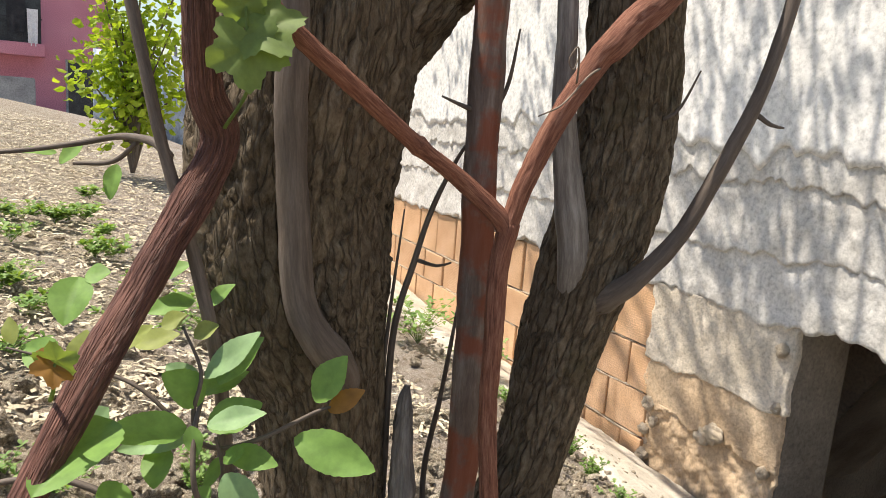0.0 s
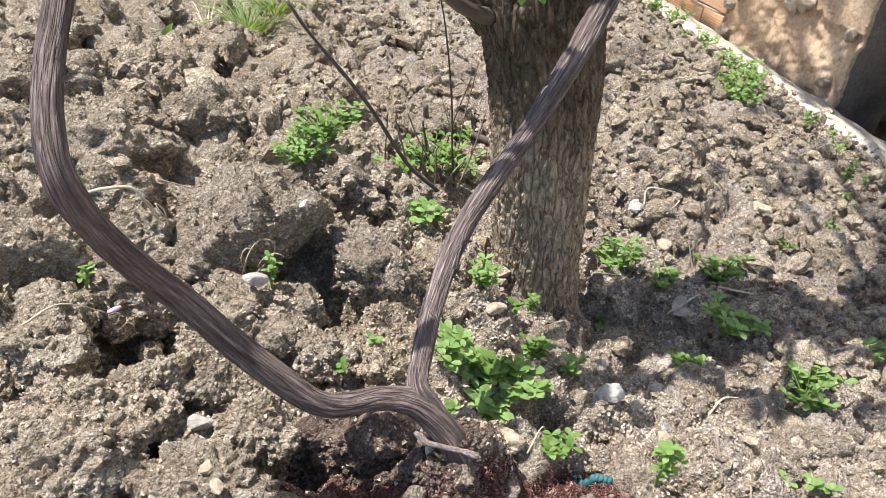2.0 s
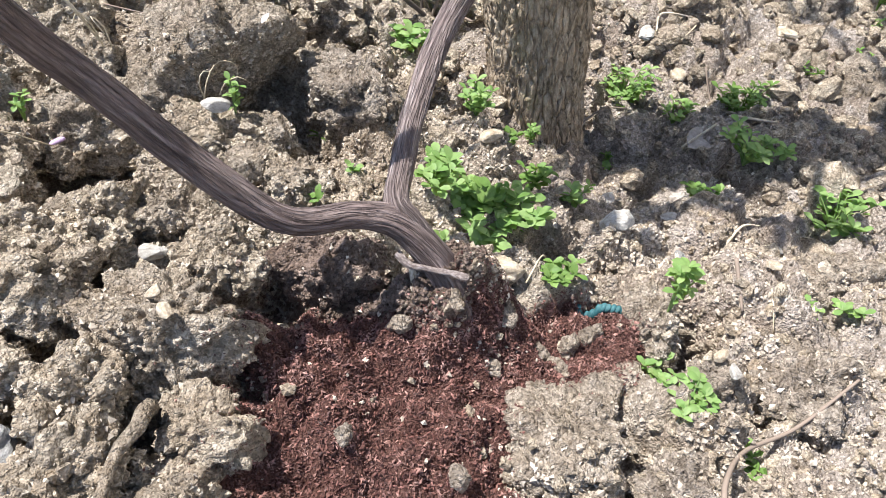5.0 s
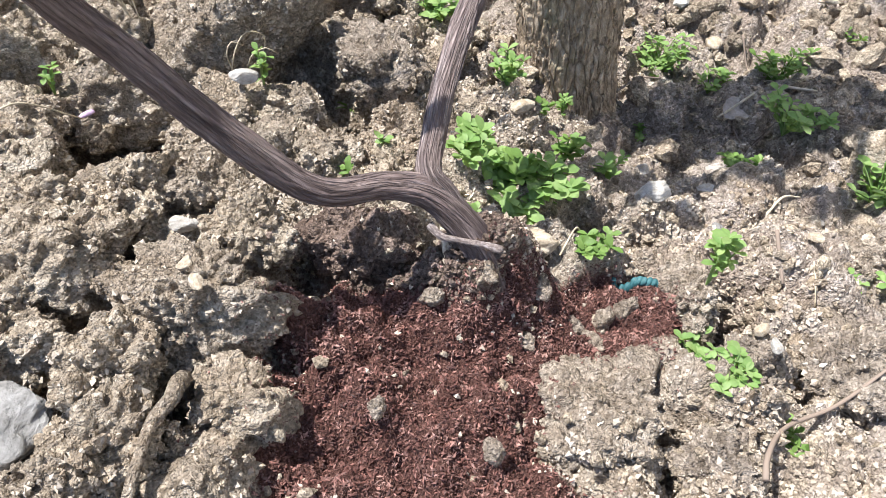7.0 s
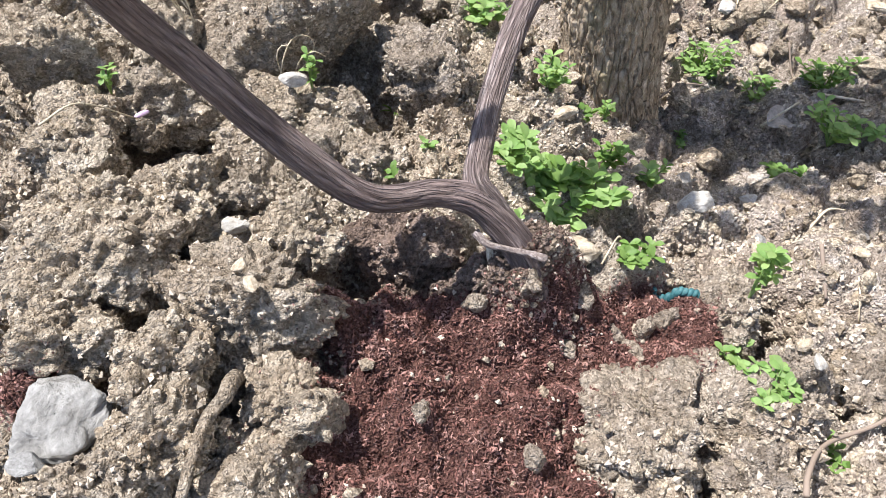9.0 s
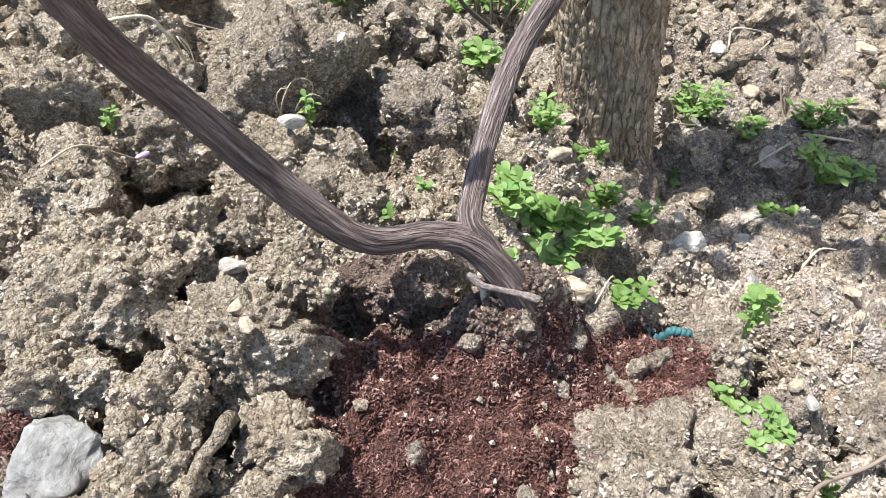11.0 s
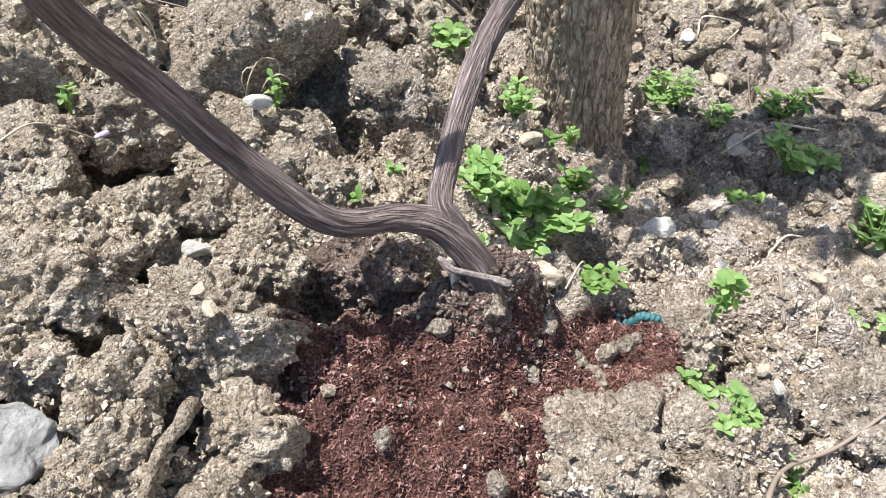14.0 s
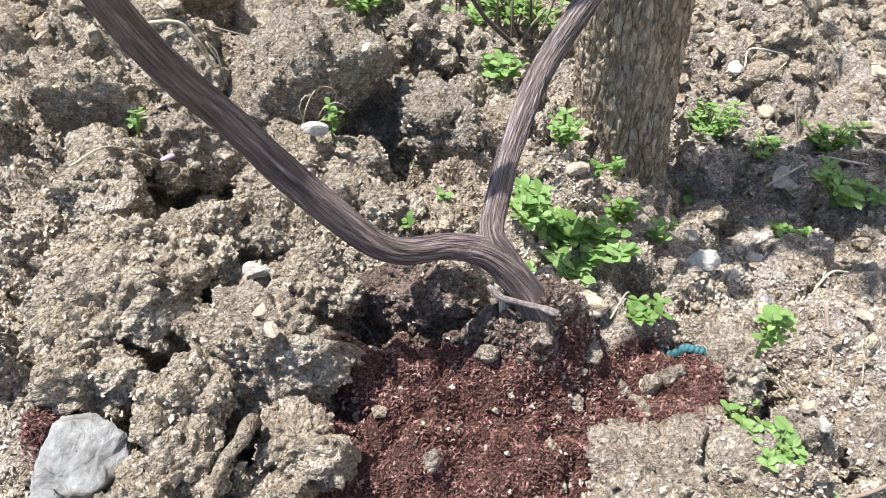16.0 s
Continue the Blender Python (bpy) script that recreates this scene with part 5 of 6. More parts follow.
limb("cut_spur", [(-0.006, -0.022, -0.0330, 0.0036), (0.000, -0.034, -0.0375, 0.0030), (0.010, -0.041, -0.0385, 0.0026), (0.020, -0.0475, -0.0400, 0.0028), (0.028, -0.052, -0.0405, 0.0025), (0.035, -0.057, -0.0420, 0.0035), (0.040, -0.060, -0.0430, 0.0032), (0.0415, -0.061, -0.0433, 0.0016)], vine, PALE_TWIG, 20, 0.0012, stringy(0.20, 10, 57, 0.45), "pale cut spur")
limb("cut_stub", [(0.010, -0.018, -0.060, 0.0035), (0.008, -0.026, -0.066, 0.0040), (0.007, -0.033, -0.070, 0.0036), (0.0065, -0.034, -0.0705, 0.0030)], vine, STRAW_WOOD, 14, 0.0015, plain(0.10, 58), "short stub with a pale fresh cut")
limb("tendril", [(0.385, 0.258, 0.92, 0.0014), (0.36, 0.25, 0.908, 0.0012), (0.34, 0.246, 0.890, 0.0010), (0.325, 0.243, 0.878, 0.0009), (0.300, 0.238, 0.868, 0.0007)], vine, TWIG, 6, 0.005)
limb("tendril", [(0.352, 0.258, 0.90, 0.0010), (0.346, 0.250, 0.915, 0.0009), (0.340, 0.246, 0.930, 0.0008), (0.335, 0.25, 0.918, 0.0008), (0.341, 0.25, 0.911, 0.0007), (0.345, 0.25, 0.922, 0.0006)], vine, TWIG, 6, 0.003)


def lobed_leaf(centre, axis, width, face, material, parent, seed):
    """A vine leaf with five toothed lobes."""
    axis, face = Vector(axis).normalized(), Vector(face).normalized()
    side = axis.cross(face).normalized()
    nrm = side.cross(axis).normalized()
    rows, cols = 8, 48
    v = []
    for i in range(rows):
        for j in range(cols):
            a = -math.pi + 2 * math.pi * j / cols
            r = 0.62 + 0.30 * abs(math.cos(2.5 * a)) ** 1.3 + 0.05 * math.sin(a * 21 + seed)
            r *= 0.55 + 0.45 * smooth(math.pi, math.pi * 0.72, abs(a))
            r *= width * 0.62 * i / (rows - 1)
            p = axis * (r * math.cos(a)) + side * (r * math.sin(a))
            p += nrm * (0.16 * r * abs(math.sin(2.5 * a + 0.4)) - 2.2 * r * r)
            v.append(Vector(centre) + p - parent.location)
    return put("leaf", from_arrays("leaf", [tuple(p) for p in v], grid_faces(rows, cols, True), material), parent, "soft pale green vine leaf")


lobed_leaf((0.052, 0.232, 0.897), (0.05, -0.12, -0.9), 0.052, (-0.35, -0.8, 0.35), GRAPE_LEAF, vine, 1)
lobed_leaf((0.064, 0.232, 0.912), (0.7, -0.2, 0.25), 0.050, (-0.2, -0.75, 0.55), GRAPE_LEAF, vine, 2)
lobed_leaf((0.050, 0.240, 0.925), (-0.3, -0.2, 0.8), 0.034, (-0.3, -0.8, 0.3), GRAPE_LEAF, vine, 3)
lobed_leaf((-0.068, 0.205, 0.690), (-0.6, -0.3, 0.1), 0.026, (-0.2, -0.7, 0.6), RED_LEAF, vine, 4)
lobed_leaf((-0.066, 0.207, 0.694), (-0.1, -0.2, 0.8), 0.026, (-0.3, -0.8, 0.4), GRAPE_LEAF, vine, 5)
limb("leaf_stalk", [(0.052, 0.300, 0.84, 0.0016), (0.060, 0.262, 0.870, 0.0014), (0.053, 0.236, 0.897, 0.0012), (0.052, 0.24, 0.925, 0.001)], vine, GRAPE_LEAF, 6, 0.005)
limb("leaf_stalk", [(-0.07, 0.24, 0.655, 0.0016), (-0.068, 0.215, 0.672, 0.0013), (-0.067, 0.206, 0.692, 0.001)], vine, GRAPE_LEAF, 6, 0.005)


# ---- weeds ----
def weed(x, y, radius, height, count, leaf, seed, material=WEED_LEAF, label="small bright green weed growing in dry earth", broad=0.55, stems=5):
    """A low weed: stems from one root, each with whorls of spoon-shaped leaves."""
    rng = np.random.RandomState(seed)
    z = surface_at(x, y)
    ob = thing("weed", (x, y, z - 0.004), label, "weed", "weeds")
    sv, sq, n0 = [], [], 0
    lv, lf, m0 = [], [], 0
    n, m = 6, 2
    faces = grid_faces(n, 2 * m - 1)
    for k in range(stems):
        a = rng.uniform(0, 6.28)
        out = radius * math.sqrt(rng.rand()) * 0.9
        top = np.array([out * math.cos(a), out * math.sin(a), height * rng.uniform(0.55, 1.0)])
        pts = [(0, 0, 0, 0.0013), (*(top * (0.4, 0.4, 0.55)), 0.0011), (*top, 0.0007)]
        v, q, t = tube(pts, 5, 0.012, None, False)
        sv.append(v)
        sq.append(q + n0)
        n0 += len(v)
        per = max(3, count // stems)
        for i in range(per):
            up = rng.uniform(0.35, 1.0) if i < per * 0.6 else 1.0
            root = top * (up ** 0.9, up ** 0.9, up)
            b = a * 0 + i * 2.4 + rng.uniform(-0.4, 0.4)
            lift = rng.uniform(-0.05, 1.0)
            d = np.array([math.cos(b) * math.cos(lift), math.sin(b) * math.cos(lift), math.sin(lift)])
            length = leaf * rng.uniform(0.6, 1.15)
            side = np.array([-math.sin(b), math.cos(b), rng.uniform(-0.3, 0.3)])
            side /= np.linalg.norm(side)
            nrm = np.cross(d, side)
            if nrm[2] < 0:
                nrm = -nrm
            tt = np.linspace(0, 1, n)[:, None]
            ss = np.linspace(-1, 1, 2 * m - 1)[None]
            half = length * broad * 0.5 * (0.10 + np.sin(math.pi * np.minimum(tt, 0.995) ** 1.55) ** 0.6 * 0.92)
            half = half * np.where(tt > 0.97, 0.35, 1)
            p = root + d * (tt * length)[..., None] + side * (ss * half)[..., None] + nrm * (0.25 * half * np.abs(ss) - 0.22 * length * tt ** 2)[..., None]
            lv.append(p.reshape(-1, 3))
            lf.append(faces + m0)
            m0 += n * (2 * m - 1)
    put("stem", from_arrays("stem", np.vstack(sv), np.vstack(sq), material), ob, kind="stuff")
    put("foliage", from_arrays("foliage", np.vstack(lv), np.vstack(lf), material), ob, kind="stuff")
    return ob


# the rosettes by the vine and the weeds round the trunk: x, y, radius, height, leaves, leaf length
WEEDS = [(0.087, 0.110, 0.024, 0.036, 90, 0.0135), (0.126, 0.133, 0.026, 0.036, 90, 0.0135), (0.132, 0.103, 0.026, 0.032, 80, 0.0140), (0.126, 0.056, 0.022, 0.024, 56, 0.0150), (0.171, 0.070, 0.026, 0.030, 60, 0.0160),
         (0.215, 0.124, 0.018, 0.036, 40, 0.0130), (0.075, 0.069, 0.010, 0.012, 18, 0.0090), (0.261, 0.098, 0.016, 0.026, 36, 0.0110), (0.150, 0.090, 0.020, 0.028, 50, 0.0145),
         (0.195, 0.232, 0.018, 0.044, 60, 0.0110), (0.284, 0.241, 0.010, 0.032, 24, 0.0090), (0.242, 0.218, 0.012, 0.018, 24, 0.0100), (0.462, 0.286, 0.020, 0.016, 40, 0.0090)]
WEEDS_2 = [(0.528, 0.366, 0.040, 0.070, 170, 0.0110), (0.677, 0.262, 0.042, 0.055, 110, 0.0120), (0.587, 0.305, 0.026, 0.036, 50, 0.0110), (0.543, 0.118, 0.034, 0.055, 90, 0.0130), (0.459, 0.092, 0.026, 0.030, 60, 0.0120),
           (0.570, -0.018, 0.038, 0.055, 100, 0.0140), (0.585, 0.100, 0.016, 0.020, 26, 0.0120), (0.162, -0.023, 0.017, 0.012, 60, 0.0105), (0.200, -0.136, 0.018, 0.018, 30, 0.0110), (0.193, -0.190, 0.022, 0.016, 60, 0.0098),
           (0.238, -0.238, 0.020, 0.016, 46, 0.0095), (0.407, -0.130, 0.010, 0.010, 12, 0.0090), (0.453, -0.147, 0.014, 0.018, 18, 0.0100), (-0.036, 0.128, 0.010, 0.010, 14, 0.0090), (-0.276, 0.308, 0.010, 0.030, 14, 0.0090)]
WEEDS_BACK = [(0.030, 0.540, 0.044, 0.055, 190, 0.0105), (0.068, 0.550, 0.040, 0.050, 150, 0.0105), (0.148, 0.690, 0.030, 0.045, 90, 0.0105), (0.176, 0.530, 0.036, 0.040, 90, 0.0110), (0.240, 0.530, 0.040, 0.050, 110, 0.0120),
              (0.290, 0.535, 0.036, 0.045, 90, 0.0120), (0.181, 0.402, 0.026, 0.040, 70, 0.0140), (0.351, 0.641, 0.026, 0.035, 60, 0.0110), (-0.076, 0.275, 0.010, 0.045, 24, 0.0090), (0.018, 0.160, 0.008, 0.012, 8, 0.0090)]
WEEDS_3 = [(0.226, 1.401, 0.040, 0.09, 90, 0.016), (-0.071, 1.424, 0.080, 0.05, 120, 0.018), (-0.17, 1.50, 0.06, 0.06, 60, 0.018), (1.338, 0.949, 0.060, 0.07, 140, 0.016), (1.42, 1.02, 0.04, 0.05, 60, 0.015), (1.553, 1.364, 0.060, 0.06, 90, 0.016),
           (1.655, 1.737, 0.060, 0.07, 90, 0.016), (0.783, 0.032, 0.025, 0.03, 30, 0.015), (1.345, 0.510, 0.014, 0.02, 16, 0.010), (1.051, 0.347, 0.016, 0.02, 20, 0.010),
           (1.363, 0.691, 0.014, 0.02, 14, 0.010), (1.210, 0.458, 0.014, 0.02, 14, 0.010), (0.84, 0.30, 0.02, 0.02, 24, 0.012)]
WEEDS_5 = [(1.50, 1.15, 0.055, 0.07, 100, 0.016), (1.60, 1.55, 0.055, 0.07, 100, 0.016), (1.46, 1.05, 0.05, 0.06, 80, 0.015), (1.35, 0.62, 0.03, 0.06, 40, 0.012), (1.25, 0.50, 0.03, 0.06, 30, 0.012), (1.42, 0.78, 0.03, 0.05, 34, 0.012),
           (1.30, 0.90, 0.05, 0.06, 90, 0.015), (1.68, 1.95, 0.06, 0.08, 90, 0.018)]
WEEDS_4 = [(-0.195, 3.035, 0.16, 0.06, 120, 0.03), (-0.154, 4.266, 0.25, 0.06, 130, 0.035), (-0.183, 2.186, 0.10, 0.06, 90, 0.025), (1.50, 2.778, 0.16, 0.22, 170, 0.035), (1.75, 2.6, 0.14, 0.18, 140, 0.03), (0.475, 2.544, 0.20, 0.07, 140, 0.028),
           (0.35, 2.9, 0.25, 0.06, 120, 0.03), (0.238, 1.479, 0.04, 0.08, 70, 0.018), (-0.5, 3.4, 0.2, 0.06, 100, 0.03), (1.62, 2.15, 0.06, 0.08, 80, 0.02)]
for k, (x, y, r, h, c, l) in enumerate(WEEDS + WEEDS_2 + WEEDS_BACK + WEEDS_3 + WEEDS_4 + WEEDS_5):
    low = k < len(WEEDS + WEEDS_2 + WEEDS_BACK)
    weed(x, y, r * 1.2, h, int(c * (1.2 if low else 1.6)), l * 1.12 if low else l, 500 + k, (WEED_LEAF, DARK_WEED)[k % 3 == 2], broad=0.60 if low else 0.55, stems=max(3, c // 6))
tall = weed(0.232, -0.104, 0.013, 0.078, 40, 0.0135, 700, WEED_LEAF, "leafy rosette on a thin bare stalk", stems=3)


def strand(name, points, radius, material, label, category, group=""):
    base = (points[0][0], points[0][1], points[0][2])
    ob_line = [(*p, radius * (1 - 0.5 * i / len(points))) for i, p in enumerate(points)]
    v, q, t = tube(ob_line, 6, 0.006, plain(0.10, int(abs(points[0][0]) * 777)))
    return put(name, mesh_mixed(name, v, q, t, material), None, label, category, group)


def on_ground(pairs, lift=0.003):
    return [(x, y, surface_at(x, y) + lift) for x, y in pairs]


# dry stalks, roots and twigs on the earth
strand("root", [(x, y, float(slope(np.array([x]), np.array([y]))[0]) + up_) for x, y, up_ in ((-0.211, -0.086, 0.004), (-0.215, -0.093, 0.012), (-0.221, -0.104, 0.014), (-0.233, -0.115, 0.016), (-0.246, -0.135, 0.014), (-0.262, -0.165, 0.010), (-0.28, -0.20, 0.0))], 0.0066, CLOD, "pale root caked with earth between clods", "root")
strand("twig", [(x, y, surface_at(x, y) + up_) for x, y, up_ in ((0.160, -0.275, 0.002), (0.177, -0.259, 0.010), (0.224, -0.237, 0.014), (0.288, -0.234, 0.010), (0.36, -0.225, 0.006))], 0.0026, TWIG, "bent grey dry twig lying on the earth", "twig")
strand("flower_stalk", on_ground([(-0.330, 0.215), (-0.295, 0.235), (-0.255, 0.262)], 0.010), 0.0012, STRAW, "dry pale flower stalk", "stalk")
me = lump_mesh("petal", 81, PURPLE, 10, 14, 0.2)
fl = put("fallen_flower", me, None, "small faded lilac flower on the earth", "flower")
fl.matrix_world = pose(-0.250, 0.266, surface_at(-0.250, 0.266) + 0.010, 10, 0, 20) @ Matrix.Diagonal((0.008, 0.003, 0.0022, 1))
for k, pairs in enumerate([[(0.126, -0.022), (0.160, 0.004), (0.191, 0.024)], [(0.426, 0.331), (0.470, 0.334), (0.512, 0.331)], [(0.544, 0.230), (0.588, 0.222)], [(0.557, 0.214), (0.550, 0.170), (0.540, 0.134)],
                           [(0.394, -0.015), (0.430, 0.000), (0.469, 0.006)], [(0.353, -0.063), (0.335, -0.107)], [(0.367, -0.105), (0.360, -0.120), (0.353, -0.137)], [(0.652, 0.335), (0.650, 0.30), (0.644, 0.266)],
                           [(0.639, 0.234), (0.680, 0.195)], [(-0.18, 0.50), (-0.12, 0.46), (-0.16, 0.43)], [(0.62, 0.43), (0.66, 0.47), (0.70, 0.43), (0.64, 0.39)], [(0.30, 0.46), (0.22, 0.55), (0.16, 0.60)], [(0.2, 0.57), (0.27, 0.62), (0.33, 0.55)]]):
    strand("dry_stalk", on_ground(pairs, 0.006 + 0.003 * (k % 3)), 0.0011 + 0.0006 * (k % 3), (STRAW, TWIG)[k % 2], "thin dry stalk lying on the earth", "stalk", "dry stalks")
for k, line in enumerate([[(-0.108, 0.31, -0.091), (-0.094, 0.31, -0.049), (-0.079, 0.31, -0.031), (-0.062, 0.31, -0.039), (-0.067, 0.31, -0.060), (-0.093, 0.30, -0.076)],
                          [(-0.100, 0.312, -0.080), (-0.104, 0.306, -0.050), (-0.097, 0.302, -0.034), (-0.086, 0.305, -0.042)], [(-0.085, 0.308, -0.070), (-0.078, 0.300, -0.052), (-0.064, 0.298, -0.046), (-0.052, 0.302, -0.058)],
                          [(-0.186, 0.345, -0.010), (-0.190, 0.335, 0.020), (-0.199, 0.332, 0.036), (-0.206, 0.335, 0.022)], [(-0.178, 0.345, -0.012), (-0.180, 0.336, 0.016), (-0.188, 0.330, 0.030), (-0.180, 0.325, 0.012)]]):
    strand("dry_tendril", line, 0.0009, STRAW, "curled dry tendril on a clod", "tendril", "dry tendrils")
strand("bare_root", [(-0.262, 0.335, 0.050), (-0.241, 0.330, 0.058), (-0.210, 0.330, 0.055), (-0.199, 0.332, 0.036), (-0.186, 0.345, -0.008)], 0.0022, STRAW, "pale bare root sticking out of the earth", "root")
# dead wood and thin stems by the trunk
strand("dead_branch", [(0.300, 0.690, ground_at(0.300, 0.690) + 0.012), (0.345, 0.690, ground_at(0.345, 0.690) + 0.020), (0.385, 0.675, ground_at(0.385, 0.675) + 0.018), (0.425, 0.650, ground_at(0.425, 0.650) + 0.008)], 0.011, DEAD_WOOD, "dark dead branch lying behind the trunk", "branch")
strand("dead_stub", [(0.290, 0.672, ground_at(0.290, 0.672) - 0.005), (0.289, 0.672, ground_at(0.290, 0.672) + 0.025), (0.286, 0.670, ground_at(0.290, 0.672) + 0.052)], 0.007, DEAD_WOOD, "short dark stub standing in the earth", "stub")
strand("dead_branch", [(0.315, 0.655, ground_at(0.315, 0.655) + 0.008), (0.37, 0.64, ground_at(0.37, 0.64) + 0.012), (0.43, 0.61, ground_at(0.43, 0.61) + 0.006)], 0.005, DEAD_WOOD, "thin dark dead branch on the earth", "branch")
for line, r in (([(0.242, 0.455, -0.150), (0.226, 0.455, -0.110), (0.169, 0.455, -0.048), (0.115, 0.456, 0.042), (0.078, 0.458, 0.096), (0.030, 0.462, 0.160), (0.005, 0.47, 0.20)], 0.0036),
                ([(0.169, 0.455, -0.048), (0.150, 0.448, 0.010), (0.142, 0.446, 0.040)], 0.0016), ([(0.115, 0.456, 0.042), (0.085, 0.450, 0.056), (0.062, 0.448, 0.062)], 0.0014),
                ([(0.275, 0.500, -0.145), (0.262, 0.500, -0.060), (0.254, 0.500, 0.022), (0.236, 0.500, 0.129), (0.218, 0.500, 0.200)], 0.0020),
                ([(0.262, 0.498, -0.150), (0.230, 0.498, -0.085), (0.203, 0.498, -0.036), (0.182, 0.498, 0.014)], 0.0018), ([(0.268, 0.480, -0.125), (0.291, 0.480, -0.050), (0.304, 0.480, 0.010)], 0.0018)):
    strand("dead_twig", line, r, (DEAD_WOOD, TWIG)[r < 0.0019], "thin dead twig arching over the weeds", "twig", "dead twigs")
rng = np.random.RandomState(44)
for k, (x, y, h) in enumerate([(0.275, 0.56, 0.17), (0.295, 0.55, 0.20), (0.235, 0.53, 0.09), (0.215, 0.50, 0.10), (0.225, 0.47, 0.07), (0.245, 0.49, 0.06), (0.16, 0.53, 0.13), (0.32, 0.60, 0.12)]):
    z = ground_at(x, y)
    dx, dy = rng.uniform(-0.04, 0.04), rng.uniform(-0.03, 0.03)
    strand("dead_twig", [(x, y, z - 0.01), (x + dx * 0.3, y + dy * 0.3, z + h * 0.45), (x + dx, y + dy, z + h)], 0.0013 + 0.0014 * (h < 0.1), (DEAD_WOOD, TWIG)[k % 2], "thin dead twig standing among weeds", "twig", "dead twigs")
for k, (x, y, tx, ty, h, w) in enumerate([(-0.120, 0.955, -0.10, 0.93, 0.050, 0.022), (-0.265, 0.470, -0.27, 0.46, 0.020, 0.012)]):
    z = surface_at(x, y)
    put("fallen_leaf", leaf_mesh("fallen_leaf", (x, y, z - 0.003), (tx, ty, z + h), w, DARK_WEED, 0.2, 0.05), None, "single green leaf standing in the soil", "leaf", "fallen leaves")
z = surface_at(-0.021, 0.327)
put("petal", leaf_mesh("petal", (-0.026, 0.325, z + 0.000), (-0.016, 0.326, z + 0.009), 0.0055, PETAL, 0.3, 0.1, toothed=False), None, "small white fallen petal", "petal")
z = surface_at(0.575, 0.225)
put("fallen_leaf", leaf_mesh("fallen_leaf", (0.548, 0.222, z + 0.006), (0.605, 0.232, z + 0.014), 0.040, DRY_LEAF, 0.35, 0.12, (0.1, -0.2, 0.9), n=15, m=6), None, "curled grey dead leaf lying on the earth", "leaf", "fallen leaves")
# a twisted scrap of string
for k in (0, 1):
    t = np.linspace(0, 1, 26)
    line = [(0.178 + 0.038 * s, -0.044 - 0.026 * s + 0.0022 * math.sin(s * 30 + k * 3.14), ground_at(0.178 + 0.038 * s, -0.044 - 0.026 * s) + 0.005 + 0.0022 * math.cos(s * 30 + k * 3.14), 0.0030) for s in t]
    v, q, tr = tube(line, 8, 0.002)
    if k == 0:
        string = thing("string_scrap", line[0][:3], "short twisted scrap of teal string on the mulch", "string")
    put("strand", mesh_mixed("strand", local(string, v), q, tr, TEAL), string)


def grass_tuft(x, y, radius, length, count, seed, material=GRASS, label="tuft of thin green grass"):
    rng = np.random.RandomState(seed)
    vs, fs, n0 = [], [], 0
    z = ground_at(x, y)
    for i in range(count):
        a, r = rng.uniform(0, 6.28), radius * rng.rand() * 0.4
        b = np.array([x + r * math.cos(a), y + r * math.sin(a), z - 0.004])
        d = np.array([math.cos(a), math.sin(a), 0])
        l = length * rng.uniform(0.5, 1.1)
        t = np.linspace(0, 1, 6)[:, None]
        line = b + d * (t * l * rng.uniform(0.4, 0.95)) + np.array([0, 0, 1.0]) * (l * 0.8 * t * (1 - 0.62 * t))
        w = 0.0016 * (1 - t * 0.85)
        s = np.cross(d, (0, 0, 1))
        vs.append(np.stack([line - s * w, line + s * w + (0, 0, 0.0006), ], 1).reshape(-1, 3))
        fs.append(grid_faces(6, 2) + n0)
        n0 += 12
    return put("grass_tuft", from_arrays("grass_tuft", np.vstack(vs), np.vstack(fs), material), None, label, "grass", "grass tufts")


grass_tuft(0.064, 1.132, 0.10, 0.16, 90, 1)
grass_tuft(0.13, 1.16, 0.08, 0.13, 60, 2)
grass_tuft(-0.02, 1.12, 0.06, 0.12, 40, 3, STRAW, "tuft of dry straw-coloured grass")

grass_tuft(0.672, 0.245, 0.05, 0.055, 26, 4, STRAW, "tuft of dry straw-coloured grass")
grass_tuft(0.232, 0.415, 0.03, 0.045, 16, 5, RUST, "tuft of rust-brown dead grass")
grass_tuft(0.022, 0.300, 0.02, 0.016, 14, 6, GRASS, "tiny tuft of thin green grass")

# green weeds among the far straw
rng = np.random.RandomState(77)
for k in range(54):
    x, y = rng.uniform(-1.6, 0.25), 1.5 + 4.5 * rng.rand()
    r = rng.uniform(0.03, 0.10) * (0.7 + 0.2 * y)
    weed(x, y, r, 0.05 + 0.3 * r, int(60 + 500 * r), 0.016 + 0.006 * y, 800 + k, (WEED_LEAF, DARK_WEED, GRASS)[k % 3], "low green weed among dry straw", stems=9)

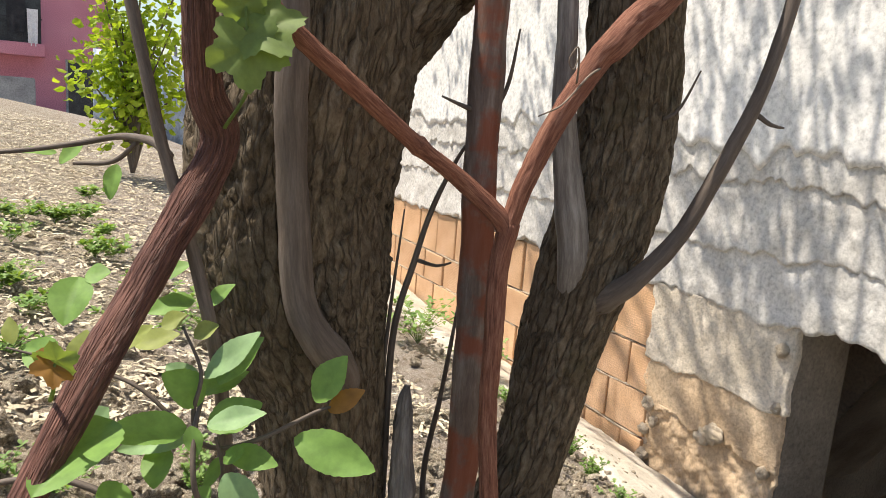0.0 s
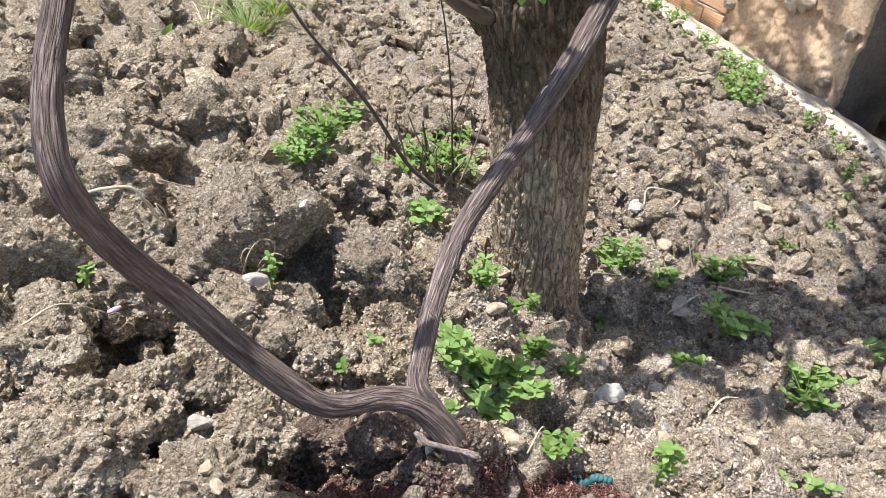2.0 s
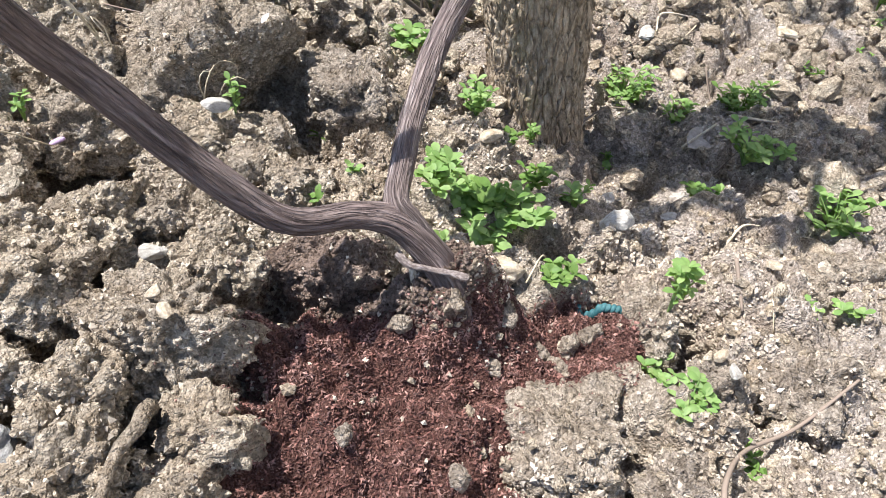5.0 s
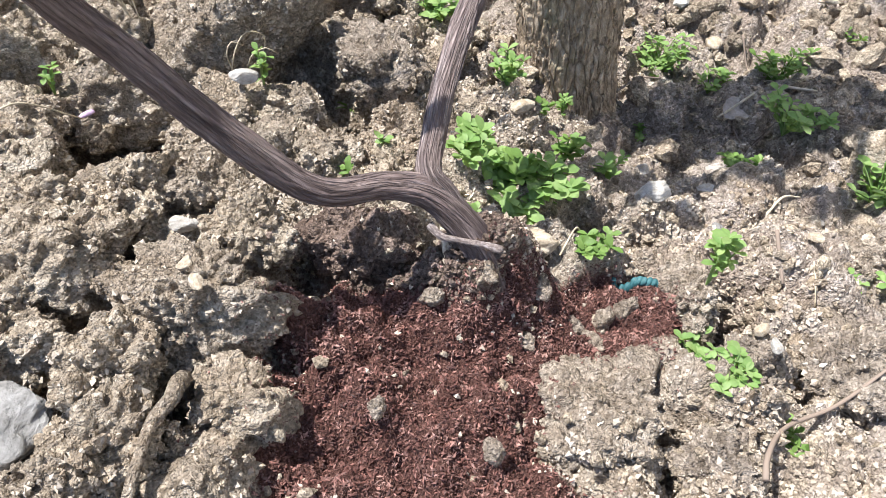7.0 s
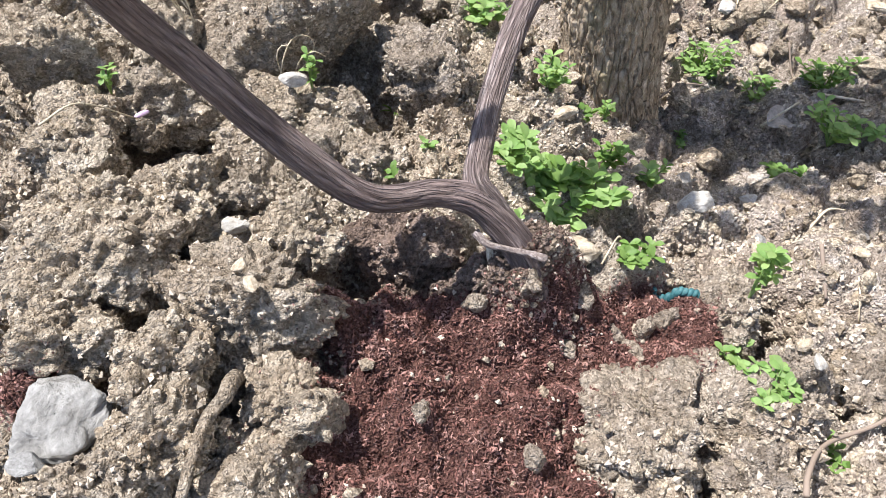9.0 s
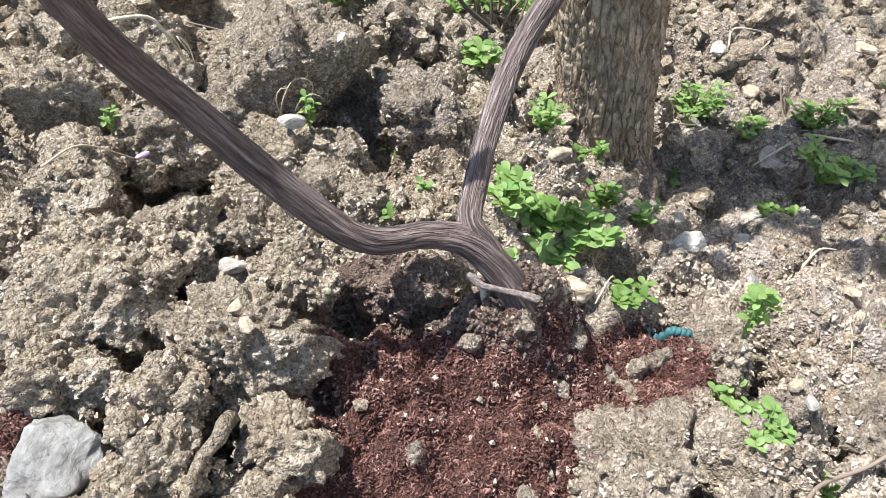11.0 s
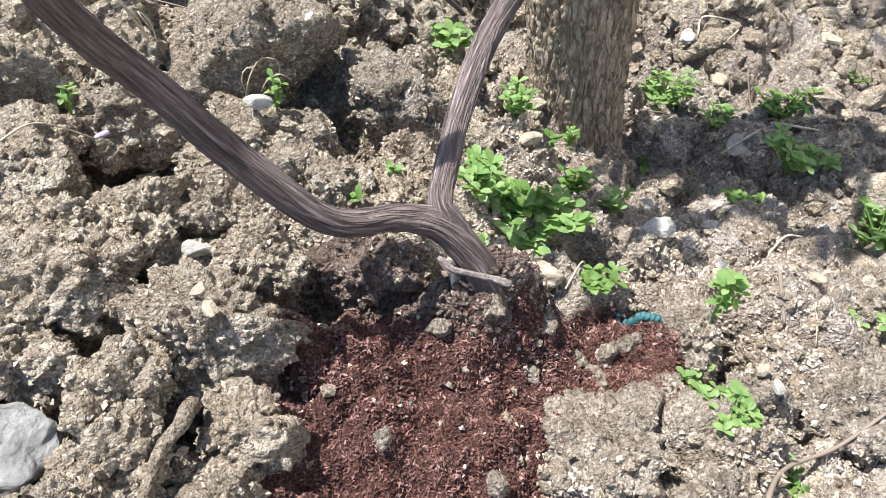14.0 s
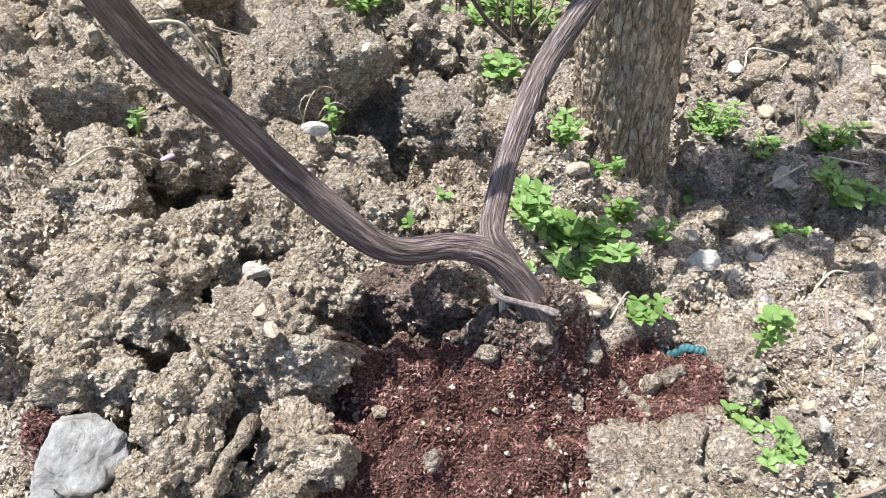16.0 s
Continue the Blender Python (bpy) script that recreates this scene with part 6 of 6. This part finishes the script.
# dry litter over the further soil
rng = np.random.RandomState(31)
n = 24000
x, y = rng.uniform(-2.5, 1.2, n), 1.75 + 8 * rng.rand(n) ** 1.3
z = ground(x, y) + 0.008
a, l, w = rng.uniform(0, 3.14, n), rng.uniform(0.010, 0.060, n), rng.uniform(0.0008, 0.0070, n)
d = np.stack([np.cos(a), np.sin(a), rng.normal(0, 0.15, n)], -1)
s = np.stack([-np.sin(a), np.cos(a), rng.normal(0, 0.3, n)], -1)
c = np.stack([x, y, z], -1)
up = np.array([0, 0, 0.003])
quad = np.stack([c - d * l[:, None] / 2 - s * w[:, None], c - d * l[:, None] / 2 + s * w[:, None], c + s * w[:, None] + up, c - s * w[:, None] + up,
                 c + d * l[:, None] / 2 + s * w[:, None] * 0.6, c + d * l[:, None] / 2 - s * w[:, None] * 0.6], 1).reshape(-1, 3)
f = np.array([[0, 1, 2, 3], [3, 2, 4, 5]])
put("dry_litter", from_arrays("dry_litter", quad, (np.arange(n)[:, None, None] * 6 + f[None]).reshape(-1, 4), STRAW), None, "scattered dry stalks and leaf litter", "litter", kind="stuff")


# ---- the house wall ----
def slab(name, x0, x1, y0, y1, z0, z1, material, parent=None, label="", category="", kind="", bevel=0.0, ragged=0.0, seed=0, cut=0.05):
    """A block; ragged breaks its edges up as broken render."""
    bm = bmesh.new()
    bmesh.ops.create_cube(bm, size=1.0)
    bmesh.ops.transform(bm, matrix=Matrix.Translation(((x0 + x1) / 2, (y0 + y1) / 2, (z0 + z1) / 2)) @ Matrix.Diagonal((x1 - x0, y1 - y0, z1 - z0, 1)), verts=bm.verts)
    if bevel:
        bmesh.ops.bevel(bm, geom=bm.edges[:], offset=bevel, segments=2, affect="EDGES")
    me = bpy.data.meshes.new(name)
    bm.to_mesh(me)
    bm.free()
    me.materials.append(material)
    return put(name, me, parent, label, category, kind=kind)


def face_sheet(name, y0, y1, z0, z1, depth, material, parent, label="", step=0.012, rag=(0, 0, 0, 0), rough=0.006, seed=0, coarse=8):
    """A skin of render on the wall, depth proud of it, with ragged edges (south, north, foot, head) and an uneven face."""
    ny, nz = max(3, int((y1 - y0) / step)), max(3, int((z1 - z0) / step))
    u, v = np.meshgrid(np.linspace(0, 1, ny), np.linspace(0, 1, nz))
    y, z = y0 + u * (y1 - y0), z0 + v * (z1 - z0)
    ya, yb = rag[0] * 2 * fbm2(z * 9, 0 * z, 5, seed + 1, 0.65), rag[1] * 2 * fbm2(z * 9, 0 * z, 5, seed + 2, 0.65)
    za, zb = rag[2] * 2 * fbm2(y * 7, 0 * y, 5, seed + 3, 0.65), rag[3] * 2 * fbm2(y * 7, 0 * y, 5, seed + 4, 0.65)
    yy = y + ya * (1 - u) ** 3 + yb * u ** 3
    zz = z + za * (1 - v) ** 3 + zb * v ** 3
    x = WALL_X - depth - rough * 2 * fbm2(yy * coarse, zz * coarse, 5, seed + 7, 0.6)
    front = np.stack([x, yy, zz], -1).reshape(-1, 3)
    back = np.stack([np.full(x.shape, WALL_X + 0.01), yy, zz], -1).reshape(-1, 3)
    k = ny * nz
    idx = np.arange(k).reshape(nz, ny)
    rim = np.r_[idx[0, :], idx[1:, -1], idx[-1, -2::-1], idx[-2:0:-1, 0]]
    nxt = np.roll(rim, -1)
    faces = np.vstack([grid_faces(nz, ny)[:, ::-1], np.stack([rim, nxt, nxt + k, rim + k], -1)])
    return put(name, from_arrays(name, np.vstack([front, back]), faces, material), parent, label)


OPEN_Y, OPEN_Z, SILL = 1.315, 0.225, -1.2
house = new("wall_house")
tagged(house, "house wall, white plaster above rough grey render, with bare clay blocks and a dark opening", "wall", kind="structure")
slab("upper_wall", WALL_X + 0.008, WALL_X + 0.30, -5.0, 6.0, OPEN_Z + 0.01, 4.2, MORTAR, house)
slab("pier", WALL_X + 0.008, WALL_X + 0.30, OPEN_Y + 0.012, 6.0, -1.4, OPEN_Z + 0.008, MORTAR, house)
slab("end_wall", WALL_X + 0.30, 9.0, 5.75, 6.0, -1.4, 4.2, PLASTER, house)
slab("end_wall", WALL_X + 0.30, 9.0, -5.0, -4.75, 1.36, 4.2, PLASTER, house)
slab("rear_wall", 8.75, 9.0, -4.75, 5.75, -1.4, 4.2, PLASTER, house)
slab("roof", WALL_X - 0.35, 9.3, -5.3, 6.3, 4.21, 4.42, CONCRETE, house)
slab("pier", WALL_X + 0.008, WALL_X + 0.30, -5.0, -2.6, -1.4, OPEN_Z + 0.008, MORTAR, house)
face_sheet("plaster", -1.0, 6.0, 0.82, 2.4, 0.056, PLASTER, house, "smooth white wall plaster with a broken lower edge", 0.028, (0, 0, 0.045, 0), 0.003, 3, 3)
slab("upper_plaster", WALL_X - 0.055, WALL_X + 0.008, -5.0, 6.0, 2.4, 4.2, PLASTER, house)
face_sheet("render", -1.0, 6.0, 0.69, 0.90, 0.045, RENDER, house, "rough grey render broken off along a crack", 0.013, (0, 0, 0.030, 0), 0.0045, 5, 14)
face_sheet("render", -1.0, 6.0, 0.45, 0.75, 0.034, RENDER, house, "rough grey render broken off along a crack", 0.013, (0, 0, 0.022, 0), 0.0045, 6, 14)
face_sheet("render", -1.0, 6.0, 0.205, 0.50, 0.026, RENDER, house, "rough grey render over the blocks", 0.013, (0, 0, 0.022, 0), 0.0045, 7, 14)
face_sheet("render", OPEN_Y, 2.012, -0.12, 0.215, 0.020, CREAM, house, "cream render beside the opening", 0.008, (0.006, 0.015, 0.012, 0), 0.0030, 9, 14)
face_sheet("render", OPEN_Y, 2.012, -0.34, -0.09, 0.014, BEIGE, house, "beige render beside the opening", 0.008, (0.008, 0.02, 0.02, 0), 0.0035, 10, 14)
face_sheet("render", OPEN_Y + 0.01, 2.000, -0.80, -0.31, 0.006, BEIGE, house, "crumbling beige render low on the wall", 0.008, (0.014, 0.03, 0, 0), 0.010, 11, 16)
# a lump of mortar and broken render low on the pier
for k, (y, z, s) in enumerate([(1.60, -0.31, 0.05), (1.66, -0.35, 0.035), (1.97, -0.33, 0.035), (1.98, -0.45, 0.03), (1.93, -0.40, 0.025), (1.36, -0.36, 0.03), (1.35, -0.10, 0.025), (1.36, 0.12, 0.03), (1.97, -0.57, 0.035), (1.40, -0.55, 0.035)]):
    me = lump_mesh("mortar_lump", 400 + k, MORTAR, 24, 32, 0.35, 0.3, 0.12)
    ob = put("mortar_lump", me, house)
    ob.matrix_world = pose(WALL_X - 0.018, y, z, k * 40, k * 20, k * 30) @ Matrix.Diagonal((0.025, s, s * 0.8, 1))


# bare clay blocks, with fine ribs, in running bond
def block_mesh(length, height, ribs):
    bm = bmesh.new()
    bmesh.ops.create_cube(bm, size=1.0)
    bmesh.ops.transform(bm, matrix=Matrix.Diagonal((0.09, length, height, 1)), verts=bm.verts)
    bmesh.ops.bevel(bm, geom=bm.edges[:], offset=0.004, segments=1, affect="EDGES")
    me = bpy.data.meshes.new("brick")
    if ribs:
        for k in range(ribs):
            z = (k + 0.5) / ribs * (height - 0.03) - (height - 0.03) / 2
            g = bmesh.ops.create_cube(bm, size=1.0)["verts"]
            bmesh.ops.transform(bm, matrix=Matrix.Translation((-0.0445, 0, z)) @ Matrix.Diagonal((0.004, length - 0.02, (height - 0.03) / ribs * 0.5, 1)), verts=g)
    bm.to_mesh(me)
    bm.free()
    me.materials.append(CLAY)
    return me


# ---- the opening and the basement behind it ----
room = new("basement")
tagged(room, "dark concrete basement seen through the wall opening", "basement", kind="structure")
X1 = WALL_X + 0.31
slab("back_wall", 5.2, 5.4, -5.0, 3.2, -1.6, 1.2, DARK_CONCRETE, room)
slab("side_wall", X1, 5.2, 2.2, 2.4, -1.6, 1.2, DARK_CONCRETE, room)
slab("roof_slab", X1 - 0.3, 5.4, -5.0, 6.0, 1.2, 1.35, DARK_CONCRETE, room)
slab("floor_slab", WALL_X + 0.14, 5.4, -5.0, 2.4, -1.5, -1.36, DARK_CONCRETE, room)
ob = slab("stair_slab", -0.45, 0.45, -1.1, 1.1, -0.156, 0.0, DARK_CONCRETE, room, "sloping underside of concrete stairs", bevel=0.008)
ob.matrix_world = pose(3.22, 1.20, -0.52, -60, 0, 0)
ob = slab("stair_slab", -0.45, 0.45, -1.3, 1.3, -0.20, 0.0, DARK_CONCRETE, room, bevel=0.008)
ob.matrix_world = pose(3.9, 1.95, -0.30, -60, 0, 0)
# thin skin over the pier's side, darkened to stand for shade
slab("jamb", WALL_X + 0.012, WALL_X + 0.30, OPEN_Y + 0.003, OPEN_Y + 0.0115, -1.4, OPEN_Z, SHADED_CONCRETE, room, "concrete side of the opening, coloured dark for its shade")
block = slab("concrete_block", WALL_X + 0.02, WALL_X + 0.26, 0.76, 1.045, -1.35, -0.62, CONCRETE, None, "rough broken concrete block standing in the opening", "block", bevel=0.02)
bm_old = block.data
block.data = lump_mesh("concrete_block", 71, BEIGE, 60, 92, 0.03, 0.0, 0.018, 22.0, 4)
bpy.data.meshes.remove(bm_old)
block.matrix_world = pose(WALL_X + 0.14, 0.90, -0.985, 2, -3, 4) @ Matrix.Diagonal((0.125, 0.145, 0.37, 1))
v, q, t = tube([(WALL_X + 0.20, 0.93, 0.22, 0.004), (WALL_X + 0.205, 0.935, 0.05, 0.004), (WALL_X + 0.20, 0.96, -0.10, 0.004)], 8, 0.02)
put("cable", mesh_mixed("cable", v, q, t, GREY_STONE), None, "pale cable hanging in the dark opening", "cable")

# concrete apron along the foot of the wall
ny, nx = 420, 60
u, w = np.meshgrid(np.linspace(0, 1, nx), np.linspace(-1.5, 5.5, ny))
edge_x = 1.60 + 0.26 * fbm2(w * 2.5, 0 * w, 5, 301, 0.6) - 0.10 * smooth(0.9, 0.2, w)
x = edge_x + u * (WALL_X - 0.04 - edge_x)
z = slope(x, w) + 0.018 + 0.014 * fbm2(x * 9, w * 9, 4, 302) - 0.085 * (1 - smooth(0.0, 0.55, u)) + 0.02 * fbm2(x * 30, w * 30, 3, 303) * (1 - u)
front = np.stack([x, w, z], -1).reshape(-1, 3)
k = nx * ny
faces = np.vstack([grid_faces(ny, nx), np.stack([np.arange(nx - 1, k - 1, nx)[:-1], np.arange(nx - 1, k - 1, nx)[:-1] + nx, np.arange(ny - 2) + k + 1, np.arange(ny - 2) + k], -1)])
skirt = front.reshape(ny, nx, 3)[:, -1] + (0.0, 0, -0.35)
put("pavement", from_arrays("pavement", np.vstack([front, skirt]), faces, CONCRETE), None, "narrow worn concrete apron along the wall foot", "pavement", kind="structure")

scatter_lumps("gravel", 1500, (1.42, 2.05, -0.3, 3.0), (0.004, 0.014), CRUMB, "crumbs of earth and gravel along the apron's edge", lambda x, y: smooth(2.05, 1.6, x + 0.3 * fbm2(x * 4, y * 4, 2, 9)), 15, 1, 0.3,
              lambda x, y: np.maximum(ground(x, y), slope(x, y) + 0.012 - 0.085 * smooth(1.85, 1.6, x)))

# ---- far things ----
pink = thing("apartment_house", (-0.9, 31.0, -0.6), "pink rendered house with a balcony, behind the field", "house")


def bit(name, x0, x1, y0, y1, z0, z1, material, label="", parent=None, bevel=0.0):
    o = pink.location
    return slab(name, x0 - o.x, x1 - o.x, y0 - o.y, y1 - o.y, z0 - o.z, z1 - o.z, material, parent or pink, label, bevel=bevel)


wall_part = bit("wall", -9.0, 2.0, 31.0, 39.0, -1.6, 6.2, PINK)
bit("roof", -9.4, 2.4, 30.6, 39.4, 6.2, 6.5, GREY_WALL, "flat grey roof slab")
# flat dark sheet on the wall face, painted in for the recess's shade
recess = bit("balcony_recess", -4.2, -0.30, 30.985, 31.0, 2.12, 4.6, DOOR_AND_SHADE, "dark panel for the shade in the balcony recess")
bit("balcony_slab", -4.4, -0.18, 29.9, 31.0, 1.66, 2.10, PINK, "pink balcony parapet", bevel=0.02)
bit("rail", -4.3, -0.25, 29.95, 29.99, 2.9, 2.95, CLOTH_DARK, "dark balcony rail")
for k in range(9):
    bit("baluster", -4.2 + 0.48 * k, -4.17 + 0.48 * k, 29.955, 29.985, 2.1, 2.9, CLOTH_DARK)
door = bit("door", 0.55, 1.46, 30.96, 31.0, -0.6, 1.60, DOOR_AND_SHADE, "dark grey house door")
bit("door_frame", 0.47, 0.55, 30.94, 31.0, -0.6, 1.68, GREY_WALL, parent=pink)
bit("door_frame", 1.46, 1.54, 30.94, 31.0, -0.6, 1.68, GREY_WALL, parent=pink)
bit("plinth_shade", -4.2, -0.55, 30.98, 31.0, 0.9, 1.6, PINK, "set back ground floor wall")


def hanging_cloth(x, y, z, width, height, material, label):
    n, m = 16, 12
    u, v = np.meshgrid(np.linspace(0, 1, m), np.linspace(0, 1, n))
    px, pz = x + (u - 0.5) * width * (1 - 0.15 * v), z - v * height
    py = y + 0.05 * np.sin(u * 14) * v
    return put("hung_laundry", from_arrays("hung_laundry", np.stack([px, py, pz], -1).reshape(-1, 3), grid_faces(n, m), material), None, label, "laundry", "laundry on the balcony")


hanging_cloth(-0.55, 29.93, 3.25, 0.34, 1.25, CLOTH_WHITE, "white cloth hung over the balcony rail")
hanging_cloth(-1.05, 29.93, 3.60, 0.60, 1.15, CLOTH_DARK, "dark cloth hung over the balcony rail")

low = slab("garden_wall", -6.0, -0.45, 26.0, 26.25, -1.3, 0.90, GREY_WALL, None, "low grey block wall at the field's edge", "wall", bevel=0.03)
# corrugated sheeting behind the bush
n, m = 2, 160
u, v = np.meshgrid(np.linspace(0, 1, m), np.linspace(0, 1, n))
fy = 16 + 0.03 * np.sin(u * 150)
me = from_arrays("sheet_fence", np.stack([0.70 + u * 4.5, fy, -0.6 + v * 2.15], -1).reshape(-1, 3), grid_faces(n, m), SHEET)
fence = put("sheet_fence", me, None, "blue-grey corrugated sheet fence", "fence")
mod = fence.modifiers.new("thick", "SOLIDIFY")
mod.thickness = 0.01
for k in range(4):
    slab("fence_post", 0.72 + 1.48 * k, 0.78 + 1.48 * k, 16.05, 16.11, -0.7, 1.75, GREY_WALL, fence)


def leaf_cloud(name, centres, size, material, parent, seed, flat=0.5):
    """Many small bent leaves at the given places."""
    rng = np.random.RandomState(seed)
    c = np.asarray(centres) - np.array(parent.location)
    n = len(c)
    a, e = rng.uniform(0, 6.28, n), rng.uniform(-0.9, 0.5, n)
    d = np.stack([np.cos(a) * np.cos(e), np.sin(a) * np.cos(e), np.sin(e)], -1)
    s = np.cross(d, rng.normal(size=(n, 3)))
    s /= np.linalg.norm(s, axis=1)[:, None]
    k = np.cross(d, s)
    l = size * rng.uniform(0.6, 1.2, n)[:, None]
    w = l * flat * 0.5
    p = np.stack([c, c + d * l * 0.35 - s * w, c + d * l * 0.4 - k * l * 0.06, c + d * l * 0.35 + s * w, c + d * l * 0.75 - s * w * 0.7, c + d * l * 0.8 - k * l * 0.10, c + d * l * 0.75 + s * w * 0.7, c + d * l - k * l * 0.2], 1)
    f = np.array([[0, 2, 1, 1], [0, 3, 2, 2], [1, 2, 5, 4], [2, 3, 6, 5], [4, 5, 7, 7], [5, 6, 7, 7]])
    me = bpy.data.meshes.new(name)
    fc = (np.arange(n)[:, None, None] * 8 + f[None]).reshape(-1, 4).tolist()
    me.from_pydata([tuple(q) for q in p.reshape(-1, 3)], [], [tuple(dict.fromkeys(q)) for q in fc])
    me.materials.append(material)
    return put(name, me, parent, kind="stuff")


# the yellow-green bush in the field
bush = thing("bush", (0.55, 6.5, 0.20), "yellow-green leafy bush at the edge of the field", "bush")
rng = np.random.RandomState(77)
tips = []
for k in range(16):
    a, r, h = rng.uniform(0, 6.28), rng.uniform(0.1, 0.75), rng.uniform(0.7, 2.2)
    tip_ = (0.55 + r * math.cos(a), 6.5 + r * math.sin(a), 0.2 + h)
    pts = [(0.55, 6.5, 0.15, 0.018), (0.55 + r * 0.3 * math.cos(a), 6.5 + r * 0.3 * math.sin(a), 0.2 + h * 0.5, 0.011), (*tip_, 0.004)]
    limb("stem", pts, bush, SHOOT_BARK, 7, 0.06)
    tips.append(pts)
cent = []
for pts in tips:
    line = spline(pts, 0.02)[:, :3]
    pick = rng.randint(int(len(line) * 0.35), len(line), 130)
    cent.append(line[pick] + rng.normal(0, 0.10, (130, 3)))
leaf_cloud("crown", np.vstack(cent), 0.085, BUSH_LEAF, bush, 5, 0.65)

# the tree's own crown over the camera
rng = np.random.RandomState(91)
cent = []
for k in range(22):
    a, q = rng.uniform(0, 6.28), math.sqrt(rng.rand())
    c0 = np.array([0.50 + 0.60 * q * math.cos(a), 0.85 + 0.60 * q * math.sin(a), rng.uniform(1.85, 2.8)])
    root_ = np.array([0.2, 0.55, 1.5 + 0.3 * rng.rand()])
    limb("branch", [(*root_, 0.012), (*(root_ * 0.5 + c0 * 0.5 + (0, 0, 0.05)), 0.008), (*c0, 0.003)], tree, SHOOT_BARK, 7, 0.05)
    cent.append(c0 + rng.normal(0, 0.22, (24, 3)))
# high branches added out of view, placed to dapple the house wall with shade
for k in range(28):
    c0 = np.array([1.05 + rng.normal(0, 0.45), 2.95 + rng.normal(0, 0.75), 3.85 + rng.normal(0, 0.5)])
    root_ = np.array([0.55, 1.7 + 0.6 * rng.rand(), 3.0 + 0.5 * rng.rand()])
    limb("branch", [(*root_, 0.016), (*(root_ * 0.5 + c0 * 0.5 + (0, 0, 0.1)), 0.012), (*c0, 0.004)], tree, SHOOT_BARK, 7, 0.08)
    cent.append(c0 + rng.normal(0, 0.16, (60, 3)))
limb("limb", [(0.08, 0.56, 1.70, 0.050), (0.12, 0.80, 2.2, 0.04), (0.32, 1.3, 2.8, 0.03), (0.65, 2.3, 3.6, 0.015)], tree, BARK, 24, 0.03)
leaf_cloud("crown", np.vstack(cent), 0.060, LEAF, tree, 6, 0.6)

# ---- clay blocks, last ----
TALL, FULL, HALF = block_mesh(0.255, 0.272, 22), block_mesh(0.255, 0.200, 0), block_mesh(0.255, 0.200, 16)
for row, (zc, start, me) in enumerate([(0.053, 2.122, TALL), (-0.197, 2.267, HALF), (-0.407, 2.122, FULL), (-0.617, 2.267, HALF)]):
    for k in range(11):
        y = start + 0.265 * k + (0.006 * ((k * 7 + row * 3) % 5 - 2) if k else 0)
        ob = put("brick", me, house)
        ob.location = (WALL_X + 0.032 + 0.002 * ((k * 5 + row) % 4), y, zc + 0.002 * ((k * 3 + row) % 3 - 1))
    if row % 2:
        ob = put("brick", me, house)
        ob.location = (WALL_X + 0.034, 2.062, zc)
        ob.scale = (1, 0.52, 1)
# squeezed-out mortar along the joints
for row, z in enumerate((-0.092, -0.302, -0.512)):
    pts = [(WALL_X - 0.006, 2.02 + 0.12 * k, z + 0.004 * ((k * 7 + row) % 3 - 1), 0.0055) for k in range(25)]

    def f(s, ang, place, r):
        return 0.75 + 1.1 * fbm3(place[..., 0] * 30, place[..., 1] * 30, place[..., 2] * 30, 4, 77)
    v, q, t = tube(pts, 10, 0.012, f)
    put("mortar_joint", mesh_mixed("mortar_joint", v, q, t, MORTAR), house)
